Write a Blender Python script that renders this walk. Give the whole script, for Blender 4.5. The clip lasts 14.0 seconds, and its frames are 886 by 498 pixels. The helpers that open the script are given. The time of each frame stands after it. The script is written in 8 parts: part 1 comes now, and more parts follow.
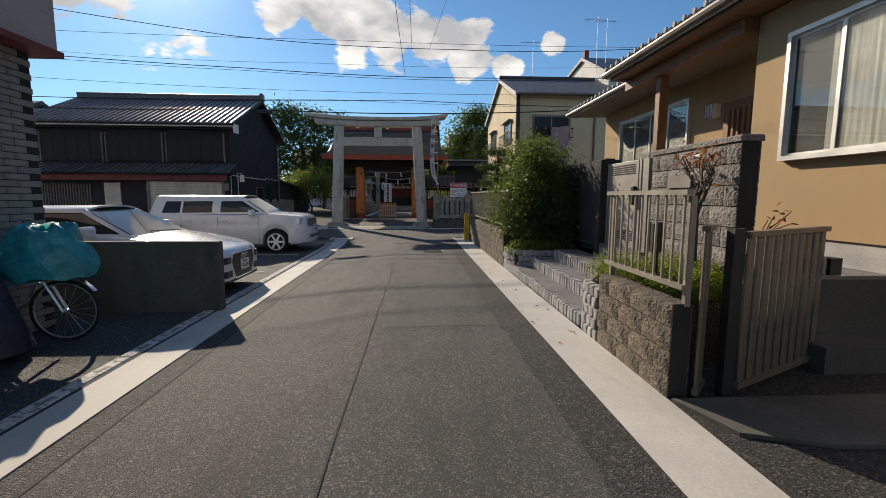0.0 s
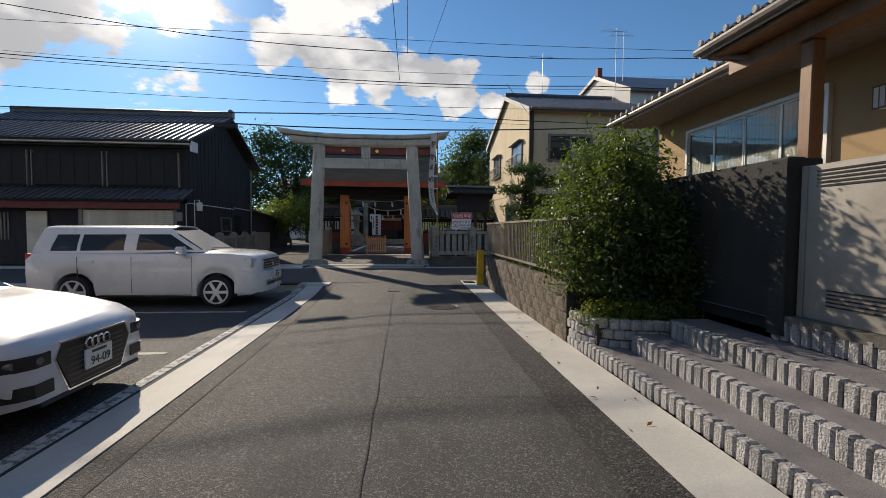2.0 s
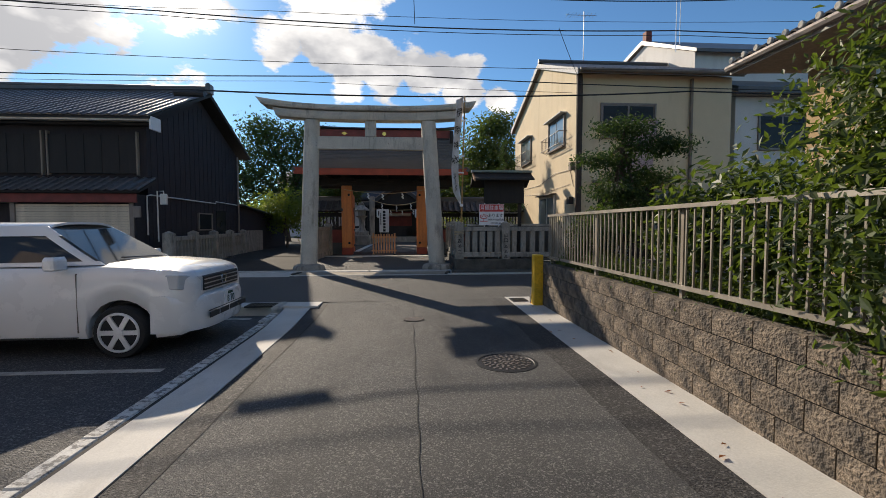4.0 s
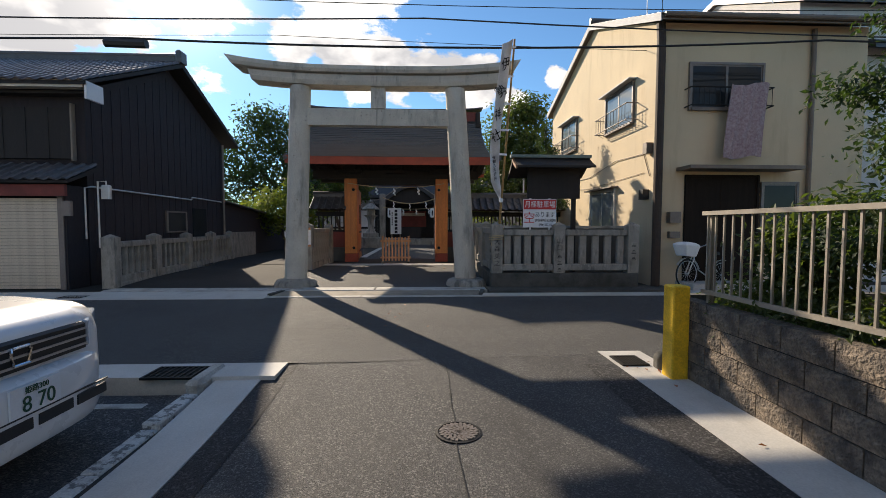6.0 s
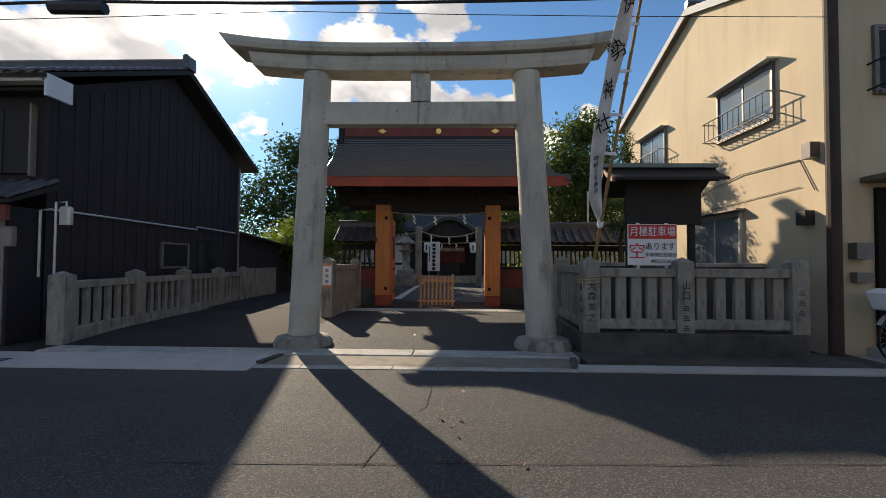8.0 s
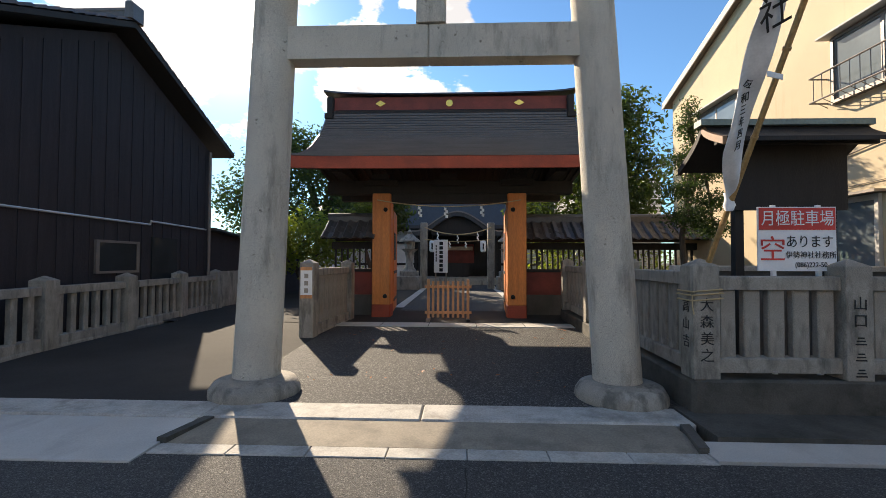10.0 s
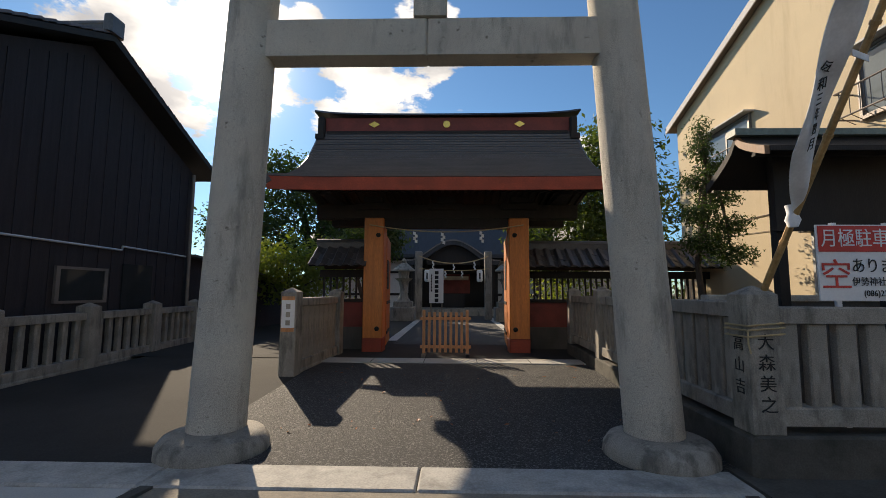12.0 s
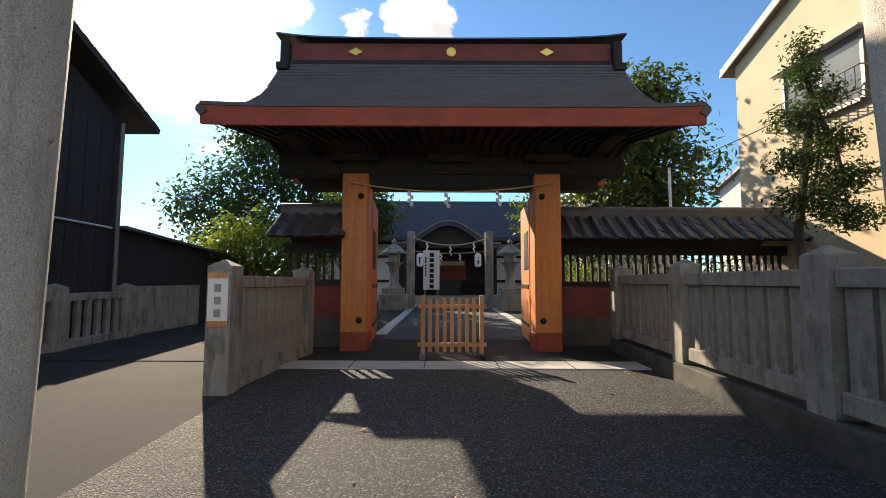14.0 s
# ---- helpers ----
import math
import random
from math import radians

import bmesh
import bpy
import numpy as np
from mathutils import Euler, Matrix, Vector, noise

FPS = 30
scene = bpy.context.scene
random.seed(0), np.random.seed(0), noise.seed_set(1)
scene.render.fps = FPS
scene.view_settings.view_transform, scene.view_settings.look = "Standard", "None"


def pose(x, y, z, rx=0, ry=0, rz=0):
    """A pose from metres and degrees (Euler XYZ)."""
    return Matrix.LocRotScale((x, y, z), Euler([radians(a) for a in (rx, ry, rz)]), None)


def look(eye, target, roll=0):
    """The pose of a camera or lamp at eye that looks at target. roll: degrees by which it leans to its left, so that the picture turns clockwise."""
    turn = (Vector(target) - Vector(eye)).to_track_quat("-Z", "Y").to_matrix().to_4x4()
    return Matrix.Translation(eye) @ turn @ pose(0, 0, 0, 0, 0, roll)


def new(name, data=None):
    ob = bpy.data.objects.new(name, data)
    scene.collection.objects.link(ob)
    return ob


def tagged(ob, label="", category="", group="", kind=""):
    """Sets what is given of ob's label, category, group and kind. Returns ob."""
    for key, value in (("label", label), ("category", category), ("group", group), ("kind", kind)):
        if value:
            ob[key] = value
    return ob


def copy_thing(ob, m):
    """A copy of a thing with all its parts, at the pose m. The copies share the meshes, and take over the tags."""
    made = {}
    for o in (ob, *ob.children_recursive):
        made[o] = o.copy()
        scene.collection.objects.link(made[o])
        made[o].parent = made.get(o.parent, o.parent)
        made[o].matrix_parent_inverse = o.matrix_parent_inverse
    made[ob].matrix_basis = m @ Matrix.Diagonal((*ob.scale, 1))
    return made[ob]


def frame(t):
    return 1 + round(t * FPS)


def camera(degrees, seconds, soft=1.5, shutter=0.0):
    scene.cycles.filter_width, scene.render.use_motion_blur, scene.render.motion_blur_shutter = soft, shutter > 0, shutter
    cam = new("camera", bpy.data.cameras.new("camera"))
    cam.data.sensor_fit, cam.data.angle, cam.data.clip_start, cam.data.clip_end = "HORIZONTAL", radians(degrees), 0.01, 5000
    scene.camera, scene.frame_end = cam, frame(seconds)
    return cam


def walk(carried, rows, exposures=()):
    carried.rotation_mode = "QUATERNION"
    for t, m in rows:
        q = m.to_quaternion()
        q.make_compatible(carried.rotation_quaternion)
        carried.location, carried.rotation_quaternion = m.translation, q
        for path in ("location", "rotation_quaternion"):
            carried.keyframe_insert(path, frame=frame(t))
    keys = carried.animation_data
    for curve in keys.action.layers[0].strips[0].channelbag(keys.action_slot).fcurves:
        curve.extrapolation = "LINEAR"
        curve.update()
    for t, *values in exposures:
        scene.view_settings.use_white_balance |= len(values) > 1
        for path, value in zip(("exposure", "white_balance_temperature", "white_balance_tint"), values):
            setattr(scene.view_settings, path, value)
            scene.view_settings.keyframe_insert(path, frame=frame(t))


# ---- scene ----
cam = camera(90.3, 14.0, 0.85)
PATH = [
    (0, (0.042, 0.006, 1.404), (0.165, 1.988, 1.168), 0.3),
    (0.5, (-0.034, 0.929, 1.357), (0.111, 2.917, 1.205), 0.3),
    (1, (-0.077, 1.781, 1.372), (0.092, 3.77, 1.262), 0.4),
    (1.5, (-0.159, 2.658, 1.386), (0.019, 4.648, 1.291), 0.3),
    (2, (-0.19, 3.512, 1.38), (-0.015, 5.503, 1.292), 0.4),
    (2.5, (-0.257, 4.381, 1.387), (-0.095, 6.373, 1.296), 0.3),
    (3, (-0.324, 5.243, 1.379), (-0.166, 7.235, 1.282), 0.4),
    (3.2, (-0.358, 5.596, 1.361), (-0.204, 7.588, 1.261), 0.2),
    (5.3, (-0.525, 9.293, 1.408), (-0.395, 11.286, 1.294), 0.1),
    (5.5, (-0.542, 9.632, 1.416), (-0.419, 11.624, 1.298), 0.2),
    (6, (-0.655, 10.466, 1.416), (-0.564, 12.461, 1.312), 0.1),
    (6.5, (-0.768, 11.283, 1.455), (-0.712, 13.281, 1.381), 0.4),
    (7, (-0.91, 12.054, 1.473), (-0.892, 14.053, 1.451), 0.4),
    (7.5, (-0.946, 12.782, 1.457), (-0.973, 14.782, 1.487), 0.5),
    (8, (-1.061, 13.452, 1.414), (-1.121, 15.45, 1.473), 0.4),
    (8.2, (-1.075, 13.723, 1.431), (-1.142, 15.721, 1.482), 0.4),
    (10.3, (-1.365, 16.182, 1.475), (-1.444, 18.18, 1.532), 0.2),
    (10.5, (-1.367, 16.316, 1.475), (-1.448, 18.313, 1.543), 0.2),
    (11, (-1.397, 16.414, 1.506), (-1.469, 18.41, 1.608), 0.2),
    (11.5, (-1.393, 16.456, 1.509), (-1.453, 18.449, 1.663), 0.3),
    (12, (-1.433, 16.662, 1.447), (-1.484, 18.652, 1.64), 0.3),
    (12.5, (-1.528, 17.164, 1.488), (-1.576, 19.152, 1.693), 0.4),
    (13, (-1.555, 17.809, 1.406), (-1.592, 19.797, 1.615), 0.4),
    (13.5, (-1.639, 18.441, 1.357), (-1.664, 20.432, 1.541), 0.4),
    (14, (-1.744, 19.117, 1.28), (-1.747, 21.112, 1.425), 0.2),
]
walk(cam, [(t, look(eye, target, roll)) for t, eye, target, roll in PATH],
     [(0.0, 0.12, 7500, 12), (3.0, 0.08, 7350, 12), (5.5, 0.58, 7600, 13), (8.0, 0.36, 7850, 13), (10.5, 1.02, 8000, 13), (11.2, 0.86, 8000, 13), (11.9, 0.28, 8000, 13), (12.5, 0.42, 8000, 13), (13.0, 0.78, 8100, 13), (14.0, 0.94, 8000, 13)])

# ---- light ----
SUN_AZ, SUN_EL = 28.9, 26.6          # degrees left of +y, and above the horizon
SUN_DIR = Vector((-math.sin(radians(SUN_AZ)) * math.cos(radians(SUN_EL)), math.cos(radians(SUN_AZ)) * math.cos(radians(SUN_EL)), math.sin(radians(SUN_EL))))
sun = new("sun", bpy.data.lights.new("sun", "SUN"))
sun.data.energy, sun.data.angle, sun.data.color = 5.0, radians(0.6), (1.0, 0.93, 0.82)
sun.matrix_world = look(SUN_DIR * 80, (0, 0, 0))


def make_world():
    w = bpy.data.worlds.new("sky")
    scene.world = w
    w.use_nodes = True
    nt = w.node_tree
    nt.nodes.clear()
    N = nt.nodes.new
    L = nt.links.new
    out, bg = N("ShaderNodeOutputWorld"), N("ShaderNodeBackground")
    sky = N("ShaderNodeTexSky")
    sky.sky_type, sky.sun_disc = "NISHITA", False
    sky.sun_elevation, sky.sun_rotation = radians(SUN_EL), radians(-SUN_AZ)
    sky.air_density, sky.dust_density, sky.ozone_density = 1.0, 0.15, 2.5
    tc = N("ShaderNodeTexCoord")
    # cumulus: billows of noise, thickest in a bank on the sunward side
    mp = N("ShaderNodeMapping")
    mp.inputs["Scale"].default_value = (1.0, 1.0, 1.9)
    L(tc.outputs["Generated"], mp.inputs["Vector"])
    n1 = N("ShaderNodeTexNoise")
    n1.inputs["Scale"].default_value, n1.inputs["Detail"].default_value, n1.inputs["Roughness"].default_value = 5.2, 11.0, 0.6
    L(mp.outputs[0], n1.inputs["Vector"])
    total = None
    for (az, el, width, amount) in CLOUDS:
        d = Vector((-math.sin(radians(az)) * math.cos(radians(el)), math.cos(radians(az)) * math.cos(radians(el)), math.sin(radians(el))))
        sub = N("ShaderNodeVectorMath")
        sub.operation = "DISTANCE"
        L(tc.outputs["Generated"], sub.inputs[0])
        sub.inputs[1].default_value = d
        mr = N("ShaderNodeMapRange")
        mr.interpolation_type = "SMOOTHSTEP"
        mr.inputs["From Min"].default_value, mr.inputs["From Max"].default_value = 0.0, width
        mr.inputs["To Min"].default_value, mr.inputs["To Max"].default_value = amount, 0.0
        L(sub.outputs["Value"], mr.inputs["Value"])
        if total is None:
            total = mr.outputs[0]
        else:
            add = N("ShaderNodeMath")
            add.operation = "MAXIMUM"
            L(total, add.inputs[0])
            L(mr.outputs[0], add.inputs[1])
            total = add.outputs[0]
    s = N("ShaderNodeMath")
    s.operation = "ADD"
    L(n1.outputs["Fac"], s.inputs[0])
    L(total, s.inputs[1])
    ramp = N("ShaderNodeMapRange")
    ramp.interpolation_type = "SMOOTHSTEP"
    ramp.inputs["From Min"].default_value, ramp.inputs["From Max"].default_value = 0.715, 0.775
    L(s.outputs[0], ramp.inputs["Value"])
    # thick cores are greyer below
    n2 = N("ShaderNodeTexNoise")
    n2.inputs["Scale"].default_value, n2.inputs["Detail"].default_value = 6.0, 5.0
    L(mp.outputs[0], n2.inputs["Vector"])
    shade = N("ShaderNodeValToRGB")
    shade.color_ramp.elements[0].position, shade.color_ramp.elements[0].color = 0.38, (5.4, 5.9, 6.8, 1)
    shade.color_ramp.elements[1].position, shade.color_ramp.elements[1].color = 0.55, (11.0, 11.6, 12.4, 1)
    L(n2.outputs["Fac"], shade.inputs["Fac"])
    # brighter towards the sun
    sd = N("ShaderNodeVectorMath")
    sd.operation = "DISTANCE"
    L(tc.outputs["Generated"], sd.inputs[0])
    sd.inputs[1].default_value = SUN_DIR
    glow = N("ShaderNodeMapRange")
    glow.inputs["From Min"].default_value, glow.inputs["From Max"].default_value = 0.0, 0.62
    glow.inputs["To Min"].default_value, glow.inputs["To Max"].default_value = 1.0, 0.0
    L(sd.outputs["Value"], glow.inputs["Value"])
    power = N("ShaderNodeMath")
    power.operation = "POWER"
    L(glow.outputs[0], power.inputs[0])
    power.inputs[1].default_value = 11.0
    glow = N("ShaderNodeMath")
    glow.operation = "MULTIPLY"
    L(power.outputs[0], glow.inputs[0])
    glow.inputs[1].default_value = 26.0
    deep = N("ShaderNodeMix")
    deep.data_type, deep.blend_type = "RGBA", "MULTIPLY"
    deep.inputs["Factor"].default_value = 1.0
    deep.inputs["B"].default_value = SKY_TINT
    L(sky.outputs[0], deep.inputs["A"])
    mix = N("ShaderNodeMix")
    mix.data_type = "RGBA"
    L(ramp.outputs[0], mix.inputs["Factor"])
    L(deep.outputs["Result"], mix.inputs["A"])
    L(shade.outputs[0], mix.inputs["B"])
    plus = N("ShaderNodeMix")
    plus.data_type, plus.blend_type = "RGBA", "ADD"
    plus.inputs["Factor"].default_value = 1.0
    L(mix.outputs["Result"], plus.inputs["A"])
    L(glow.outputs[0], plus.inputs["B"])
    L(plus.outputs["Result"], bg.inputs["Color"])
    bg.inputs["Strength"].default_value = SKY_STRENGTH
    L(bg.outputs[0], out.inputs[0])


SKY_STRENGTH = 0.081
SKY_TINT = (0.66, 1.10, 1.45, 1)
# clouds: degrees left of +y, elevation, spread, thickness
PUFFS = ((37.5, 20, 6.5), (31, 20, 6), (25.5, 21.5, 4.5), (33, 28, 7), (26, 16.5, 2.8), (43, 17, 5), (11, 25.5, 4), (9, 21.5, 3.6), (16.5, 20.5, 2.6), (5.5, 20, 2.3), (8, 16.8, 2.2), (3, 17.5, 2.6), (-1.5, 18.6, 2.8), (-7, 16.8, 2.6), (-11.5, 15.6, 2.0), (-16.5, 17.3, 1.2), (12, 30, 2.2), (4, 32, 3.4), (19, 31.5, 1.8))
# last two lobes are unseen cloud; the one behind is added as neutral fill
CLOUDS = [(az, el, radians(r) / 0.38, 0.36) for az, el, r in PUFFS] + [(47, 8, 0.22, 0.2), (180, 35, 1.7, 0.21), (100, 50, 1.0, 0.2)]
make_world()


# ---- materials ----
def mat(name, col, rough=0.7, metal=0.0, var=0.18, s1=2.0, s2=40.0, bump=0.25, dist=0.01, col2=None, rnd=0.0, stretch=(1, 1, 1), spec=0.5, fine=0.15, island=False, coat=0.0):
    m = bpy.data.materials.new(name)
    m.use_nodes = True
    nt = m.node_tree
    N, L = nt.nodes.new, nt.links.new
    b = nt.nodes["Principled BSDF"]
    b.inputs["Metallic"].default_value = metal
    b.inputs["Specular IOR Level"].default_value = spec
    b.inputs["Coat Weight"].default_value = coat
    tc, mp = N("ShaderNodeTexCoord"), N("ShaderNodeMapping")
    mp.inputs["Scale"].default_value = stretch
    L(tc.outputs["Object"], mp.inputs["Vector"])
    a, f = N("ShaderNodeTexNoise"), N("ShaderNodeTexNoise")
    a.inputs["Scale"].default_value, a.inputs["Detail"].default_value, a.inputs["Roughness"].default_value = s1, 6.0, 0.6
    f.inputs["Scale"].default_value, f.inputs["Detail"].default_value = s2, 3.0
    L(mp.outputs[0], a.inputs["Vector"])
    L(mp.outputs[0], f.inputs["Vector"])
    c2 = col2 if col2 else tuple(min(1, c * (1 + var)) for c in col)
    c1 = col if col2 else tuple(c * (1 - var) for c in col)
    ramp = N("ShaderNodeValToRGB")
    ramp.color_ramp.elements[0].position, ramp.color_ramp.elements[0].color = 0.35, (*c1, 1)
    ramp.color_ramp.elements[1].position, ramp.color_ramp.elements[1].color = 0.65, (*c2, 1)
    L(a.outputs["Fac"], ramp.inputs["Fac"])
    fr = N("ShaderNodeMapRange")
    fr.inputs["From Min"].default_value, fr.inputs["From Max"].default_value = 0.3, 0.7
    fr.inputs["To Min"].default_value, fr.inputs["To Max"].default_value = 1 - fine, 1 + fine
    L(f.outputs["Fac"], fr.inputs["Value"])
    val = fr.outputs[0]
    if rnd:
        src = N("ShaderNodeMath")
        src.operation = "ADD"
        L(N("ShaderNodeNewGeometry").outputs["Random Per Island"], src.inputs[0])
        L(N("ShaderNodeObjectInfo").outputs["Random"], src.inputs[1])
        wrap = N("ShaderNodeMath")
        wrap.operation = "FRACT"
        L(src.outputs[0], wrap.inputs[0])
        src = wrap.outputs[0]
        rr = N("ShaderNodeMapRange")
        rr.inputs["To Min"].default_value, rr.inputs["To Max"].default_value = 1 - rnd, 1 + rnd
        L(src, rr.inputs["Value"])
        mu = N("ShaderNodeMath")
        mu.operation = "MULTIPLY"
        L(val, mu.inputs[0])
        L(rr.outputs[0], mu.inputs[1])
        val = mu.outputs[0]
    vm = N("ShaderNodeVectorMath")
    vm.operation = "SCALE"
    L(ramp.outputs[0], vm.inputs[0])
    L(val, vm.inputs["Scale"])
    L(vm.outputs[0], b.inputs["Base Color"])
    ro = N("ShaderNodeMapRange")
    ro.inputs["To Min"].default_value, ro.inputs["To Max"].default_value = max(0.02, rough - 0.1), min(1, rough + 0.1)
    L(a.outputs["Fac"], ro.inputs["Value"])
    L(ro.outputs[0], b.inputs["Roughness"])
    if bump:
        bp = N("ShaderNodeBump")
        bp.inputs["Strength"].default_value, bp.inputs["Distance"].default_value = bump, dist
        L(f.outputs["Fac"], bp.inputs["Height"])
        L(bp.outputs[0], b.inputs["Normal"])
    return m


def asphalt(name, col, grain, speck, rough=0.82):
    m = mat(name, col, rough, var=0.22, s1=0.6, s2=grain, bump=1.0, dist=0.02, fine=0.75)
    nt = m.node_tree
    N, L = nt.nodes.new, nt.links.new
    b = nt.nodes["Principled BSDF"]
    base = b.inputs["Base Color"].links[0].from_socket
    tc = N("ShaderNodeTexCoord")
    v = N("ShaderNodeTexVoronoi")
    v.inputs["Scale"].default_value = grain * 0.8
    L(tc.outputs["Object"], v.inputs["Vector"])
    sep = N("ShaderNodeSeparateColor")
    L(v.outputs["Color"], sep.inputs[0])
    mr = N("ShaderNodeMapRange")
    mr.inputs["From Min"].default_value, mr.inputs["From Max"].default_value = 0.72, 1.0
    mr.inputs["To Min"].default_value, mr.inputs["To Max"].default_value = 0.0, speck
    L(sep.outputs[0], mr.inputs["Value"])
    mx = N("ShaderNodeMix")
    mx.data_type = "RGBA"
    L(mr.outputs[0], mx.inputs["Factor"])
    L(base, mx.inputs["A"])
    mx.inputs["B"].default_value = (0.30, 0.29, 0.27, 1)
    L(mx.outputs["Result"], b.inputs["Base Color"])
    return m


def leaf_mat(name, col, col2, trans=0.45, rough=0.45):
    m = mat(name, col, rough, col2=col2, s1=1.6, s2=9, bump=0, fine=0.25, rnd=0.35, island=True)
    nt = m.node_tree
    b = nt.nodes["Principled BSDF"]
    out = nt.nodes["Material Output"]
    t = nt.nodes.new("ShaderNodeBsdfTranslucent")
    t.inputs["Color"].default_value = (col2[0] * 1.5, col2[1] * 1.6, col2[2] * 0.7, 1)
    mx = nt.nodes.new("ShaderNodeMixShader")
    mx.inputs[0].default_value = trans
    nt.links.new(b.outputs[0], mx.inputs[1])
    nt.links.new(t.outputs[0], mx.inputs[2])
    nt.links.new(mx.outputs[0], out.inputs[0])
    return m


def glass_mat(name, col, rough=0.04):
    m = mat(name, col, rough, bump=0, var=0.1, spec=0.8, fine=0.02)
    for link in list(m.node_tree.nodes["Principled BSDF"].inputs["Roughness"].links):
        m.node_tree.links.remove(link)
    m.node_tree.nodes["Principled BSDF"].inputs["Roughness"].default_value = rough
    return m


def stained(m, col, scale, lo, hi, amount, stretch=(1, 1, 0.25)):
    """Streaky stains of a second colour over a material."""
    nt = m.node_tree
    N, L = nt.nodes.new, nt.links.new
    b = nt.nodes["Principled BSDF"]
    base = b.inputs["Base Color"].links[0].from_socket
    tc, mp, n = N("ShaderNodeTexCoord"), N("ShaderNodeMapping"), N("ShaderNodeTexNoise")
    mp.inputs["Scale"].default_value = stretch
    mp.inputs["Location"].default_value = (3.1, 1.7, 5.3)
    n.inputs["Scale"].default_value, n.inputs["Detail"].default_value, n.inputs["Roughness"].default_value = scale, 7.0, 0.65
    L(tc.outputs["Object"], mp.inputs["Vector"])
    L(mp.outputs[0], n.inputs["Vector"])
    mr = N("ShaderNodeMapRange")
    mr.inputs["From Min"].default_value, mr.inputs["From Max"].default_value = lo, hi
    mr.inputs["To Max"].default_value = amount
    L(n.outputs["Fac"], mr.inputs["Value"])
    mx = N("ShaderNodeMix")
    mx.data_type = "RGBA"
    L(mr.outputs[0], mx.inputs["Factor"])
    L(base, mx.inputs["A"])
    mx.inputs["B"].default_value = (*col, 1)
    L(mx.outputs["Result"], b.inputs["Base Color"])
    return m


M_ROAD = stained(asphalt("road_asphalt", (0.066, 0.065, 0.064), 135, 0.6), (0.030, 0.029, 0.029), 1.1, 0.50, 0.66, 0.6, (1, 0.35, 1))
M_EDGE = asphalt("edge_asphalt", (0.027, 0.025, 0.025), 90, 0.3)
M_LOT = stained(asphalt("parking_asphalt", (0.045, 0.045, 0.047), 80, 0.45), (0.03, 0.03, 0.03), 0.8, 0.5, 0.7, 0.5, (1, 1, 1))
M_CROSS = stained(asphalt("cross_asphalt", (0.060, 0.059, 0.057), 130, 0.5), (0.045, 0.044, 0.043), 0.9, 0.5, 0.7, 0.5, (0.4, 1, 1))
M_YARD = asphalt("yard_asphalt", (0.038, 0.037, 0.036), 100, 0.55)
M_LANE = stained(mat("lane_concrete", (0.050, 0.047, 0.043), 0.95, spec=0.15, s1=0.8, s2=60), (0.05, 0.048, 0.044), 1.2, 0.5, 0.7, 0.6, (1, 1, 1))
M_STRIP = stained(mat("strip_concrete", (0.50, 0.48, 0.44), 0.8, s1=1.2, s2=80, var=0.1, fine=0.08), (0.27, 0.25, 0.22), 2.2, 0.55, 0.75, 0.55, (1, 0.4, 1))
M_KERB = stained(mat("kerb_concrete", (0.42, 0.40, 0.36), 0.85, s1=3, s2=60, bump=0.5), (0.16, 0.15, 0.13), 3, 0.5, 0.68, 0.7, (1, 1, 1))
M_KERBL = stained(mat("speckled_kerb", (0.52, 0.51, 0.48), 0.85, s1=4, s2=70, bump=0.6), (0.10, 0.095, 0.09), 13, 0.5, 0.58, 0.85, (1, 1, 1))
M_JOINT = mat("dark_joint", (0.03, 0.028, 0.026), 0.95, s2=80, bump=0.4)
M_GRANITE = stained(mat("torii_granite", (0.53, 0.485, 0.41), 0.8, s1=1.5, s2=130, bump=0.8, dist=0.010, fine=0.3, var=0.12), (0.11, 0.10, 0.088), 1.9, 0.54, 0.72, 0.7, (2.2, 2.2, 0.5))
M_GRANITE = stained(M_GRANITE, (0.1, 0.08, 0.06), 11, 0.64, 0.70, 0.75, (1, 1, 1))
M_GRANITE = stained(M_GRANITE, (0.16, 0.14, 0.12), 34, 0.60, 0.68, 0.6, (1, 1, 1))
M_STONE = stained(mat("fence_stone", (0.30, 0.272, 0.23), 0.85, s1=2.5, s2=110, bump=0.4, dist=0.006, fine=0.25), (0.07, 0.068, 0.058), 3.2, 0.50, 0.66, 0.7, (2, 2, 0.5))
M_STONE = stained(M_STONE, (0.46, 0.43, 0.37), 5.0, 0.56, 0.70, 0.55, (1.5, 1.5, 0.8))
M_MOSS = stained(mat("plinth_stone", (0.095, 0.088, 0.075), 0.9, s1=2.5, s2=70, bump=0.5), (0.035, 0.037, 0.028), 2.5, 0.45, 0.65, 0.8, (1, 1, 1))
M_SPLIT = stained(mat("split_block", (0.24, 0.185, 0.135), 0.92, s1=5, s2=45, bump=1.0, dist=0.03, fine=0.3, rnd=0.14), (0.055, 0.048, 0.042), 2.1, 0.44, 0.60, 0.85, (1, 1, 1.2))
M_SPLITD = mat("dark_split_block", (0.19, 0.17, 0.155), 0.92, s1=5, s2=40, bump=1.0, dist=0.03, fine=0.3, rnd=0.14)
M_COBBLE = mat("granite_sett", (0.33, 0.32, 0.315), 0.88, s1=9, s2=70, bump=1.0, dist=0.012, fine=0.25, rnd=0.2)
M_TREAD = mat("washed_gravel", (0.165, 0.155, 0.16), 0.9, s1=3, s2=150, bump=0.7, dist=0.008, fine=0.5)
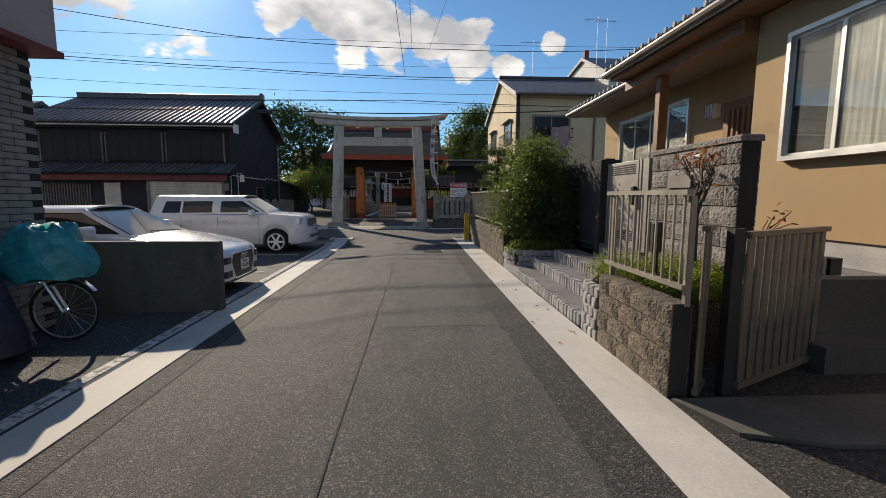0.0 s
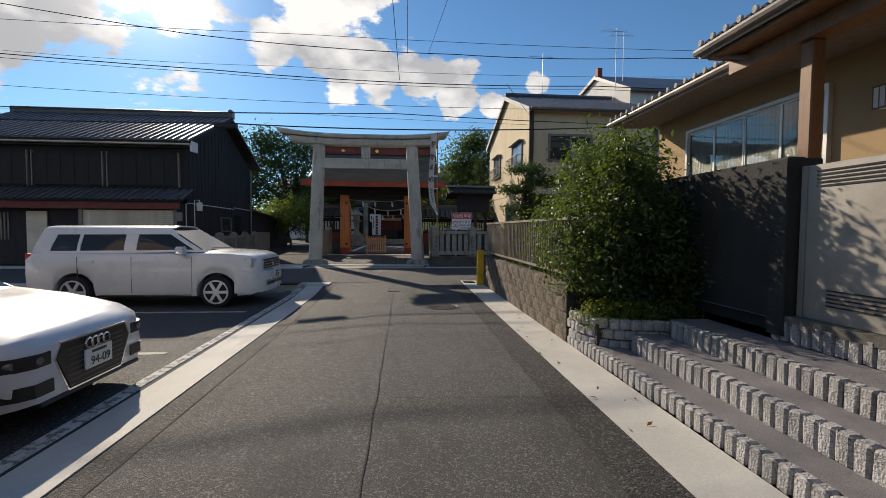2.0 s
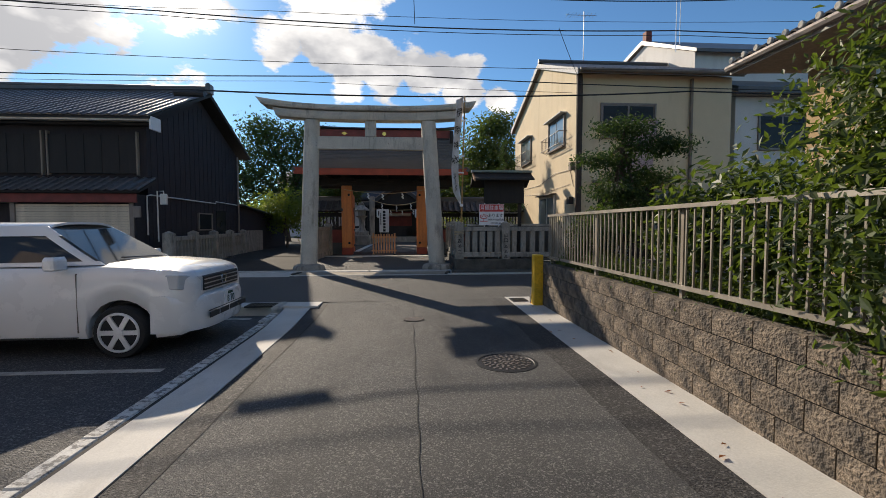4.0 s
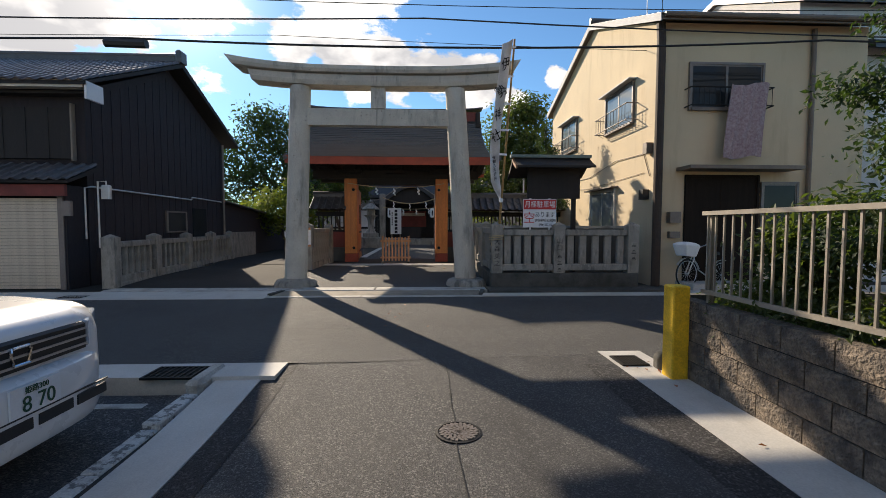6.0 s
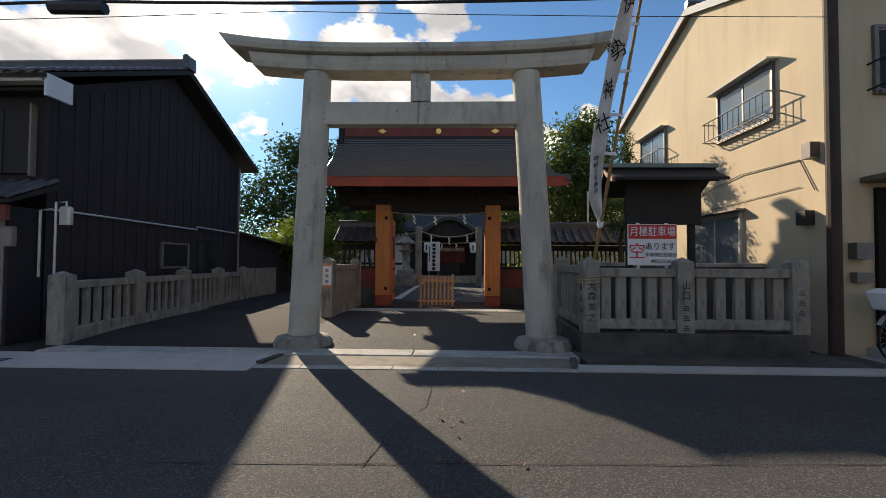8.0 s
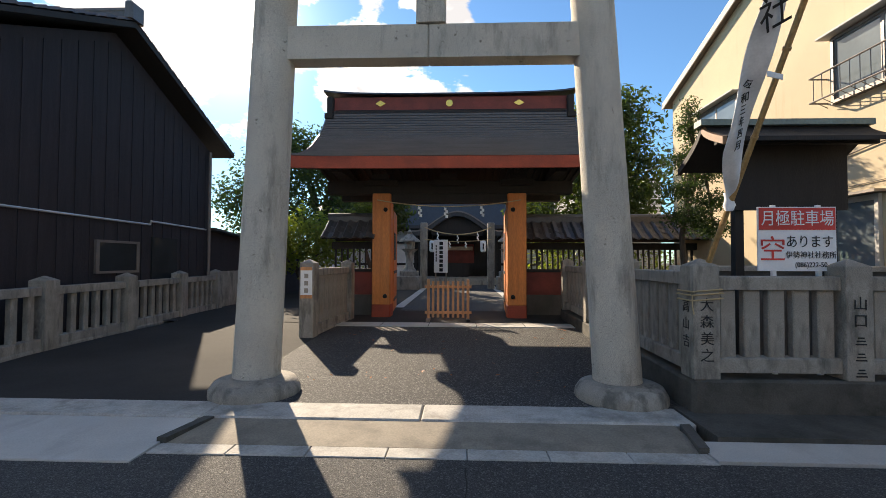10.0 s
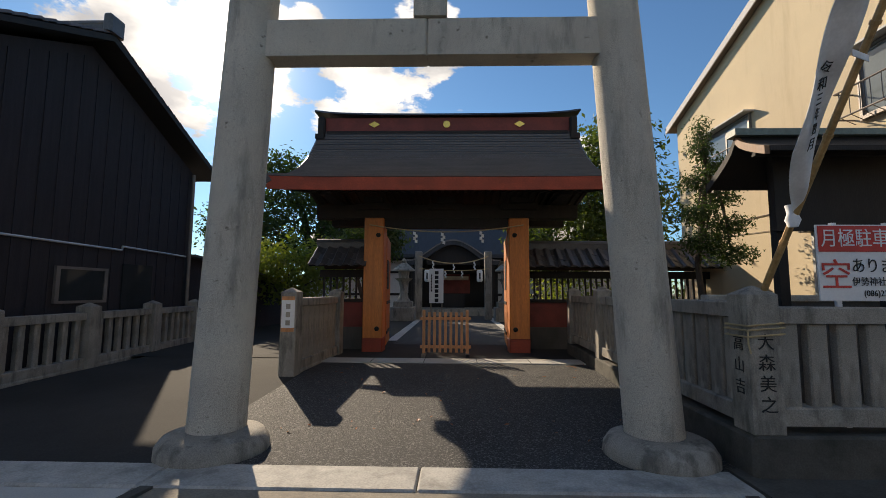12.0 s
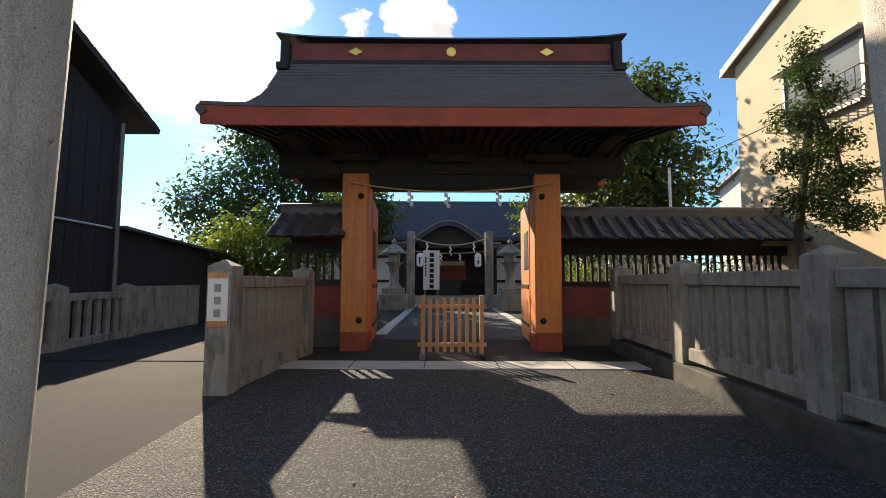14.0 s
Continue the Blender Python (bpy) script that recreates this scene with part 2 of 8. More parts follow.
M_CONC = stained(mat("old_concrete", (0.105, 0.098, 0.088), 0.9, s1=1.5, s2=50, bump=0.4), (0.06, 0.06, 0.05), 1.6, 0.48, 0.66, 0.7)
# black staining and the shrub's shadow, both held in one base colour
M_BLACKW = mat("stain_and_shade_concrete", (0.026, 0.025, 0.023), 0.9, s1=1.5, s2=50, bump=0.4, var=0.4)
M_SOIL = mat("soil", (0.06, 0.048, 0.035), 0.95, s1=4, s2=40, bump=1.0, dist=0.03, fine=0.4)
M_TAN = stained(mat("tan_render", (0.60, 0.485, 0.325), 0.9, s1=0.7, s2=160, var=0.06, bump=0.3, dist=0.004, fine=0.07), (0.40, 0.30, 0.18), 0.9, 0.55, 0.75, 0.55, (2.5, 2.5, 0.35))
M_OCHRE = stained(mat("ochre_render", (0.41, 0.28, 0.15), 0.92, s1=0.8, s2=200, var=0.06, bump=0.35, dist=0.004, fine=0.08), (0.33, 0.20, 0.09), 1.1, 0.55, 0.75, 0.4, (1.5, 1.5, 0.5))
M_PLINTH = mat("grey_foundation", (0.40, 0.39, 0.37), 0.9, s1=1.5, s2=60)
M_WHITEW = stained(mat("white_render", (0.62, 0.60, 0.58), 0.9, s1=1, s2=60, var=0.06), (0.35, 0.33, 0.31), 1.5, 0.55, 0.75, 0.4)
M_DARKW = mat("charred_cedar", (0.027, 0.021, 0.024), 0.8, s1=1.5, s2=30, bump=0.5, var=0.3, stretch=(6, 6, 0.5), rnd=0.2)
# dark timber, lowered further so the gate roof's shaded underside reads black
M_DARKD = mat("dark_wood_and_shade", (0.02, 0.016, 0.014), 0.75, s1=2, s2=30, bump=0.4, var=0.3, stretch=(4, 4, 0.6))
M_TILE = stained(mat("grey_roof_tile", (0.085, 0.08, 0.082), 0.42, s1=3, s2=40, bump=0.2, rnd=0.25, fine=0.15), (0.13, 0.12, 0.11), 2, 0.5, 0.7, 0.5, (1, 1, 1))
M_TILEF = mat("dull_hall_tile", (0.045, 0.046, 0.05), 0.7, s1=3, s2=12, bump=0.3, stretch=(3, 0.6, 0.6))
M_TILEB = mat("brown_roof_tile", (0.115, 0.088, 0.08), 0.4, s1=3, s2=40, bump=0.2, rnd=0.25)
M_SHEET = mat("gate_roof_copper", (0.085, 0.074, 0.070), 0.34, metal=0.45, s1=3, s2=50, bump=0.15, stretch=(0.4, 3, 3))
M_RED = stained(mat("vermilion_paint", (0.36, 0.060, 0.028), 0.6, s1=2, s2=40, bump=0.1), (0.18, 0.035, 0.02), 2, 0.52, 0.7, 0.6, (0.5, 2, 2))
M_REDB = mat("faded_red_board", (0.20, 0.045, 0.035), 0.75, s1=3, s2=40)
M_ORANGE = stained(mat("orange_timber", (0.62, 0.20, 0.045), 0.55, s1=2, s2=26, bump=0.15, var=0.12, stretch=(4, 4, 0.4)), (0.40, 0.11, 0.03), 2.5, 0.52, 0.72, 0.55, (4, 4, 0.3))
M_ORANGEL = mat("pale_orange_slat", (0.62, 0.27, 0.11), 0.6, s1=4, s2=30, bump=0.15, stretch=(4, 4, 0.5), rnd=0.12)
M_BLACKI = mat("black_iron", (0.015, 0.014, 0.013), 0.5, metal=0.5, s2=50)
M_GOLD = mat("gilt", (0.85, 0.55, 0.13), 0.3, metal=1.0, s2=60, bump=0.05)
M_ALU = mat("bronze_aluminium", (0.31, 0.275, 0.23), 0.45, metal=0.35, s1=3, s2=60, bump=0.03, fine=0.05)
M_ALUW = mat("pale_aluminium", (0.62, 0.60, 0.56), 0.4, metal=0.4, s1=2, s2=60, bump=0.03, fine=0.05)
# bronze aluminium again, darkened for the shaded folding gate, with streaks
M_ALUD = stained(mat("shaded_bronze_aluminium", (0.20, 0.165, 0.13), 0.5, metal=0.3, s1=3, s2=60, bump=0.03, fine=0.06), (0.12, 0.10, 0.08), 2.5, 0.5, 0.7, 0.6, (2, 2, 0.3))
M_GATE = stained(mat("champagne_gate_panel", (0.28, 0.255, 0.225), 0.5, metal=0.2, s1=2, s2=60, bump=0.03, fine=0.05), (0.3, 0.28, 0.25), 1.5, 0.55, 0.75, 0.3)
M_YELLOW = stained(mat("yellow_paint", (0.72, 0.42, 0.02), 0.6, s1=6, s2=60, bump=0.15), (0.35, 0.2, 0.03), 4, 0.58, 0.72, 0.6, (1, 1, 1))
M_WHITEP = mat("white_paint", (0.8, 0.8, 0.8), 0.5, s2=60, bump=0.03, fine=0.03, var=0.04)
M_CARW = mat("white_car_paint", (0.78, 0.77, 0.75), 0.28, s1=1, s2=300, bump=0, fine=0.01, var=0.02, coat=0.8)
M_CARW2 = mat("pearl_car_paint", (0.72, 0.73, 0.76), 0.28, s1=1, s2=300, bump=0, fine=0.01, var=0.02, coat=0.8)
M_RUBBER = mat("tyre_rubber", (0.018, 0.018, 0.018), 0.85, s2=60)
M_BLACKP = mat("black_plastic", (0.02, 0.02, 0.021), 0.5, s2=80, bump=0.05)
M_CHROME = mat("chrome", (0.75, 0.75, 0.76), 0.18, metal=1.0, bump=0, fine=0.03)
M_SILVER = mat("silver_alloy", (0.62, 0.62, 0.63), 0.35, metal=0.8, bump=0, fine=0.05)
M_RIM = mat("bright_alloy", (0.72, 0.72, 0.72), 0.35, metal=0.35, bump=0, fine=0.05)
M_CGLASS = glass_mat("tinted_car_glass", (0.03, 0.033, 0.034))
M_CGLASS.node_tree.nodes["Principled BSDF"].inputs["Specular IOR Level"].default_value = 0.45
M_GLASS = glass_mat("window_glass", (0.16, 0.19, 0.20))
M_GLASSD = glass_mat("dark_window_glass", (0.03, 0.033, 0.034))
M_GLASSD.node_tree.nodes["Principled BSDF"].inputs["Specular IOR Level"].default_value = 0.14
M_DOOR = mat("dark_brown_door", (0.022, 0.016, 0.012), 0.75, spec=0.12, s1=3, s2=30, bump=0.1, stretch=(5, 5, 0.4))
M_PANE = glass_mat("clear_window_glass", (0.85, 0.9, 0.9), 0.0)
M_PANE.node_tree.nodes["Principled BSDF"].inputs["Transmission Weight"].default_value = 1.0
M_PANE.node_tree.nodes["Principled BSDF"].inputs["Specular IOR Level"].default_value = 0.5
# flat backing coloured dark for the unlit room behind clear panes
M_ROOM = mat("painted_room_shade", (0.035, 0.034, 0.033), 0.9, s1=1.5, s2=30, bump=0)
# lace colour lowered to take in the dim room behind it
M_LACE = mat("shaded_lace_curtain", (0.24, 0.23, 0.205), 0.9, s1=4, s2=60, stretch=(14, 14, 0.3), var=0.25, bump=0)
M_CURTAIN = mat("green_curtain", (0.36, 0.5, 0.46), 0.9, s1=6, s2=60, stretch=(8, 8, 0.3))
M_WOODB = mat("warm_timber", (0.22, 0.105, 0.045), 0.6, s1=3, s2=28, bump=0.15, stretch=(5, 5, 0.4))
M_WOODG = mat("weathered_timber", (0.23, 0.19, 0.15), 0.85, s1=3, s2=28, bump=0.3, stretch=(5, 5, 0.4))
M_BAMBOO = mat("bamboo", (0.42, 0.25, 0.10), 0.5, s1=5, s2=40)
M_BARK = mat("bark", (0.085, 0.066, 0.05), 0.95, s1=6, s2=30, bump=1.0, dist=0.03, stretch=(3, 3, 0.6))
M_CABLE = mat("black_cable", (0.015, 0.015, 0.016), 0.6, bump=0)
M_PIPE = mat("brown_downpipe", (0.16, 0.12, 0.09), 0.5, s2=50)
M_PIPED = mat("dark_brown_downpipe", (0.06, 0.043, 0.034), 0.6, s2=50, spec=0.2)
M_SHUT = stained(mat("cream_shutter", (0.64, 0.55, 0.43), 0.55, metal=0.1, s1=1.5, s2=60, bump=0.03), (0.33, 0.26, 0.19), 1.5, 0.55, 0.72, 0.5)
M_LEAF = leaf_mat("leaf_mid", (0.036, 0.058, 0.021), (0.080, 0.112, 0.030), 0.42, 0.52)
M_LEAFD = leaf_mat("leaf_dark", (0.022, 0.045, 0.018), (0.040, 0.070, 0.022), 0.35, 0.7)
M_LEAFY = leaf_mat("leaf_yellow", (0.10, 0.13, 0.03), (0.17, 0.20, 0.04), 0.5)
M_BRICKT = mat("grey_brick_tile", (0.26, 0.23, 0.205), 0.75, s1=6, s2=60, rnd=0.12, bump=0.3)
M_PINKW = stained(mat("pinkish_render", (0.45, 0.36, 0.33), 0.9, s1=1, s2=80, var=0.06), (0.3, 0.24, 0.22), 1.5, 0.55, 0.75, 0.4)
M_TURQ = mat("turquoise_cover", (0.01, 0.26, 0.30), 0.3, s1=5, s2=14, bump=0.6, dist=0.03)
M_NAVY = mat("navy_cover", (0.012, 0.016, 0.035), 0.4, s1=5, s2=14, bump=0.6, dist=0.03)
M_ROPE = mat("straw_rope", (0.48, 0.36, 0.2), 0.9, s2=120, bump=0.6)
M_PAPER = mat("white_paper", (0.82, 0.82, 0.80), 0.8, s2=30, bump=0.02, fine=0.03, var=0.04)
M_CLOTH = mat("white_banner_cloth", (0.74, 0.74, 0.75), 0.85, s1=3, s2=60, bump=0.1, fine=0.05)
M_INK = mat("black_ink", (0.012, 0.012, 0.013), 0.7, bump=0)
M_SIGNR = mat("sign_red", (0.62, 0.035, 0.03), 0.45, bump=0, fine=0.03)
M_COPPERG = mat("verdigris_sheet", (0.16, 0.20, 0.17), 0.5, s1=3, s2=40, bump=0.1)
M_GUTTER = mat("gutter_metal", (0.20, 0.17, 0.15), 0.5, metal=0.3, s2=60)


# ---- building helpers ----
def q(bm, pts):
    return bm.faces.new([bm.verts.new(p) for p in pts])


def box(bm, x0, x1, y0, y1, z0, z1, m=None):
    """A block; m: a matrix that moves it."""
    P = [Vector((x, y, z)) for z in (z0, z1) for y in (y0, y1) for x in (x0, x1)]
    if m:
        P = [m @ p for p in P]
    v = [bm.verts.new(p) for p in P]
    for f in ((0, 2, 3, 1), (4, 5, 7, 6), (0, 1, 5, 4), (2, 6, 7, 3), (0, 4, 6, 2), (1, 3, 7, 5)):
        bm.faces.new([v[i] for i in f])


def cbox(bm, x0, x1, y0, y1, z0, z1, c=0.01, m=None):
    """A block with chamfered upright edges and a chamfered top."""
    def ring(i, z):
        return [(x0 + i, y0 + c, z), (x0 + c, y0 + i, z), (x1 - c, y0 + i, z), (x1 - i, y0 + c, z), (x1 - i, y1 - c, z), (x1 - c, y1 - i, z), (x0 + c, y1 - i, z), (x0 + i, y1 - c, z)]
    R = [ring(0, z0), ring(0, z1 - c), [(min(max(x, x0 + c), x1 - c), min(max(y, y0 + c), y1 - c), z1) for x, y, z in ring(0, z1)]]
    loft(bm, R, m)


def loft(bm, rings, m=None, closed=True, caps=True):
    V = [[bm.verts.new(m @ Vector(p) if m else p) for p in r] for r in rings]
    n = len(V[0])
    for a, b in zip(V, V[1:]):
        for i in range(n if closed else n - 1):
            j = (i + 1) % n
            bm.faces.new((a[i], a[j], b[j], b[i]))
    if caps and closed:
        bm.faces.new(V[0][::-1])
        bm.faces.new(V[-1])
    return V


def tube(bm, pts, r, seg=6, r1=None):
    """A round bar along points, tapering from r to r1."""
    pts = [Vector(p) for p in pts]
    rings, up = [], Vector((0, 0, 1))
    for i, p in enumerate(pts):
        d = (pts[min(i + 1, len(pts) - 1)] - pts[max(i - 1, 0)]).normalized()
        a = d.cross(up if abs(d.z) < 0.95 else Vector((1, 0, 0))).normalized()
        b = d.cross(a)
        rr = r if r1 is None else r + (r1 - r) * i / (len(pts) - 1)
        rings.append([p + (a * math.cos(k * math.tau / seg) + b * math.sin(k * math.tau / seg)) * rr for k in range(seg)])
    loft(bm, rings)


def prism(bm, poly, axis, a, b, m=None):
    """A polygon in the plane across axis, drawn out from a to b."""
    def put(u, v, w):
        return {"x": (w, u, v), "y": (u, w, v), "z": (u, v, w)}[axis]
    loft(bm, [[put(u, v, w) for u, v in poly] for w in (a, b)], m)


def finish(bm, smooth=False, bevel=0.0):
    if bevel:
        bmesh.ops.bevel(bm, geom=bm.edges[:], offset=bevel, segments=1, affect="EDGES", clamp_overlap=True)
    bmesh.ops.recalc_face_normals(bm, faces=bm.faces[:])
    me = bpy.data.meshes.new("m")
    bm.to_mesh(me)
    bm.free()
    if smooth:
        me.polygons.foreach_set("use_smooth", [True] * len(me.polygons))
        me.set_sharp_from_angle(angle=radians(40))
    return me


def thing(name, label, category, group="", at=(0, 0, 0), kind=""):
    ob = new(name)
    ob.empty_display_size = 0.1
    ob.matrix_basis = Matrix.Translation(at)
    return tagged(ob, label, category, group, kind)


def part(name, bm, material, parent, label="", smooth=False, bevel=0.0, mesh=None):
    """One mesh under a thing or a part; its points are in the world while the thing is at its base."""
    me = mesh if mesh else finish(bm, smooth, bevel)
    if not me.materials:
        me.materials.append(material)
    ob = new(name, me)
    ob.parent = parent
    if parent.type == "EMPTY":
        ob.matrix_parent_inverse = parent.matrix_basis.inverted()
    if label:
        tagged(ob, label)
    return ob


def piece(name, mesh, parent, m):
    """A repeated piece on a shared mesh, at the pose m."""
    ob = new(name, mesh)
    ob.parent = parent
    if parent.type == "EMPTY":
        ob.matrix_parent_inverse = parent.matrix_basis.inverted()
    ob.matrix_basis = m
    return ob


def setting(name, bm, material, label="", category="", smooth=False, bevel=0.0):
    ob = new(name, finish(bm, smooth, bevel))
    ob.data.materials.append(material)
    return tagged(ob, label, category, kind="structure")


def solo(name, bm, material, label, category, group="", smooth=False, bevel=0.0, kind=""):
    ob = new(name, finish(bm, smooth, bevel))
    ob.data.materials.append(material)
    return tagged(ob, label, category, group, kind)


def B(*boxes):
    bm = bmesh.new()
    for b in boxes:
        box(bm, *b)
    return bm


def T(pts, r, seg=6, r1=None):
    bm = bmesh.new()
    tube(bm, pts, r, seg, r1)
    return bm


def lathe(bm, profile, x, y, seg=16):
    loft(bm, [[(x + r * math.cos(k * math.tau / seg), y + r * math.sin(k * math.tau / seg), z) for k in range(seg)] for r, z in profile])


def words(text, size, m, material, parent, width=1.0, align="CENTER", name="lettering"):
    cu = bpy.data.curves.new(name, "FONT")
    cu.body, cu.size, cu.align_x, cu.align_y, cu.extrude = text, size, align, "CENTER", 0.0015
    cu.materials.append(material)
    ob = new(name, cu)
    ob.parent = parent
    if parent.type == "EMPTY":
        ob.matrix_parent_inverse = parent.matrix_basis.inverted()
    ob.matrix_basis = m @ Matrix.Diagonal((width, 1, 1, 1))
    return ob


# ---- ground ----
def camber(x, y):
    """Height of the lane: it falls to the left beside the parking lot and levels out at the crossing."""
    fall = min(0.13, max(0.0, (-x - 0.45) * 0.065))
    fade = 1 - min(1, max(0, (y - 13.2) / 2.2))
    return -fall * fade * fade * (3 - 2 * fade)


def rise(y):
    """Height of the forecourt: it climbs gently from the street to the gate."""
    return 0.03 + 0.085 * min(1, max(0, (y - 20.3) / 3.6))


def sheet(name, x0, x1, y0, y1, z, material, label, nx=2, ny=2, follow=False, thick=0.0, climb=False):
    bm = bmesh.new()
    V = [[bm.verts.new((x0 + (x1 - x0) * i / nx, y0 + (y1 - y0) * j / ny, z + (camber(x0 + (x1 - x0) * i / nx, y0 + (y1 - y0) * j / ny) if follow else 0) + (rise(y0 + (y1 - y0) * j / ny) if climb else 0))) for i in range(nx + 1)] for j in range(ny + 1)]
    for j in range(ny):
        for i in range(nx):
            bm.faces.new((V[j][i], V[j][i + 1], V[j + 1][i + 1], V[j + 1][i]))
    if thick:
        g = bmesh.ops.extrude_face_region(bm, geom=bm.faces[:])
        for v in g["geom"]:
            if isinstance(v, bmesh.types.BMVert):
                v.co.z -= thick
    return setting(name, bm, material, label, "ground")


sheet("ground", -600, 600, -600, 600, -0.32, M_SOIL, "bare earth under the paved surfaces")
sheet("road", -1.94, 1.32, -14, 15.15, 0.0, M_ROAD, "worn grey asphalt lane with faint tyre shine", 12, 60, True)
sheet("road_edge_band", -2.18, -1.94, -14, 15.15, -0.004, M_EDGE, "coarse dark asphalt band beside the gutter strip", 2, 60, True)
sheet("pavement_strip_left", -2.60, -2.18, -14, 15.03, 0.006, M_STRIP, "pale concrete gutter strip along the lane", 3, 60, True, 0.05)
sheet("pavement_strip_right", 1.32, 1.80, -14, 15.3, 0.006, M_STRIP, "pale concrete gutter strip below the block wall", 3, 10, False, 0.05)
sheet("parking_lot", -20.0, -2.78, -14, 14.55, -0.14, M_LOT, "rough dark asphalt parking lot", 6, 20)
sheet("street_crossing", -60, 60, 15.03, 19.25, -0.002, M_CROSS, "grey asphalt cross street with long cracks", 8, 4)
sheet("lane_by_shrine", -7.7, -3.9, 20.3, 60, -0.012, M_LANE, "pale concrete lane beside the dark house", 4, 60, climb=True)
sheet("shrine_forecourt", -3.9, 1.2, 20.3, 25.1, 0.004, M_YARD, "coarse dark asphalt forecourt under the torii", 4, 24, climb=True)
sheet("shrine_court", -20, 20, 25.6, 60, 0.115, M_LANE, "sandy paved court behind the gate", 4, 4)
sheet("forecourt_right", 1.2, 30, 20.3, 25.6, -0.01, M_SOIL, "bare earth behind the stone fence", 4, 24, climb=True)
sheet("ground_by_house", -40, -7.7, 19.25, 60, -0.01, M_LANE, "grey concrete at the dark house", 4, 4)
sheet("terrace", 3.05, 40, 3.6, 14.6, 0.62, M_TREAD, "raised paved terrace in front of the ochre house", 4, 4)
# dark coarse patch beside the right strip, with a ragged inner edge
bm = bmesh.new()
prev = None
for i in range(140):
    y = -6 + i * 0.15
    e = (bm.verts.new((0.98 + 0.05 * noise.noise((0, y * 0.7, 3)) + 0.03 * noise.noise((0, y * 4, 7)), y, 0.003)), bm.verts.new((1.318, y, 0.003)))
    if prev:
        bm.faces.new((prev[0], prev[1], e[1], e[0]))
    prev = e
setting("road_edge_patch", bm, M_EDGE, "coarse dark asphalt patch along the strip", "ground")
# line of the middle joint, the seam beside the edge band, and the crossing's seams
bm = bmesh.new()
for (pts, w) in (([(-0.44, -14), (-0.43, 4), (-0.41, 9.2), (-0.43, 13.4), (-0.42, 14.9)], 0.012), ([(-1.94, -14), (-1.94, 15.1)], 0.02), ([(-1.84, 15.0), (1.3, 15.2)], 0.012), ([(-3.2, 16.5), (0.8, 16.65), (6, 16.9)], 0.015), ([(-0.4, 12.64), (0.05, 12.64)], 0.012), ([(-0.4, 7.1), (1.2, 7.0)], 0.01), ([(-0.42, 4.63), (0.9, 4.7)], 0.012), ([(-1.7, 16.5), (-1.6, 17.2), (-1.35, 17.8), (-1.3, 19.1)], 0.012)):
    for (xa, ya), (xb, yb) in zip(pts, pts[1:]):
        n = 24
        d = Vector((xb - xa, yb - ya, 0)).normalized()
        s = Vector((-d.y, d.x, 0)) * w / 2
        prev = None
        for i in range(n + 1):
            x, y = xa + (xb - xa) * i / n, ya + (yb - ya) * i / n
            wob = Vector((noise.noise((x * 3, y * 3, 0)), noise.noise((x * 3, y * 3, 9)), 0)) * 0.02
            k = 0.5 + abs(noise.noise((x * 5, y * 5, 4)))
            c = Vector((x, y, camber(x, y) + 0.004)) + wob
            e = (bm.verts.new(c + s * k), bm.verts.new(c - s * k))
            if prev:
                bm.faces.new((prev[0], prev[1], e[1], e[0]))
            prev = e
setting("road_seams", bm, M_JOINT, "dark tar seams and cracks in the asphalt", "ground")
# kerb between the strip and the parking lot: blocks end to end, with a dark slot beside them
KERB = thing("kerb", "stained concrete edging blocks along the parking lot", "kerb", at=(-2.56, 0, -0.1), kind="structure")
bm = bmesh.new()
cbox(bm, -0.06, 0.075, 0.004, 0.596, -0.16, 0.014, 0.012)
me = finish(bm)
me.materials.append(M_KERBL)
for i in range(-23, 24):
    y = i * 0.6
    piece("kerb_block", me, KERB, pose(-2.715, y, camber(-2.5, y + 0.3), 0, 0, 0))
bm = B((-2.637, -2.598, -14, 14.5, -0.2, -0.125))
setting("gutter_slot", bm, M_JOINT, "dark slot between kerb and strip", "ground")


# ---- crossing: kerbs, drains, bollard ----
bm = bmesh.new()
for x0, x1 in ((-7.4, -3.72), (-3.72, -1.7), (-1.7, 0.75)):
    cbox(bm, x0 + 0.004, x1 - 0.004, 19.93, 20.36, -0.1, 0.045, 0.015)
setting("kerb_slab", bm, M_KERB, "worn pale granite slabs before the forecourt", "kerb")
bm = bmesh.new()
prism(bm, [(19.42, -0.1), (19.42, 0.006), (19.55, 0.014), (19.93, 0.03), (19.93, -0.1)], "x", -3.745, 0.55)
setting("kerb_ramp", bm, stained(mat("brown_ramp_concrete", (0.25, 0.215, 0.165), 0.85, s1=2, s2=60), (0.09, 0.075, 0.06), 1.5, 0.5, 0.68, 0.7, (1, 1, 1)), "brown stained concrete ramp up to the forecourt", "kerb")
bm = bmesh.new()
for k in range(7):
    cbox(bm, -3.74 + k * 0.614, -3.74 + k * 0.614 + 0.606, 19.24, 19.416, -0.1, 0.007, 0.004)
setting("kerb_gutter", bm, M_KERB, "worn concrete gutter blocks before the ramp", "kerb")
bm = bmesh.new()
prism(bm, [(19.08, -0.1), (19.08, 0.01), (19.92, 0.028), (19.92, -0.1)], "x", -16, -3.75)
setting("pavement_left", bm, M_STRIP, "pale concrete apron along the cross street", "pavement")
bm = B((0.56, 4.9, 19.28, 19.64, -0.1, 0.012), (4.9, 30, 19.25, 20.4, -0.1, 0.03))
bm2 = B((0.76, 4.89, 19.644, 20.4, -0.1, 0.05))
setting("pavement_fence_foot", bm2, M_MOSS, "dark concrete at the fence foot", "pavement")
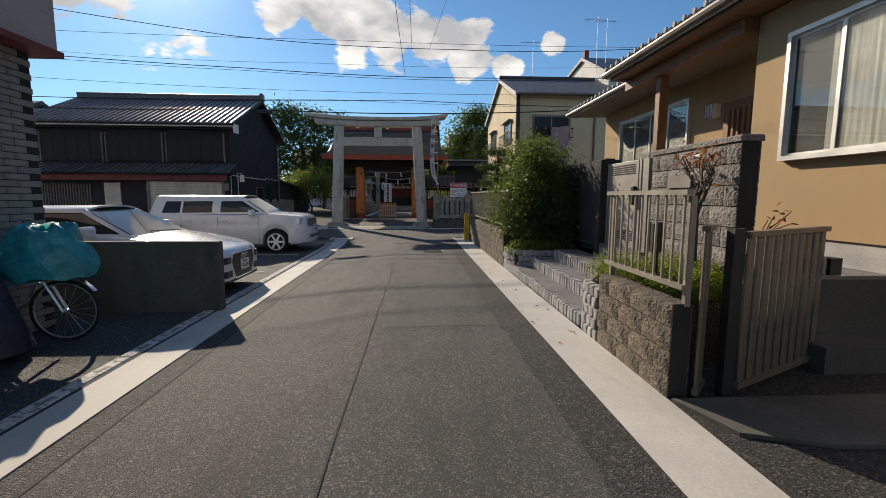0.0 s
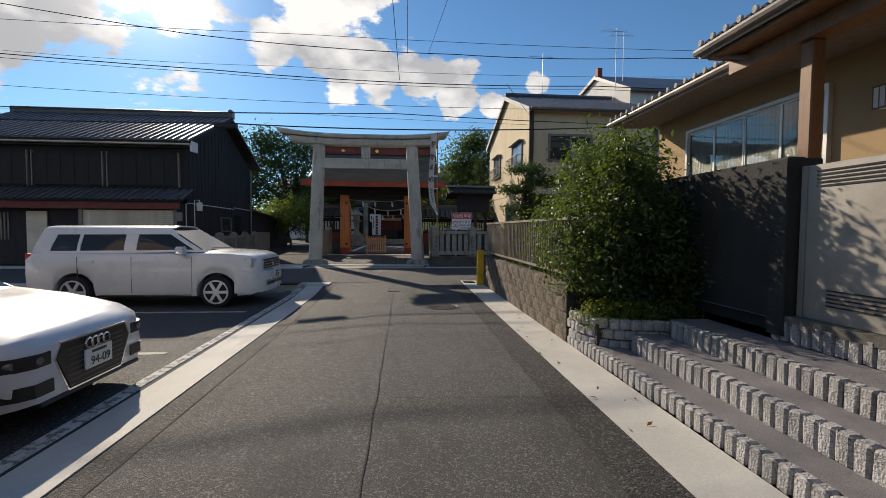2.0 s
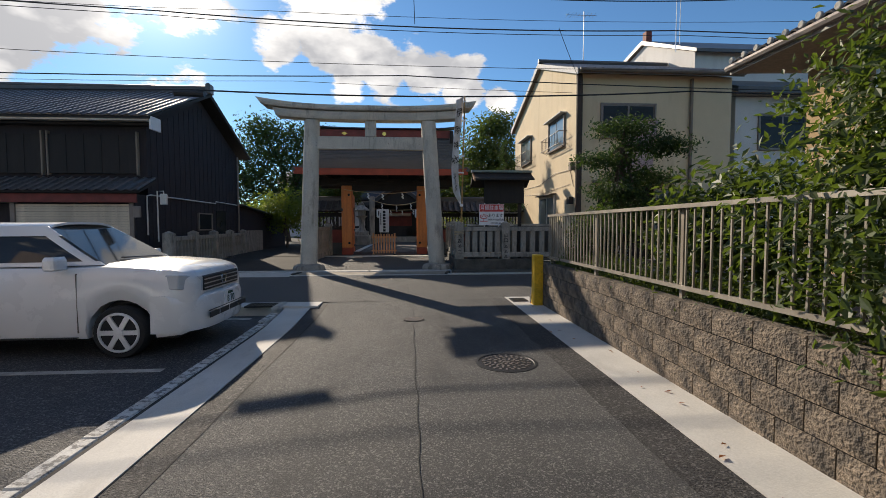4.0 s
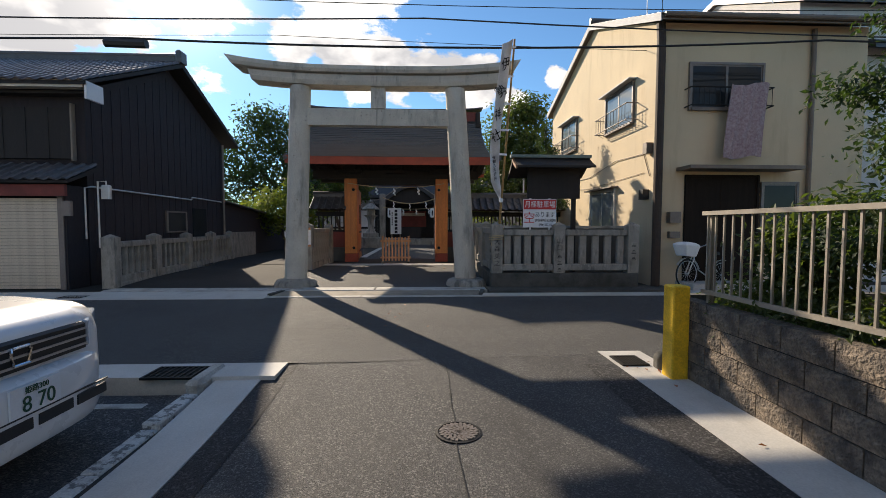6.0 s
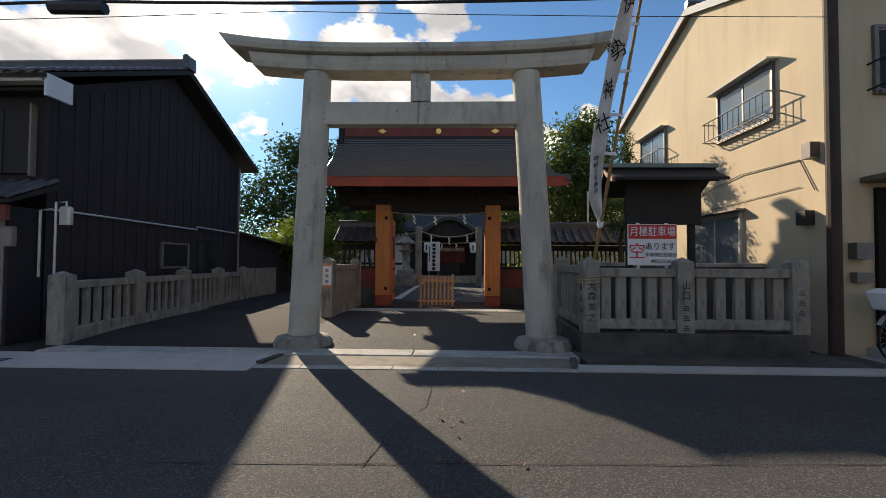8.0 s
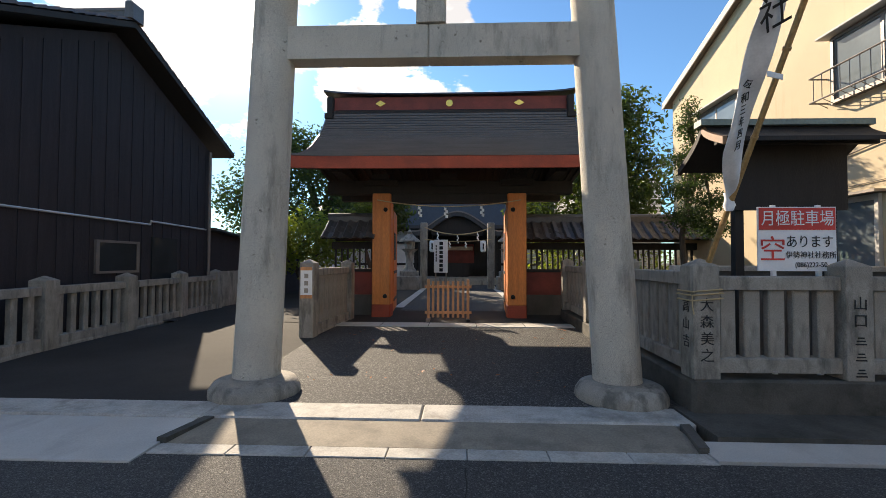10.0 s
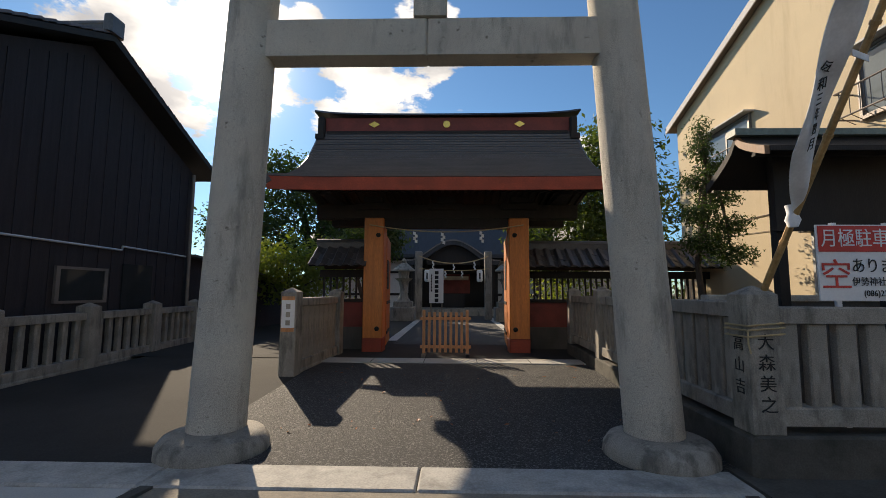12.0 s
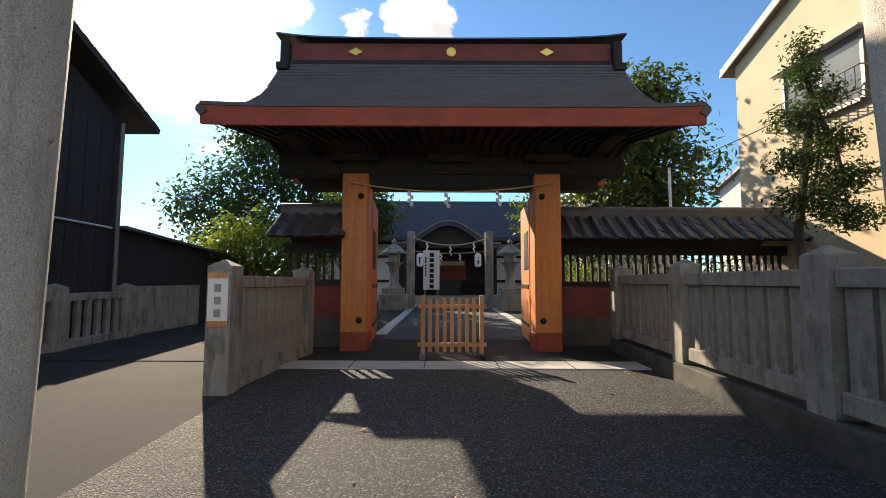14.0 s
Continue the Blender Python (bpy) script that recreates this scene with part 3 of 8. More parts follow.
setting("pavement_right", bm, M_STRIP, "pale concrete edge along the cross street", "pavement")
bm = bmesh.new()
for x in (-3.65, 0.62):
    prism(bm, [(x - 0.13, 19.42), (x - 0.05, 19.42), (x + 0.06, 19.92), (x - 0.03, 19.92)], "z", -0.05, 0.05)
setting("kerb_stub", bm, M_MOSS, "dark stone stubs closing the ramp", "kerb")
bm = B((-20, -2.05, 14.62, 15.03, -0.2, 0.004))
setting("pavement_corner", bm, M_STRIP, "pale concrete apron at the parking lot corner", "pavement")
bm = bmesh.new()
cbox(bm, -2.79, -2.63, 14.42, 14.98, -0.2, 0.03, 0.04)
solo("kerb_stone", bm, M_KERB, "rounded worn concrete kerb end by the drain", "kerb")


def drain(x, y, w, d):
    t = thing("drain_grate", "rusty dark steel drain grate set in the concrete", "drain grate", "street drains", at=(x, y, 0.0))
    bm = bmesh.new()
    for a in (0, 1):
        box(bm, x - w / 2 + a * (w - 0.02), x - w / 2 + a * (w - 0.02) + 0.02, y - d / 2, y + d / 2, 0.0, 0.022)
        box(bm, x - w / 2 + 0.02, x + w / 2 - 0.02, y - d / 2 + a * (d - 0.02), y - d / 2 + a * (d - 0.02) + 0.02, 0.0, 0.022)
    part("rim", bm, M_BLACKI, t)
    bm = B((x - w / 2 + 0.02, x + w / 2 - 0.02, y - d / 2 + 0.02, y + d / 2 - 0.02, 0.003, 0.008))
    part("pit", bm, M_JOINT, t)
    n = 9
    for i in range(1, n):
        xx = x - w / 2 + w * i / n
        part("bar", B((xx - 0.007, xx + 0.007, y - d / 2 + 0.02, y + d / 2 - 0.02, 0.008, 0.02)), M_BLACKI, t)
    for j in (1, 2):
        yy = y - d / 2 + d * j / 3
        part("cross_bar", B((x - w / 2 + 0.02, x + w / 2 - 0.02, yy - 0.004, yy + 0.004, 0.008, 0.016)), M_BLACKI, t)


drain(-3.0, 14.72, 0.5, 0.34)
drain(1.50, 14.92, 0.28, 0.32)
drain(-7.5, 19.35, 0.45, 0.3)


def manhole(x, y, r, label):
    t = thing("manhole_cover", label, "manhole cover", "manhole covers", at=(x, y, camber(x, y)))
    z = camber(x, y)
    bm = bmesh.new()
    lathe(bm, [(r, z - 0.02), (r, z + 0.004), (r * 0.9, z + 0.006), (r * 0.88, z + 0.001)], x, y, 32)
    part("rim", bm, M_BLACKI, t)
    bm = bmesh.new()
    for a in range(5):
        for k in range(4 + 5 * a):
            rr, th = r * 0.17 * (a + 0.3), k * math.tau / (4 + 5 * a) + a
            box(bm, -0.018, 0.018, -0.009, 0.009, 0, 0.006, pose(x + rr * math.cos(th), y + rr * math.sin(th), z + 0.002, 0, 0, math.degrees(th) + 45 * (k % 2)))
    part("studs", bm, M_GUTTER, t, "raised cast pattern")


manhole(0.49, 11.31, 0.31, "round dark cast-iron manhole cover with worn studs")
manhole(-0.41, 13.42, 0.16, "small round cast-iron cover in the asphalt")
t = thing("bollard", "square yellow painted steel post at the wall's end", "bollard", at=(1.715, 14.45, 0))
bm = bmesh.new()
cbox(bm, 1.635, 1.793, 14.36, 14.54, 0, 0.87, 0.012)
part("post", bm, M_YELLOW, t)
bm = bmesh.new()
cbox(bm, 1.66, 1.79, 14.62, 14.78, 0.0, 0.16, 0.04)
solo("stone", bm, M_MOSS, "small dark stone lying by the yellow post", "stone", bevel=0.01)


# ---- torii ----
TY = 20.76


def torii():
    t = thing("torii", "large weathered grey granite torii with dark rain streaks", "torii", at=(-1.6, 20.9, 0.03))
    for xb, xt in ((-3.59, -3.42), (0.345, 0.085)):
        bm = bmesh.new()
        rings = []
        for i in range(15):
            f = i / 14
            r = 0.252 - 0.026 * f
            x, z = xb + (xt - xb) * f, 0.19 + 4.36 * f
            rings.append([(x + r * (1 + 0.008 * noise.noise((k * 0.7, f * 9, xb))) * math.cos(k * math.tau / 28), TY + r * math.sin(k * math.tau / 28), z) for k in range(28)])
        loft(bm, rings)
        part("pillar", bm, M_GRANITE, t, smooth=True)
        bm = bmesh.new()
        rings = []
        for r, z in ((0.44, -0.06), (0.47, 0.04), (0.465, 0.11), (0.42, 0.18), (0.34, 0.205), (0.27, 0.21)):
            rings.append([(xb + 0.02 + r * (1 + 0.05 * noise.noise((math.cos(k * math.tau / 28) * 1.3, math.sin(k * math.tau / 28) * 1.3, xb))) * math.cos(k * math.tau / 28), TY - 0.06 + r * math.sin(k * math.tau / 28), z) for k in range(28)])
        loft(bm, rings)
        part("base_stone", bm, M_STONE, t, "rounded stone collar at the pillar's foot", smooth=True)
    bm = bmesh.new()
    cbox(bm, -3.36, -1.70, TY - 0.115, TY + 0.115, 3.69, 4.065, 0.015)
    cbox(bm, -1.696, 0.09, TY - 0.115, TY + 0.115, 3.69, 4.065, 0.015)
    part("tie_beam", bm, M_GRANITE, t, "lower stone tie beam between the pillars")
    bm = bmesh.new()
    cbox(bm, -1.83, -1.51, TY - 0.14, TY + 0.14, 4.069, 4.546, 0.015)
    part("strut", bm, M_GRANITE, t, "short stone strut carrying the lintel")

    def arc(x):
        return 0.17 * (abs(x + 1.69) / 3.3) ** 3

    def beam(xa, xb, za, zb, ya, yb, lean, zend=0.0, outer=1):
        bm = bmesh.new()
        rings = []
        n = 24
        for i in range(n + 1):
            f = i / n
            x = xa + (xb - xa) * f
            g = f if outer > 0 else 1 - f
            s = outer * lean * g ** 6
            lift = zend * g ** 4
            z0, z1 = za + arc(x), zb + arc(x) + lift
            rings.append([(x - s * 0.4, ya + 0.03, z0), (x - s * 0.4, yb - 0.03, z0), (x + s * 0.1, yb, z0 + (z1 - z0) * 0.35), (x + s, yb, z1 - 0.03), (x + s, (ya + yb) / 2, z1 + 0.04), (x + s, ya, z1 - 0.03), (x + s * 0.1, ya, z0 + (z1 - z0) * 0.35)])
        loft(bm, rings)
        return bm
    part("lower_lintel", beam(-4.45, -1.687, 4.546, 4.796, TY - 0.25, TY + 0.25, 0.05, 0, -1), M_GRANITE, t, "straight lower lintel")
    part("lower_lintel", beam(-1.683, 1.10, 4.546, 4.796, TY - 0.25, TY + 0.25, 0.05), M_GRANITE, t)
    part("top_lintel", beam(-4.86, -1.687, 4.799, 4.965, TY - 0.36, TY + 0.36, 0.1, 0.05, -1), M_GRANITE, t, "curved top lintel with upswept ends")
    part("top_lintel", beam(-1.683, 1.43, 4.799, 4.965, TY - 0.36, TY + 0.36, 0.1, 0.05), M_GRANITE, t)


torii()


# ---- stone fences ----
def stone_post(parent, x, y, w, z0, z1, rot=0.0, name="post"):
    bm = bmesh.new()
    m = pose(x, y, 0, 0, 0, rot)
    h = w / 2
    rings = [[(-h, -h, z0), (h, -h, z0), (h, h, z0), (-h, h, z0)], [(-h, -h, z1 - 0.07), (h, -h, z1 - 0.07), (h, h, z1 - 0.07), (-h, h, z1 - 0.07)],
             [(-0.012, -0.012, z1), (0.012, -0.012, z1), (0.012, 0.012, z1), (-0.012, 0.012, z1)]]
    loft(bm, rings, m)
    return part(name, bm, M_STONE, parent, bevel=0.006)


def stone_fence(points, ground, top, w, label, bal=5, plinth=0.0, last=True, first=True, bw=0.055):
    """Posts at the points, with two rails and balusters between them."""
    t = thing("stone_fence", label, "stone fence", "shrine fences", at=(points[0][0], points[0][1], ground))
    for i, (x, y) in enumerate(points):
        nb = points[min(i + 1, len(points) - 1)] if i < len(points) - 1 else points[i - 1]
        rot = math.degrees(math.atan2(nb[1] - y, nb[0] - x)) % 90
        if (i > 0 or first) and (i < len(points) - 1 or last):
            stone_post(t, x, y, w, ground + plinth - (0 if plinth else 0.1), top, rot)
    for (xa, ya), (xb, yb) in zip(points, points[1:]):
        L = math.hypot(xb - xa, yb - ya)
        m = pose(xa, ya, 0, 0, 0, math.degrees(math.atan2(yb - ya, xb - xa)))
        a, b = w / 2 + 0.003, L - w / 2 - 0.003
        g = ground + plinth
        bm = bmesh.new()
        cbox(bm, a, b, -0.085, 0.085, top - 0.30, top - 0.17, 0.012, m)
        part("top_rail", bm, M_STONE, t)
        bm = bmesh.new()
        cbox(bm, a, b, -0.085, 0.085, g + 0.06, g + 0.20, 0.012, m)
        part("bottom_rail", bm, M_STONE, t)
        bm = bmesh.new()
        cbox(bm, -bw, bw, -0.045, 0.045, g + 0.20, top - 0.30, 0.012)
        me = finish(bm)
        me.materials.append(M_STONE)
        for k in range(bal):
            piece("baluster", me, t, m @ pose(a + (b - a) * (k + 0.5) / bal, 0, 0))
        if plinth:
            bm = bmesh.new()
            cbox(bm, -w / 2, L + w / 2 if last else L, -0.14, 0.14, ground - 0.12, g, 0.02, m)
            part("plinth", bm, M_MOSS, t, "mossy dark base stone")
        else:
            bm = bmesh.new()
            cbox(bm, a, b, -0.1, 0.1, ground - 0.12, g + 0.06, 0.02, m)
            part("base_stone", bm, M_STONE, t)
    return t


FRONT = stone_fence([(1.0, 20.35), (2.42, 20.36), (4.12, 20.36)], 0.08, 1.51, 0.25, "grey stone post-and-baluster fence along the street", 5, 0.28, bw=0.078)
SIDE = stone_fence([(1.0, 20.35), (1.04, 22.3), (1.12, 24.35), (1.2, 26.5)], 0.08, 1.55, 0.25, "grey stone fence along the forecourt, shaded", 7, 0.26, first=False, bw=0.098)
LANE = stone_fence([(-7.6, 20.6), (-7.85, 22.6), (-8.0, 24.5), (-8.15, 26.4), (-8.28, 28.2)], 0.06, 1.22, 0.27, "grey stone fence beside the dark house", 6)
GATEF = stone_fence([(-4.08, 23.85), (-3.98, 26.2)], 0.1, 1.5, 0.26, "short weathered stone fence beside the gate", 8, bw=0.115)
bm = bmesh.new()
prism(bm, [(-8.42, 28.35), (-8.3, 28.35), (-8.3, 31), (-8.42, 31)], "z", 0.0, 1.15)
solo("board_fence", bm, M_STONE, "plain grey slab fence closing the stone fence", "fence")
for k, ch in enumerate("大森美之"):
    words(ch, 0.135, pose(1.0, 20.219, 1.06 - 0.16 * k, 90, 0, 0), M_INK, FRONT)
for k, ch in enumerate("高山吉"):
    words(ch, 0.13, pose(0.869, 20.35, 1.04 - 0.17 * k, 90, 0, -90), M_INK, FRONT)
for k, ch in enumerate("山口"):
    words(ch, 0.14, pose(2.42, 20.229, 1.08 - 0.16 * k, 90, 0, 0), M_INK, FRONT)
for k in range(3):
    for xa, za in ((2.37, 0.70), (4.07, 0.95)):
        for q in range(3):
            part("worn_stroke", B((xa + 0.012 * q, xa + 0.1 - 0.01 * q, 20.228, 20.234, za - 0.15 * k + 0.03 * q, za + 0.013 - 0.15 * k + 0.03 * q)), M_INK, FRONT, "worn carved writing")
# paper label wrapped on the post beside the gate
t = thing("post_notice", "white paper notice with orange borders on the stone post", "notice", at=(-4.08, 23.72, 0.9))
part("sheet", B((-4.19, -3.98, 23.705, 23.712, 0.80, 1.36)), M_PAPER, t)
for z in (0.80, 1.30):
    part("border", B((-4.19, -3.98, 23.700, 23.704, z, z + 0.06)), M_ORANGEL, t, "orange border")
part("writing", B(*[(-4.12, -4.05, 23.700, 23.704, 1.16 - 0.13 * k, 1.24 - 0.13 * k) for k in range(3)]), M_ALU, t, "faded grey characters")
# ropes tied round the corner post
bm = bmesh.new()
for z, s in ((1.17, 0.145), (1.12, 0.142), (1.205, 0.14)):
    tube(bm, [(1.0 + s * a, 20.35 + s * b, z + 0.012 * a) for a, b in ((-1, -1), (1, -1), (1, 1), (-1, 1), (-1, -1))], 0.008, 5)
tube(bm, [(0.86, 20.21, 1.16), (0.855, 20.2, 1.05), (0.87, 20.2, 0.98)], 0.007, 5)
solo("rope", bm, M_ROPE, "thin rope tied round the stone corner post", "rope")


# ---- shrine gate ----
def gate():
    t = thing("shrine_gate", "roofed shrine gate with orange pillars and red-edged dark roof", "gate", at=(-1.62, 27.0, 0.12))
    for x0, x1 in ((-3.48, -3.03), (-0.20, 0.25)):
        bm = bmesh.new()
        cbox(bm, x0, x1, 26.55, 27.0, 0.42, 3.12, 0.02)
        p = part("pillar", bm, M_ORANGE, t, "orange painted timber pillar")
        bm = bmesh.new()
        cbox(bm, x0 - 0.004, x1 + 0.004, 26.546, 27.004, 0.10, 0.42, 0.02)
        part("pillar_foot", bm, M_RED, p, "red painted pillar foot")
        for z in (0.62, 2.72):
            bm = bmesh.new()
            rr = [(0.055, 0.0), (0.05, 0.03), (0.025, 0.05)]
            loft(bm, [[((x0 + x1) / 2 + 0.10 * (1 if x0 < -1 else -1) + r * math.cos(k * math.tau / 12), 26.55 - d, z + r * math.sin(k * math.tau / 12)) for k in range(12)] for r, d in rr])
            part("stud", bm, M_BLACKI, p, "black iron stud", smooth=True)
    # door leaves, swung inwards
    for xa, xb, s in ((-3.02, -3.14, 1), (-0.21, -0.11, -1)):
        m = pose(xa, 27.02, 0, 0, 0, math.degrees(math.atan2(xa - xb, 1.4)))

        def leaf(*bs):
            bm = bmesh.new()
            for b0 in bs:
                x0, x1 = sorted((s * b0[0], s * b0[1]))
                box(bm, x0, x1, *b0[2:], m)
            return bm
        d = part("door_leaf", leaf((-0.06, 0.0, 0, 1.4, 0.2, 2.75)), M_ORANGE, t, "orange timber door leaf standing open")
        for z in (0.45, 1.15):
            part("iron_band", leaf((0.0, 0.014, 0.08, 1.35, z, z + 0.07)), M_BLACKI, d)
        part("grille", leaf((0.0, 0.012, 0.1, 0.75, 1.5, 2.2)), M_BLACKI, d, "dark door grille")
    # beams and brackets under the roof, its shade deepened by their near-black colour
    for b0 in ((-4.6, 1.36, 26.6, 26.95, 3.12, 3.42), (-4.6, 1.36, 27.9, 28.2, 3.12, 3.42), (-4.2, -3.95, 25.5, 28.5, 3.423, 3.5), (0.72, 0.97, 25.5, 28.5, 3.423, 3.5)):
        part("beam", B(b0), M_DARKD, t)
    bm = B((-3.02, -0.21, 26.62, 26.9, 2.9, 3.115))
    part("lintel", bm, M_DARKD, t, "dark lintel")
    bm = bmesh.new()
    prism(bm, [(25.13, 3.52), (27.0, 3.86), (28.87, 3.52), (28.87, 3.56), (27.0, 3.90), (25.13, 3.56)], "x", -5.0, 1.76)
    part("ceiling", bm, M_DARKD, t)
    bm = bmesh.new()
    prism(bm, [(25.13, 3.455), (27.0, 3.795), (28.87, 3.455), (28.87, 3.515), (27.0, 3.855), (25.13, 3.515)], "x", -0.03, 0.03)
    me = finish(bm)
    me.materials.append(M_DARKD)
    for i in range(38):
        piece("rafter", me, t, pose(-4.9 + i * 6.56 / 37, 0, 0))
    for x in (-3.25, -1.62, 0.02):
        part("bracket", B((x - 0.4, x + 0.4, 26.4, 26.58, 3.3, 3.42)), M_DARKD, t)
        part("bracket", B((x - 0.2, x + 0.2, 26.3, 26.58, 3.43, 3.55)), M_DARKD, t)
    # roof: courses that overlap, hollow in section and flaring to the eaves
    cx, n = -1.62, 30

    def prof(f):          # 0 at the ridge, 1 at the eave
        return 0.12 + 1.85 * f ** 0.95, 5.28 - 1.62 * (1 - (1 - f) ** 1.75) + 0.10 * max(0, f - 0.8), 3.03 + 0.47 * f ** 2.2
    for s, yside in ((-1, "front_slope"), (1, "back_slope")):
        m = 20
        for i in range(n):
            bm = bmesh.new()
            f0, f1 = i / n, (i + 1) / n
            (d0, z0, w0), (d1, z1, w1) = prof(f0), prof(f1)
            rows = []
            for d, z, w in ((d0, z0 + 0.0, w0), (d1, z1 + 0.045, w1), (d1, z1 - 0.005, w1)):
                rows.append([bm.verts.new((cx + w * (2 * k / m - 1), 27.0 + s * d, z + 0.03 * f1 * abs(2 * k / m - 1) ** 6)) for k in range(m + 1)])
            for a, b in zip(rows, rows[1:]):
                for k in range(m):
                    bm.faces.new((a[k], a[k + 1], b[k + 1], b[k]))
            part("roof_course", bm, M_SHEET, t)
    # verges: thick rolled edge on both sides, and the red eave boards
    for s in (-1, 1):
        for e in (-1, 1):
            bm = bmesh.new()
            rings = []
            for i in range(n + 1):
                d, z, w = prof(i / n)
                zz = z + 0.03 * i / n
                x = cx + e * w
                rings.append([(x, 27 + s * d, zz + 0.02), (x + e * 0.05, 27 + s * d, zz - 0.02), (x + e * 0.06, 27 + s * d, zz - 0.08), (x + e * 0.0, 27 + s * d, zz - 0.16), (x - e * 0.1, 27 + s * d, zz - 0.1)])
            loft(bm, rings)
            part("verge", bm, M_SHEET, t, smooth=True)
    for y in (25.06, 28.90):
        bm = bmesh.new()
        rings = []
        for k in range(21):
            u = 2 * k / 20 - 1
            x, lift = cx + 3.50 * u, 0.03 * abs(u) ** 6
            rings.append([(x, y, 3.42 + lift), (x, y + 0.06, 3.42 + lift), (x, y + 0.06, 3.67 + lift), (x, y - 0.02, 3.67 + lift)])
        loft(bm, rings)
        part("eave_board", bm, M_RED, t, "vermilion painted eave board")
    for e in (-1, 1):
        bm = bmesh.new()
        xs = cx + e * 2.75
        prism(bm, [(25.9, 3.9), (28.1, 3.9), (27.3, 4.75), (26.7, 4.75)], "x", min(xs, xs - e * 0.05), max(xs, xs - e * 0.05))
        part("gable_board", bm, M_DARKD, t, "dark gable board set back under the roof")
    # ridge box
    bm = bmesh.new()
    cbox(bm, -4.55, 1.31, 26.84, 27.16, 5.2, 5.60, 0.02)
    part("ridge_box", bm, M_REDB, t, "dull red ridge box")
    bm = bmesh.new()
    cbox(bm, -4.5, 1.26, 26.80, 27.2, 5.17, 5.26, 0.02)
    part("ridge_base", bm, M_DARKD, t)
    bm = bmesh.new()
    rings = []
    for k in range(21):
        u = 2 * k / 20 - 1
        x, lift = cx + 3.16 * u, 0.06 * abs(u) ** 8 + 0.04 * u * u
        rings.append([(x, 26.74, 5.62 + lift), (x, 27.26, 5.62 + lift), (x, 27.2, 5.68 + lift), (x, 27.0, 5.72 + lift), (x, 26.8, 5.68 + lift)])
    loft(bm, rings)
    part("ridge_cap", bm, M_SHEET, t, "dark ridge cap with raised ends")
    for e in (-1, 1):
        bm = bmesh.new()
        x = cx + e * 2.98
        cbox(bm, x - 0.08, x + 0.08, 26.7, 27.3, 5.05, 5.58, 0.03)
        box(bm, x - 0.1, x + 0.1, 26.6, 27.4, 5.0, 5.12)
        part("ridge_end", bm, M_DARKD, t, "dark carved ridge end block")
    for x in (-3.35, 0.11):
        bm = bmesh.new()
        loft(bm, [[(x + 0.13 * a, 26.835 - d, 5.42 + 0.075 * b) for a, b in ((-1, 0), (-0.5, 0.5), (0, 1), (0.5, 0.5), (1, 0), (0.5, -0.5), (0, -1), (-0.5, -0.5))] for d in (0.0, 0.02)])
        part("crest", bm, M_GOLD, t, "gilt diamond crest")
    bm = bmesh.new()
    loft(bm, [[(-1.62 + 0.085 * math.cos(k * math.tau / 16), 26.835 - d, 5.42 + 0.085 * math.sin(k * math.tau / 16)) for k in range(16)] for d in (0.0, 0.02)])
    part("crest", bm, M_GOLD, t, "round gilt crest")
    return t


GATE = gate()
bm = B((-4.3, 1.1, 25.02, 25.55, 0.02, 0.135))
setting("gate_sill_front", bm, M_STRIP, "pale stone sill slabs before the gate", "pavement")
bm = bmesh.new()
for x in (-3.0, -2.0, -1.0, 0.0):
    box(bm, x - 0.006, x + 0.006, 25.02, 25.55, 0.13, 0.138)
setting("sill_joints", bm, M_JOINT, "", "pavement")
for x in (-3.12, 0.42):
    bm = B((x - 0.13, x + 0.13, 28.8, 46, 0.10, 0.123))
    setting("court_line", bm, M_STRIP, "pale stone edging in the court", "pavement")
bm = B((-2.98, 0.28, 28.0, 46, 0.10, 0.119))
setting("court_path", bm, M_YARD, "dark asphalt path through the court", "pavement")


def rope_line(a, b, sag, tags, r=0.014, lower=0.24):
    t = thing("sacred_rope", "straw rope with white folded paper streamers", "rope", "shrine ropes", at=a)
    a, b = Vector(a), Vector(b)
    P = [a.lerp(b, i / 16) - Vector((0, 0, sag * (1 - (2 * i / 16 - 1) ** 2))) for i in range(17)]
    part("rope", T(P, r, 6), M_ROPE, t)
    for f in tags:
        p = a.lerp(b, f) - Vector((0, 0, sag * (1 - (2 * f - 1) ** 2)))
        bm = bmesh.new()
        for k in range(4):
            x, z = p.x + (0.022 if k % 2 else -0.018), p.z - 0.02 - k * lower / 4
            loft(bm, [[(x - 0.03, p.y - 0.012, z), (x + 0.03, p.y - 0.014, z - 0.015), (x + 0.03, p.y - 0.010, z - 0.016), (x - 0.03, p.y - 0.008, z - 0.001)], [(x - 0.035, p.y - 0.02, z - lower / 3.4), (x + 0.025, p.y - 0.02, z - lower / 3.4 - 0.015), (x + 0.025, p.y - 0.016, z - lower / 3.4 - 0.016), (x - 0.035, p.y - 0.016, z - lower / 3.4 - 0.001)]])
        part("paper_streamer", bm, M_PAPER, t, "zigzag white paper streamer")


rope_line((-3.35, 26.5, 2.95), (0.12, 26.5, 2.95), 0.16, (0.3, 0.48, 0.73))


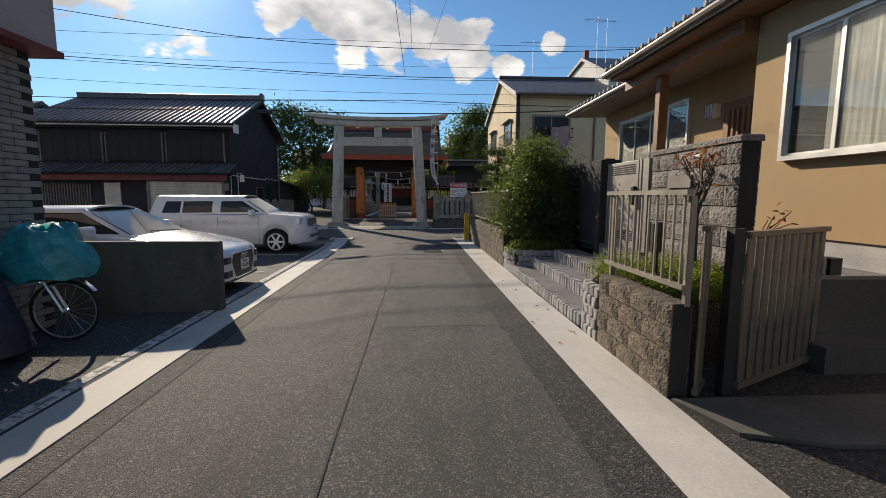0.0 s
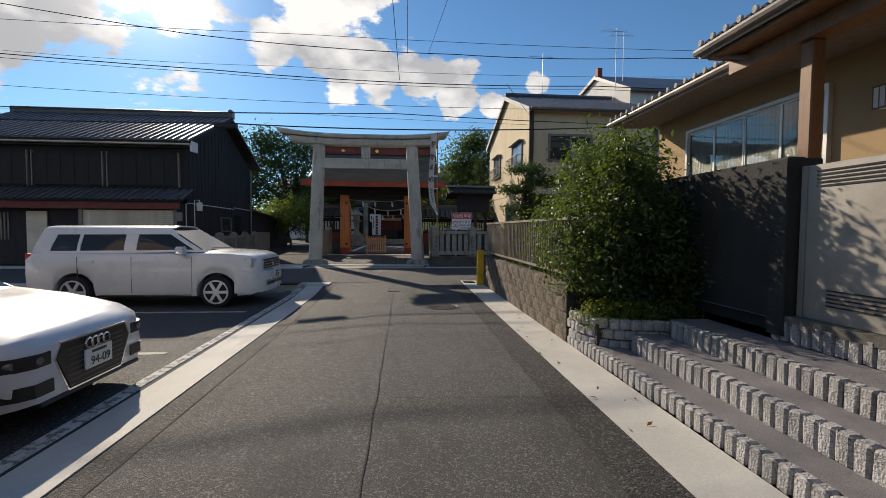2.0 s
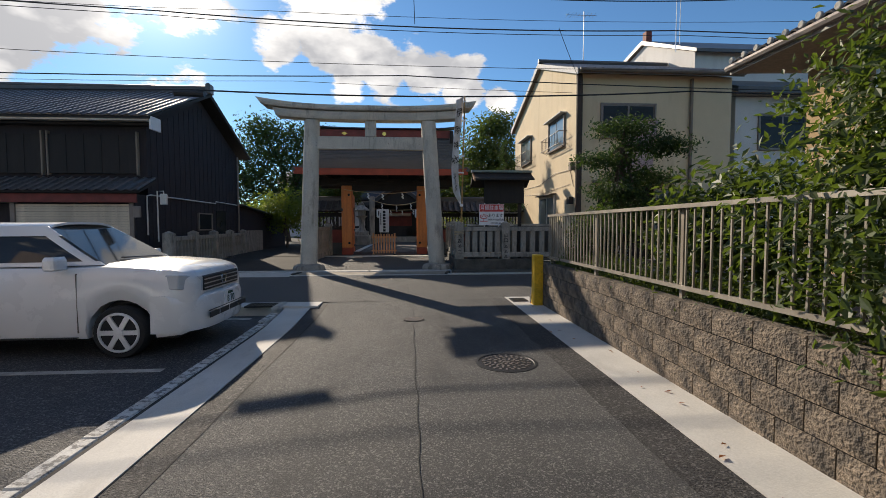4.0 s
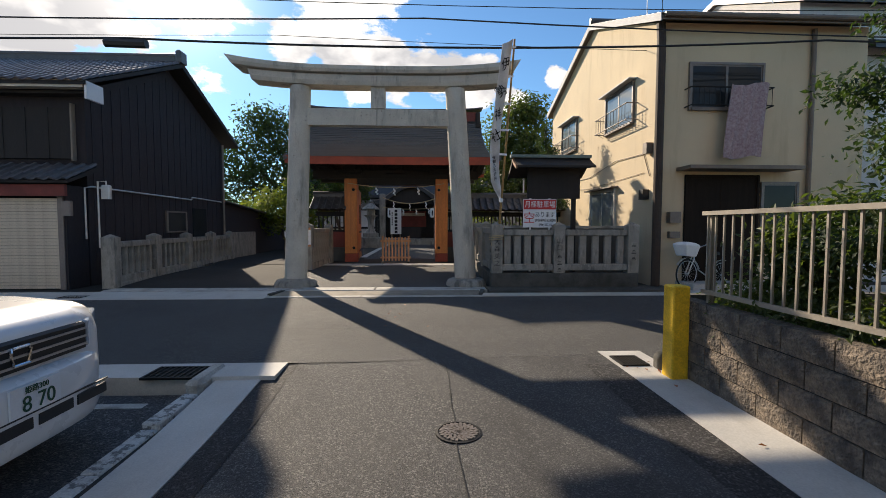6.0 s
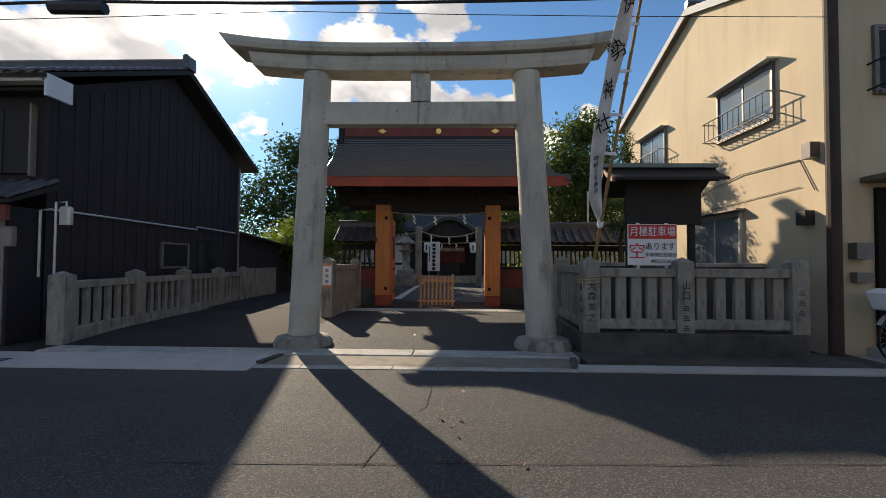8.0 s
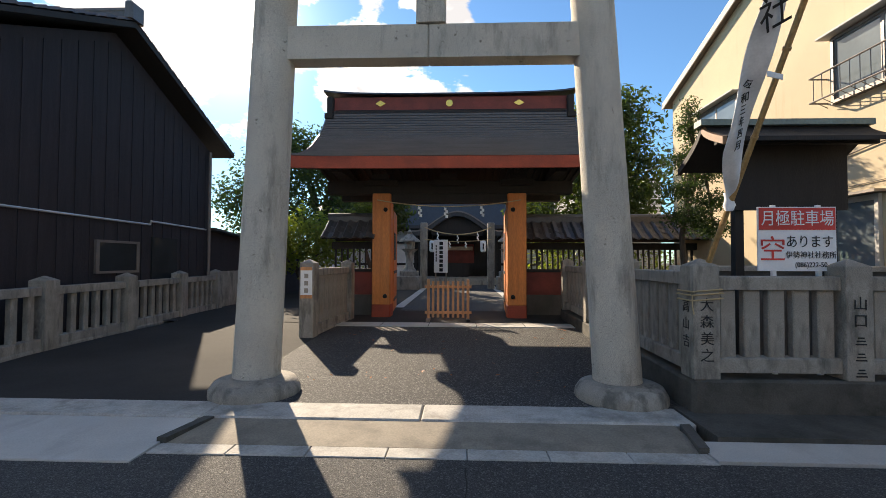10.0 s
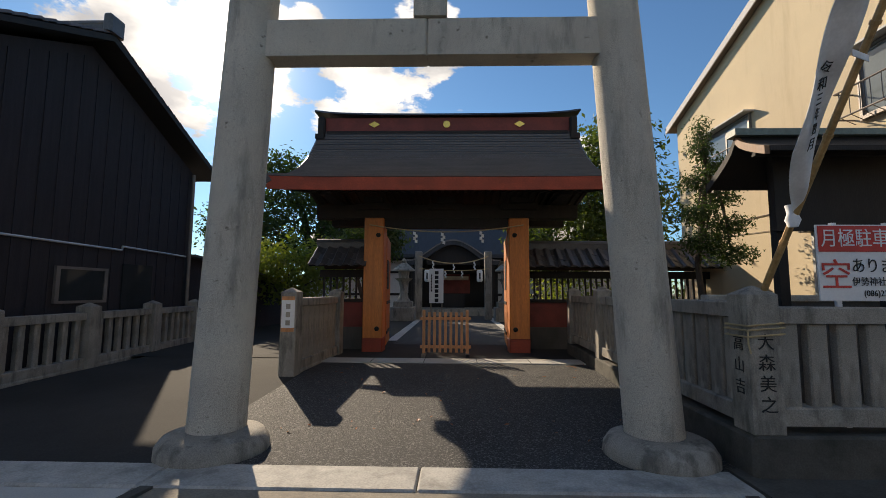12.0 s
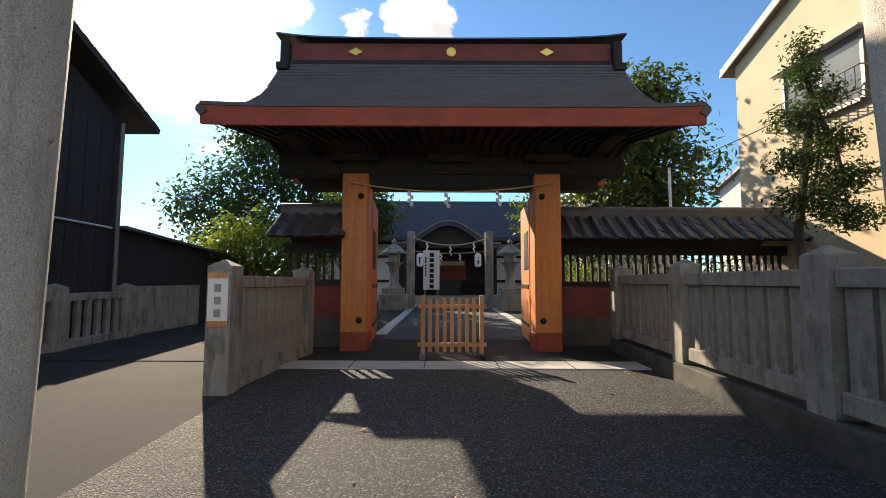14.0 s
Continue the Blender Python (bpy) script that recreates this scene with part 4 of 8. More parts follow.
def barrier():
    t = thing("slatted_barrier", "small free-standing orange slatted wooden barrier", "barrier", at=(-1.6, 25.95, 0.12))
    for x in (-2.06, -1.16):
        part("post", B((x - 0.03, x + 0.03, 25.92, 25.98, 0.12, 1.06)), M_ORANGEL, t)
        part("foot", B((x - 0.04, x + 0.04, 25.72, 26.18, 0.12, 0.18)), M_BLACKI if x > -1.5 else M_WOODG, t)
    me = finish(B((-0.028, 0.028, -0.012, 0.012, 0.2, 1.02)))
    me.materials.append(M_ORANGEL)
    for k in range(7):
        piece("slat", me, t, pose(-1.95 + k * 0.113, 25.925, 0))
    for z in (0.28, 0.86):
        part("rail", B((-2.14, -1.08, 25.94, 25.965, z, z + 0.06)), M_ORANGEL, t)


barrier()


# ---- roofed lattice walls beside the gate ----
def roofed_wall(x0, x1, y, name, label):
    t = thing(name, label, "wall", "walls beside the gate", at=(x0, y, 0.12))
    part("base", B((x0, x1, y - 0.12, y + 0.12, 0.1, 0.62)), M_CONC, t, "grey plastered base")
    part("panel", B((x0, x1, y - 0.05, y + 0.05, 0.62, 1.2)), M_REDB, t, "dark red board panel")
    part("beam", B((x0, x1, y - 0.09, y + 0.09, 1.2, 1.28), (x0, x1, y - 0.09, y + 0.09, 1.78, 1.95)), M_DARKD, t)
    me = finish(B((-0.022, 0.022, -0.022, 0.022, 1.28, 1.78)))
    me.materials.append(M_DARKD)
    n = int((x1 - x0) / 0.135)
    for i in range(n):
        piece("lattice_bar", me, t, pose(x0 + (i + 0.5) * (x1 - x0) / n, y, 0))
    for s in (-1, 1):
        bm = bmesh.new()
        prism(bm, [(y, 2.5), (y + s * 0.62, 2.05), (y + s * 0.62, 2.0), (y, 2.42)], "x", x0 - 0.1, x1 + 0.1)
        part("roof_board", bm, M_DARKD, t)
    bm = bmesh.new()
    tube(bm, [(x0 - 0.12, y, 2.62), (x1 + 0.12, y, 2.62)], 0.075, 8)
    part("ridge_tile", bm, M_TILE, t)
    part("ridge_course", B((x0 - 0.1, x1 + 0.1, y - 0.07, y + 0.07, 2.44, 2.60)), M_TILE, t)
    bm = bmesh.new()
    loft(bm, [[(-0.13, 0, -0.012), (-0.06, 0, -0.02), (0.02, 0, 0.03), (0.09, 0, 0.05), (0.13, 0, 0.01), (0.13, 0, -0.012), (0.02, 0, 0.005)], [(-0.13, 0.27, -0.012), (-0.06, 0.27, -0.02), (0.02, 0.27, 0.03), (0.09, 0.27, 0.05), (0.13, 0.27, 0.01), (0.13, 0.27, -0.012), (0.02, 0.27, 0.005)]])
    me = finish(bm, True)
    me.materials.append(M_TILE)
    n = int((x1 - x0 + 0.2) / 0.25)
    for s in (-1, 1):
        for r in range(3):
            for i in range(n):
                d = 0.08 + r * 0.2
                piece("roof_tile", me, t, pose(x0 - 0.1 + (i + 0.5) * (x1 - x0 + 0.2) / n + random.uniform(-0.008, 0.008), y + s * d, 2.50 - d * 0.72 + 0.03, -36 + random.uniform(-2, 2), 0, 0 if s > 0 else 180))
    return t


roofed_wall(-4.6, -3.52, 27.1, "wall_gate_left", "short roofed lattice wall with grey tiles")
roofed_wall(0.3, 7.2, 27.4, "wall_gate_right", "long roofed lattice wall with mossy grey tiles")


# ---- tiled roof slope, tile by tile ----
def pantile(material, w, l):
    bm = bmesh.new()
    sec = [(-0.5, 0.0), (-0.25, -0.016), (0.0, 0.004), (0.22, 0.038), (0.42, 0.036), (0.52, 0.0)]
    low = [(0.52, -0.012), (0.2, 0.02), (-0.25, -0.03), (-0.5, -0.014)]
    ring = [(u * w, v) for u, v in sec + low]
    loft(bm, [[(u, 0, v + 0.022) for u, v in ring], [(u, -l * 1.15, v) for u, v in ring]])
    me = finish(bm, True)
    me.materials.append(material)
    return me


def tile_slope(parent, origin, along, down, w, l, nx, ny, material, near):
    """Tiles in rows: origin at the ridge, along the ridge and down the slope as unit vectors. near: the rows that are single pieces."""
    along, down = Vector(along).normalized(), Vector(down).normalized()
    up = along.cross(-down).normalized()
    if up.z < 0:
        up = -up
    me = pantile(material, w, l)
    side = (-down).cross(up)
    base = Matrix((side, -down, up)).transposed().to_4x4()
    verts, faces = [], []
    src = [v.co.copy() for v in me.vertices]
    poly = [tuple(p.vertices) for p in me.polygons]
    for j in range(ny):
        for i in range(nx):
            p = Vector(origin) + along * (i + 0.5) * w + down * j * l + up * (0.012 + random.uniform(-0.003, 0.003))
            m = Matrix.Translation(p) @ base @ pose(0, 0, 0, random.uniform(-0.8, 0.8), random.uniform(-0.8, 0.8), 0)
            if near(i, j):
                piece("roof_tile", me, parent, m)
            else:
                k = len(verts)
                verts += [m @ v for v in src]
                faces += [tuple(k + a for a in f) for f in poly]
    if verts:
        mm = bpy.data.meshes.new("tiles")
        mm.from_pydata(verts, [], faces)
        mm.polygons.foreach_set("use_smooth", [True] * len(mm.polygons))
        mm.set_sharp_from_angle(angle=radians(40))
        mm.materials.append(material)
        part("tile_field", None, material, parent, mesh=mm)["kind"] = "stuff"


# ---- dark house by the lane ----
def dark_house():
    t = thing("dark_house", "two-storey old house clad in charred black boards with tiled roof", "house", at=(-12.5, 24.6, 0))
    x0, x1, y0, y1 = -16.9, -8.45, 21.15, 28.1
    part("gable_wall", bm_gable(x0, x1, y0, y1, 4.55, 6.15, 24.62), M_DARKW, t, "black charred-board walls")
    # upright battens over the gable boards
    me = finish(B((0, 0.012, -0.012, 0.012, 0, 1)))
    me.materials.append(M_DARKW)
    for i in range(20):
        y = y0 + 0.2 + i * 0.345
        h = 4.55 + 1.6 * (1 - abs(y - 24.62) / 3.5)
        piece("batten", me, t, pose(x1, y, 0.3) @ Matrix.Diagonal((1, 1, h - 0.5, 1)))
    # roof: two slopes
    zr, ze, ye = 6.42, 4.62, 20.6
    s = (zr - ze) / (24.62 - ye)
    for sg in (-1, 1):
        bm = bmesh.new()
        prism(bm, [(24.62, zr - 0.05), (24.62 + sg * 4.02, ze - 0.05), (24.62 + sg * 4.02, ze - 0.13), (24.62, zr - 0.17)], "x", x0 - 0.45, x1 + 0.42)
        part("roof_deck", bm, M_DARKD, t)
    L = math.hypot(4.02, zr - ze)
    nx = int((x1 - x0 + 0.87) / 0.26)
    ny = int(L / 0.25)
    dn = (0, -4.02, ze - zr)
    tile_slope(t, (x0 - 0.45, 24.62, zr - 0.03), (1, 0, 0), dn, (x1 - x0 + 0.87) / nx, L / ny, nx, ny, M_TILEB, lambda i, j: i > nx - 17)
    tile_slope(t, (x0 - 0.45, 24.62, zr - 0.03), (1, 0, 0), (0, 4.02, ze - zr), (x1 - x0 + 0.87) / nx, L / ny, nx, ny, M_TILEB, lambda i, j: False)
    bm = bmesh.new()
    tube(bm, [(x0 - 0.45, 24.62, zr + 0.16), (x1 + 0.42, 24.62, zr + 0.16)], 0.09, 8)
    box(bm, x0 - 0.42, x1 + 0.40, 24.52, 24.72, zr - 0.02, zr + 0.12)
    part("ridge", bm, M_TILE, t, "stacked ridge tiles")
    bm = bmesh.new()
    cbox(bm, x1 + 0.30, x1 + 0.48, 24.42, 24.82, zr - 0.05, zr + 0.32, 0.05)
    part("ridge_end", bm, M_TILE, t, "ornamental ridge-end tile")
    # white boxed eave on the street side
    part("eave_box", B((x0 - 0.4, x1 + 0.36, 20.62, 20.82, 4.44, 4.60)), M_SHUT, t, "pale boxed eave")
    bm = bmesh.new()
    prism(bm, [(20.64, 4.2), (21.14, 4.2), (21.14, 4.58), (20.64, 4.58)], "x", x1 + 0.38, x1 + 0.44)
    part("eave_end", bm, M_WHITEP, t, "white eave end board")
    part("soffit", B((x0, x1 + 0.34, 20.84, 21.14, 4.36, 4.42)), M_DARKD, t)
    # upper storey: dark shuttered bays
    for xa, xb in ((-16.6, -14.0), (-13.8, -11.4), (-11.2, -8.7)):
        w = part("window", B((xa, xb, 21.06, 21.145, 2.95, 4.1)), M_DARKD, t, "dark closed storm shutters")
        for xf in (xa - 0.04, xb):
            part("frame", B((xf, xf + 0.04, 21.03, 21.145, 2.9, 4.2)), M_WOODG, w)
        for k in range(1, 5):
            part("shutter_joint", B((xa + (xb - xa) * k / 5 - 0.008, xa + (xb - xa) * k / 5 + 0.008, 21.045, 21.058, 2.95, 4.1)), M_JOINT, w)
    # lower tiled awning
    bm = bmesh.new()
    prism(bm, [(21.14, 2.78), (20.25, 2.38), (20.25, 2.32), (21.14, 2.66)], "x", x0 - 0.2, x1 + 0.25)
    part("awning_deck", bm, M_DARKD, t)
    nx2 = int((x1 - x0 + 0.45) / 0.26)
    tile_slope(t, (x0 - 0.2, 21.14, 2.80), (1, 0, 0), (0, -0.89, -0.40), (x1 - x0 + 0.45) / nx2, 0.245, nx2, 4, M_TILE, lambda i, j: i > nx2 - 20)
    part("fascia", B((x0, x1 + 0.1, 20.35, 20.42, 2.05, 2.30)), M_REDB, t, "rusty red fascia over the shutter")
    # ground floor: shutter, door, cream shade
    sh = thing("roller_shutter", "cream ribbed roller shutter with rust stains, closed", "shutter", at=(-10.5, 20.9, 0))
    me = finish(B((-11.75, -8.62, -0.012, 0.012, 0.0, 0.068)))
    me.materials.append(M_SHUT)
    for k in range(27):
        piece("slat", me, sh, pose(0, 20.55, 0.02 + k * 0.074, 8, 0, 0))
    for xg in (-8.62, -11.87):
        part("guide", B((xg, xg + 0.12, 20.48, 20.62, 0, 2.05)), M_GUTTER, sh)
    part("wall_lower", B((x0, -11.9, 20.9, 21.1, 0, 2.05)), M_DARKW, t)
    part("wall_corner", B((-8.5, x1, 20.5, 21.1, 0, 2.3)), M_DARKW, t)
    part("door", B((-13.9, -13.2, 20.84, 20.895, 0.05, 1.95)), M_SHUT, t, "pale curtained door")
    part("shade", B((-14.0, -12.2, 20.6, 20.88, 2.06, 2.3)), M_SHUT, t, "cream awning box")
    part("lattice", B(*[(-16.6 + k * 0.12, -16.55 + k * 0.12, 20.86, 20.898, 0.9, 1.9) for k in range(18)]), M_WOODG, t)
    # gable side: service pipe, small windows, downpipe
    part("service_pipe", T([(x1 + 0.04, 21.0, 1.1), (x1 + 0.04, 21.0, 2.28), (x1 + 0.04, 21.2, 2.32), (x1 + 0.04, 25.7, 2.28), (x1 + 0.04, 25.72, 2.36), (x1 + 0.04, 27.9, 2.32)], 0.022, 6), M_ALUW, t, "pale service pipe")
    w = part("side_window", B((x1, x1 + 0.03, 24.3, 25.3, 1.25, 1.82)), M_GLASSD, t, "small frosted window")
    part("frame", B((x1, x1 + 0.05, 24.22, 24.3, 1.2, 1.87), (x1, x1 + 0.05, 25.3, 25.38, 1.2, 1.87), (x1, x1 + 0.05, 24.3, 25.3, 1.82, 1.87), (x1, x1 + 0.05, 24.3, 25.3, 1.2, 1.25)), M_GUTTER, w)
    part("side_window", B((x1, x1 + 0.03, 25.8, 26.7, 0.9, 2.0)), M_GLASSD, t, "dark sliding window")
    part("downpipe", T([(x1 + 0.08, 28.0, 4.5), (x1 + 0.08, 28.0, 0.1)], 0.04, 8), M_GUTTER, t)
    m = thing("electric_meter", "grey electric meter box on the dark corner wall", "electric meter", at=(-8.6, 20.45, 1.7))
    bm = bmesh.new()
    cbox(bm, -8.46, -8.28, 20.38, 20.49, 1.62, 1.95, 0.02)
    part("body", bm, M_GUTTER, m)
    bm = bmesh.new()
    cbox(bm, -8.0, -7.8, 20.9, 21.02, 2.02, 2.34, 0.03)
    part("glass_meter", bm, M_ALUW, m)
    part("pipe", T([(-8.08, 20.95, 0.9), (-8.08, 20.95, 2.42), (-7.9, 20.96, 2.42), (-7.9, 20.96, 2.34)], 0.02), M_ALUW, m)
    # lean-to further along the lane
    s2 = thing("lean_to_shed", "low black boarded lean-to behind the dark house", "shed", at=(-9.5, 32, 0))
    bm = bmesh.new()
    prism(bm, [(28.15, 0), (36, 0), (36, 1.75), (28.15, 2.35)], "x", -13, -8.55)
    part("wall", bm, M_DARKW, s2)
    bm = bmesh.new()
    prism(bm, [(28.15, 2.4), (36.3, 1.78), (36.3, 1.72), (28.15, 2.34)], "x", -13, -8.3)
    part("roof", bm, M_TILE, s2)


def bm_gable(x0, x1, y0, y1, ze, zr, yr):
    bm = bmesh.new()
    prism(bm, [(y0, 0), (y1, 0), (y1, ze), (yr, zr), (y0, ze)], "x", x0, x1)
    return bm


dark_house()


# ---- window builder ----
def window(parent, plane, at, a0, a1, z0, z1, out, frame_mat, glass, panes=2, name="window", label="", fw=0.05, depth=0.06, curtain=None, folds=None):
    """A framed window on the wall x=at or y=at; out: the side that faces outwards."""
    def bx(u0, u1, d0, d1, w0, w1):
        lo, hi = sorted((at + out * d0, at + out * d1))
        return (lo, hi, u0, u1, w0, w1) if plane == "x" else (u0, u1, lo, hi, w0, w1)
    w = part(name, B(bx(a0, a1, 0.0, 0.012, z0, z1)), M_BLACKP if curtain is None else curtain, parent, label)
    part("frame", B(bx(a0 - fw, a0, 0, depth, z0 - fw, z1 + fw), bx(a1, a1 + fw, 0, depth, z0 - fw, z1 + fw), bx(a0, a1, 0, depth, z1, z1 + fw), bx(a0, a1, 0, depth + 0.03, z0 - fw, z0)), frame_mat, w)
    for k in range(panes):
        u0, u1 = a0 + (a1 - a0) * k / panes, a0 + (a1 - a0) * (k + 1) / panes
        d = 0.022 if k % 2 else 0.03
        pn = part("pane", B(bx(u0 + 0.025, u1 - 0.025, d, d + 0.005, z0 + 0.03, z1 - 0.03)), glass, w)
        if glass is M_PANE:
            pn.visible_shadow = False
        part("sash", B(bx(u0, u0 + 0.03, d - 0.006, d + 0.014, z0, z1), bx(u1 - 0.03, u1, d - 0.006, d + 0.014, z0, z1), bx(u0 + 0.03, u1 - 0.03, d - 0.006, d + 0.014, z0, z0 + 0.035), bx(u0 + 0.03, u1 - 0.03, d - 0.006, d + 0.014, z1 - 0.035, z1)), frame_mat, w)
    if folds:
        bm = bmesh.new()
        n = int((folds[1] - folds[0]) / 0.018)
        front, back = [], []
        for i in range(n + 1):
            u = folds[0] + (folds[1] - folds[0]) * i / n
            d = 0.0165 + 0.0035 * math.sin(u * 75) * (0.6 + 0.4 * math.sin(u * 17))
            front.append([(at + out * d, u, z) if plane == "x" else (u, at + out * d, z) for z in (z0 + 0.01, z1 - 0.01)])
            back.append([(at + out * 0.0125, u, z) if plane == "x" else (u, at + out * 0.0125, z) for z in (z1 - 0.01, z0 + 0.01)])
        loft(bm, [f + b for f, b in zip(front, back)])
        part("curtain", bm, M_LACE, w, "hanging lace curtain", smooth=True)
    return w


# ---- tan house on the corner ----
def tan_house():
    t = thing("tan_house", "two-storey tan rendered house with a tiled roof on the corner", "house", at=(8, 24.3, 0))
    x0, x1, y0, y1 = 4.65, 9.6, 20.4, 28.5
    bm = bmesh.new()
    prism(bm, [(y0, 0), (y1, 0), (y1, 6.05), (24.2, 7.5), (y0, 6.0)], "x", x0, x1)
    part("wall", bm, M_TAN, t)
    zr = 7.66
    for sg, ye, ze in ((-1, 20.0, 6.05), (1, 28.8, 6.05)):
        bm = bmesh.new()
        prism(bm, [(24.2, zr - 0.06), (ye, ze - 0.06), (ye, ze - 0.16), (24.2, zr - 0.16)], "x", x0 - 0.14, x1 + 0.1)
        part("roof_deck", bm, M_PIPE, t)
    L = math.hypot(4.2, zr - 6.05)
    nx, ny = 20, 18
    tile_slope(t, (x0 - 0.14, 24.2, zr - 0.04), (1, 0, 0), (0, -4.2, 6.05 - zr), (x1 - x0 + 0.24) / nx, L / ny, nx, ny, M_TILE, lambda i, j: i < 15)
    bm = bmesh.new()
    tube(bm, [(x0 - 0.14, 24.2, zr + 0.08), (x1 + 0.1, 24.2, zr + 0.08)], 0.09, 8)
    part("ridge", bm, M_TILE, t)
    for sg, ye in ((-1, 20.0), (1, 28.8)):
        bm = bmesh.new()
        prism(bm, [(24.2, zr - 0.02), (ye, 6.03), (ye, 5.86), (24.2, zr - 0.2)], "x", x0 - 0.17, x0 - 0.145)
        part("barge_board", bm, M_WHITEW, t, "pale barge board")
    part("gutter", T([(x0 - 0.1, 19.95, 5.98), (x1 + 0.1, 19.95, 5.98)], 0.055, 8), M_PIPE, t)
    part("downpipe", T([(x0 + 0.02, 20.34, 5.95), (x0 + 0.02, 20.3, 5.6), (x0 + 0.02, 20.3, 0.05)], 0.095, 12), M_PIPED, t, "stout brown downpipe on the corner")
    part("downpipe", T([(8.25, 20.33, 5.9), (8.25, 20.33, 0.05)], 0.05, 8), M_PIPE, t)
    # lane side windows with small railings
    for (ya, yb, za, zb) in ((21.5, 23.1, 4.05, 5.02), (25.6, 27.1, 4.08, 5.08)):
        w = window(t, "x", x0, ya, yb, za, zb, -1, M_GUTTER, M_GLASS, 2, label="sliding window with railing")
        part("hood", B((x0 - 0.22, x0, ya - 0.15, yb + 0.15, zb + 0.06, zb + 0.09)), M_WHITEW, w)
        bm = bmesh.new()
        for z in (za + 0.02, za + 0.42):
            tube(bm, [(x0, ya - 0.2, z), (x0 - 0.28, ya - 0.2, z), (x0 - 0.28, yb + 0.2, z), (x0, yb + 0.2, z)], 0.014, 6)
        part("railing", bm, M_GUTTER, w, "light metal window railing")
        for k in range(12):
            y = ya - 0.2 + (yb - ya + 0.4) * (k + 0.5) / 12
            part("bar", T([(x0 - 0.28, y, za + 0.42), (x0 - 0.28, y, za + 0.02), (x0 - 0.06, y, za - 0.08)], 0.008, 4), M_GUTTER, w)
    w = window(t, "x", x0, 22.45, 24.15, 1.0, 2.42, -1, M_ALUW, M_GLASS, 2, label="window with a drawn green curtain", curtain=M_CURTAIN)
    part("hood", B((x0 - 0.2, x0, 22.3, 24.3, 2.48, 2.52)), M_GUTTER, w)
    part("cable_run", T([(x0 - 0.02, 27.5, 3.0), (x0 - 0.02, 24.3, 2.95), (x0 - 0.03, 22.4, 3.2), (x0 - 0.02, 20.9, 3.15), (x0 - 0.02, 20.6, 2.6)], 0.01, 5), M_PIPE, t)
    part("cable_run", T([(x0 - 0.02, 27.5, 2.75), (x0 - 0.02, 24.3, 2.6), (x0 - 0.02, 20.9, 2.7)], 0.007, 5), M_PIPE, t)
    # street side
    w = window(t, "y", y0, 5.42, 7.08, 4.1, 5.08, -1, M_GUTTER, M_GLASSD, 2, label="dark upper window with a railing")
    bm = bmesh.new()
    for z in (4.12, 4.52):
        tube(bm, [(5.3, y0, z), (5.3, y0 - 0.25, z), (7.2, y0 - 0.25, z), (7.2, y0, z)], 0.015, 6)
    part("railing", bm, M_BLACKI, w)
    for k in range(16):
        x = 5.36 + k * 0.12
        part("bar", T([(x, y0 - 0.25, 4.12), (x, y0 - 0.25, 4.52)], 0.008, 4), M_BLACKI, w)
    part("canopy", B((5.15, 7.75, y0 - 0.55, y0, 2.68, 2.76)), M_PIPE, t, "thin brown door canopy")
    window(t, "y", y0, 5.4, 7.05, 0.15, 2.55, -1, M_DOOR, M_DOOR, 2, name="sliding_door", label="dark glazed sliding entrance door")
    window(t, "y", y0, 7.2, 8.0, 1.2, 2.4, -1, M_GUTTER, M_GLASSD, 1, label="small dark window")
    part("step", B((5.2, 8.4, y0 - 0.7, y0, 0, 0.16)), M_PLINTH, t)
    part("meter_box", B((4.95, 5.2, y0 - 0.16, y0, 1.5, 1.75), (4.98, 5.22, y0 - 0.12, y0, 1.15, 1.3)), M_GUTTER, t, "grey meter boxes")
    part("wall_lamp", B((x0 - 0.16, x0 - 0.01, 20.62, 20.82, 2.05, 2.28)), M_BLACKP, t, "dark wall lamp")
    part("vent_hood", B((x0 - 0.16, x0 - 0.01, 20.5, 20.68, 3.1, 3.35)), M_PIPE, t)


tan_house()
bl = thing("blanket", "floral pale pink blanket hung over the window railing", "blanket", at=(6.6, 20.1, 3.6))
bm = bmesh.new()
rows = []
for j in range(21):
    z = 4.58 - 1.62 * j / 20
    shift = -0.16 * j / 20
    rows.append([(6.2 + 0.86 * i / 24 + shift, 20.10 + 0.03 * math.sin(i * 0.8 + j * 0.15) - 0.012 * j / 20, z - 0.04 * math.sin(i * 0.25)) for i in range(25)])
rows = [r + [(x, y + 0.02, z) for x, y, z in r[::-1]] for r in rows]
loft(bm, rows)
M_FLORAL = mat("floral_cotton", (0.42, 0.33, 0.33), 0.9, col2=(0.26, 0.17, 0.19), s1=22, s2=60, bump=0.15)
part("cloth", bm, M_FLORAL, bl, smooth=True)


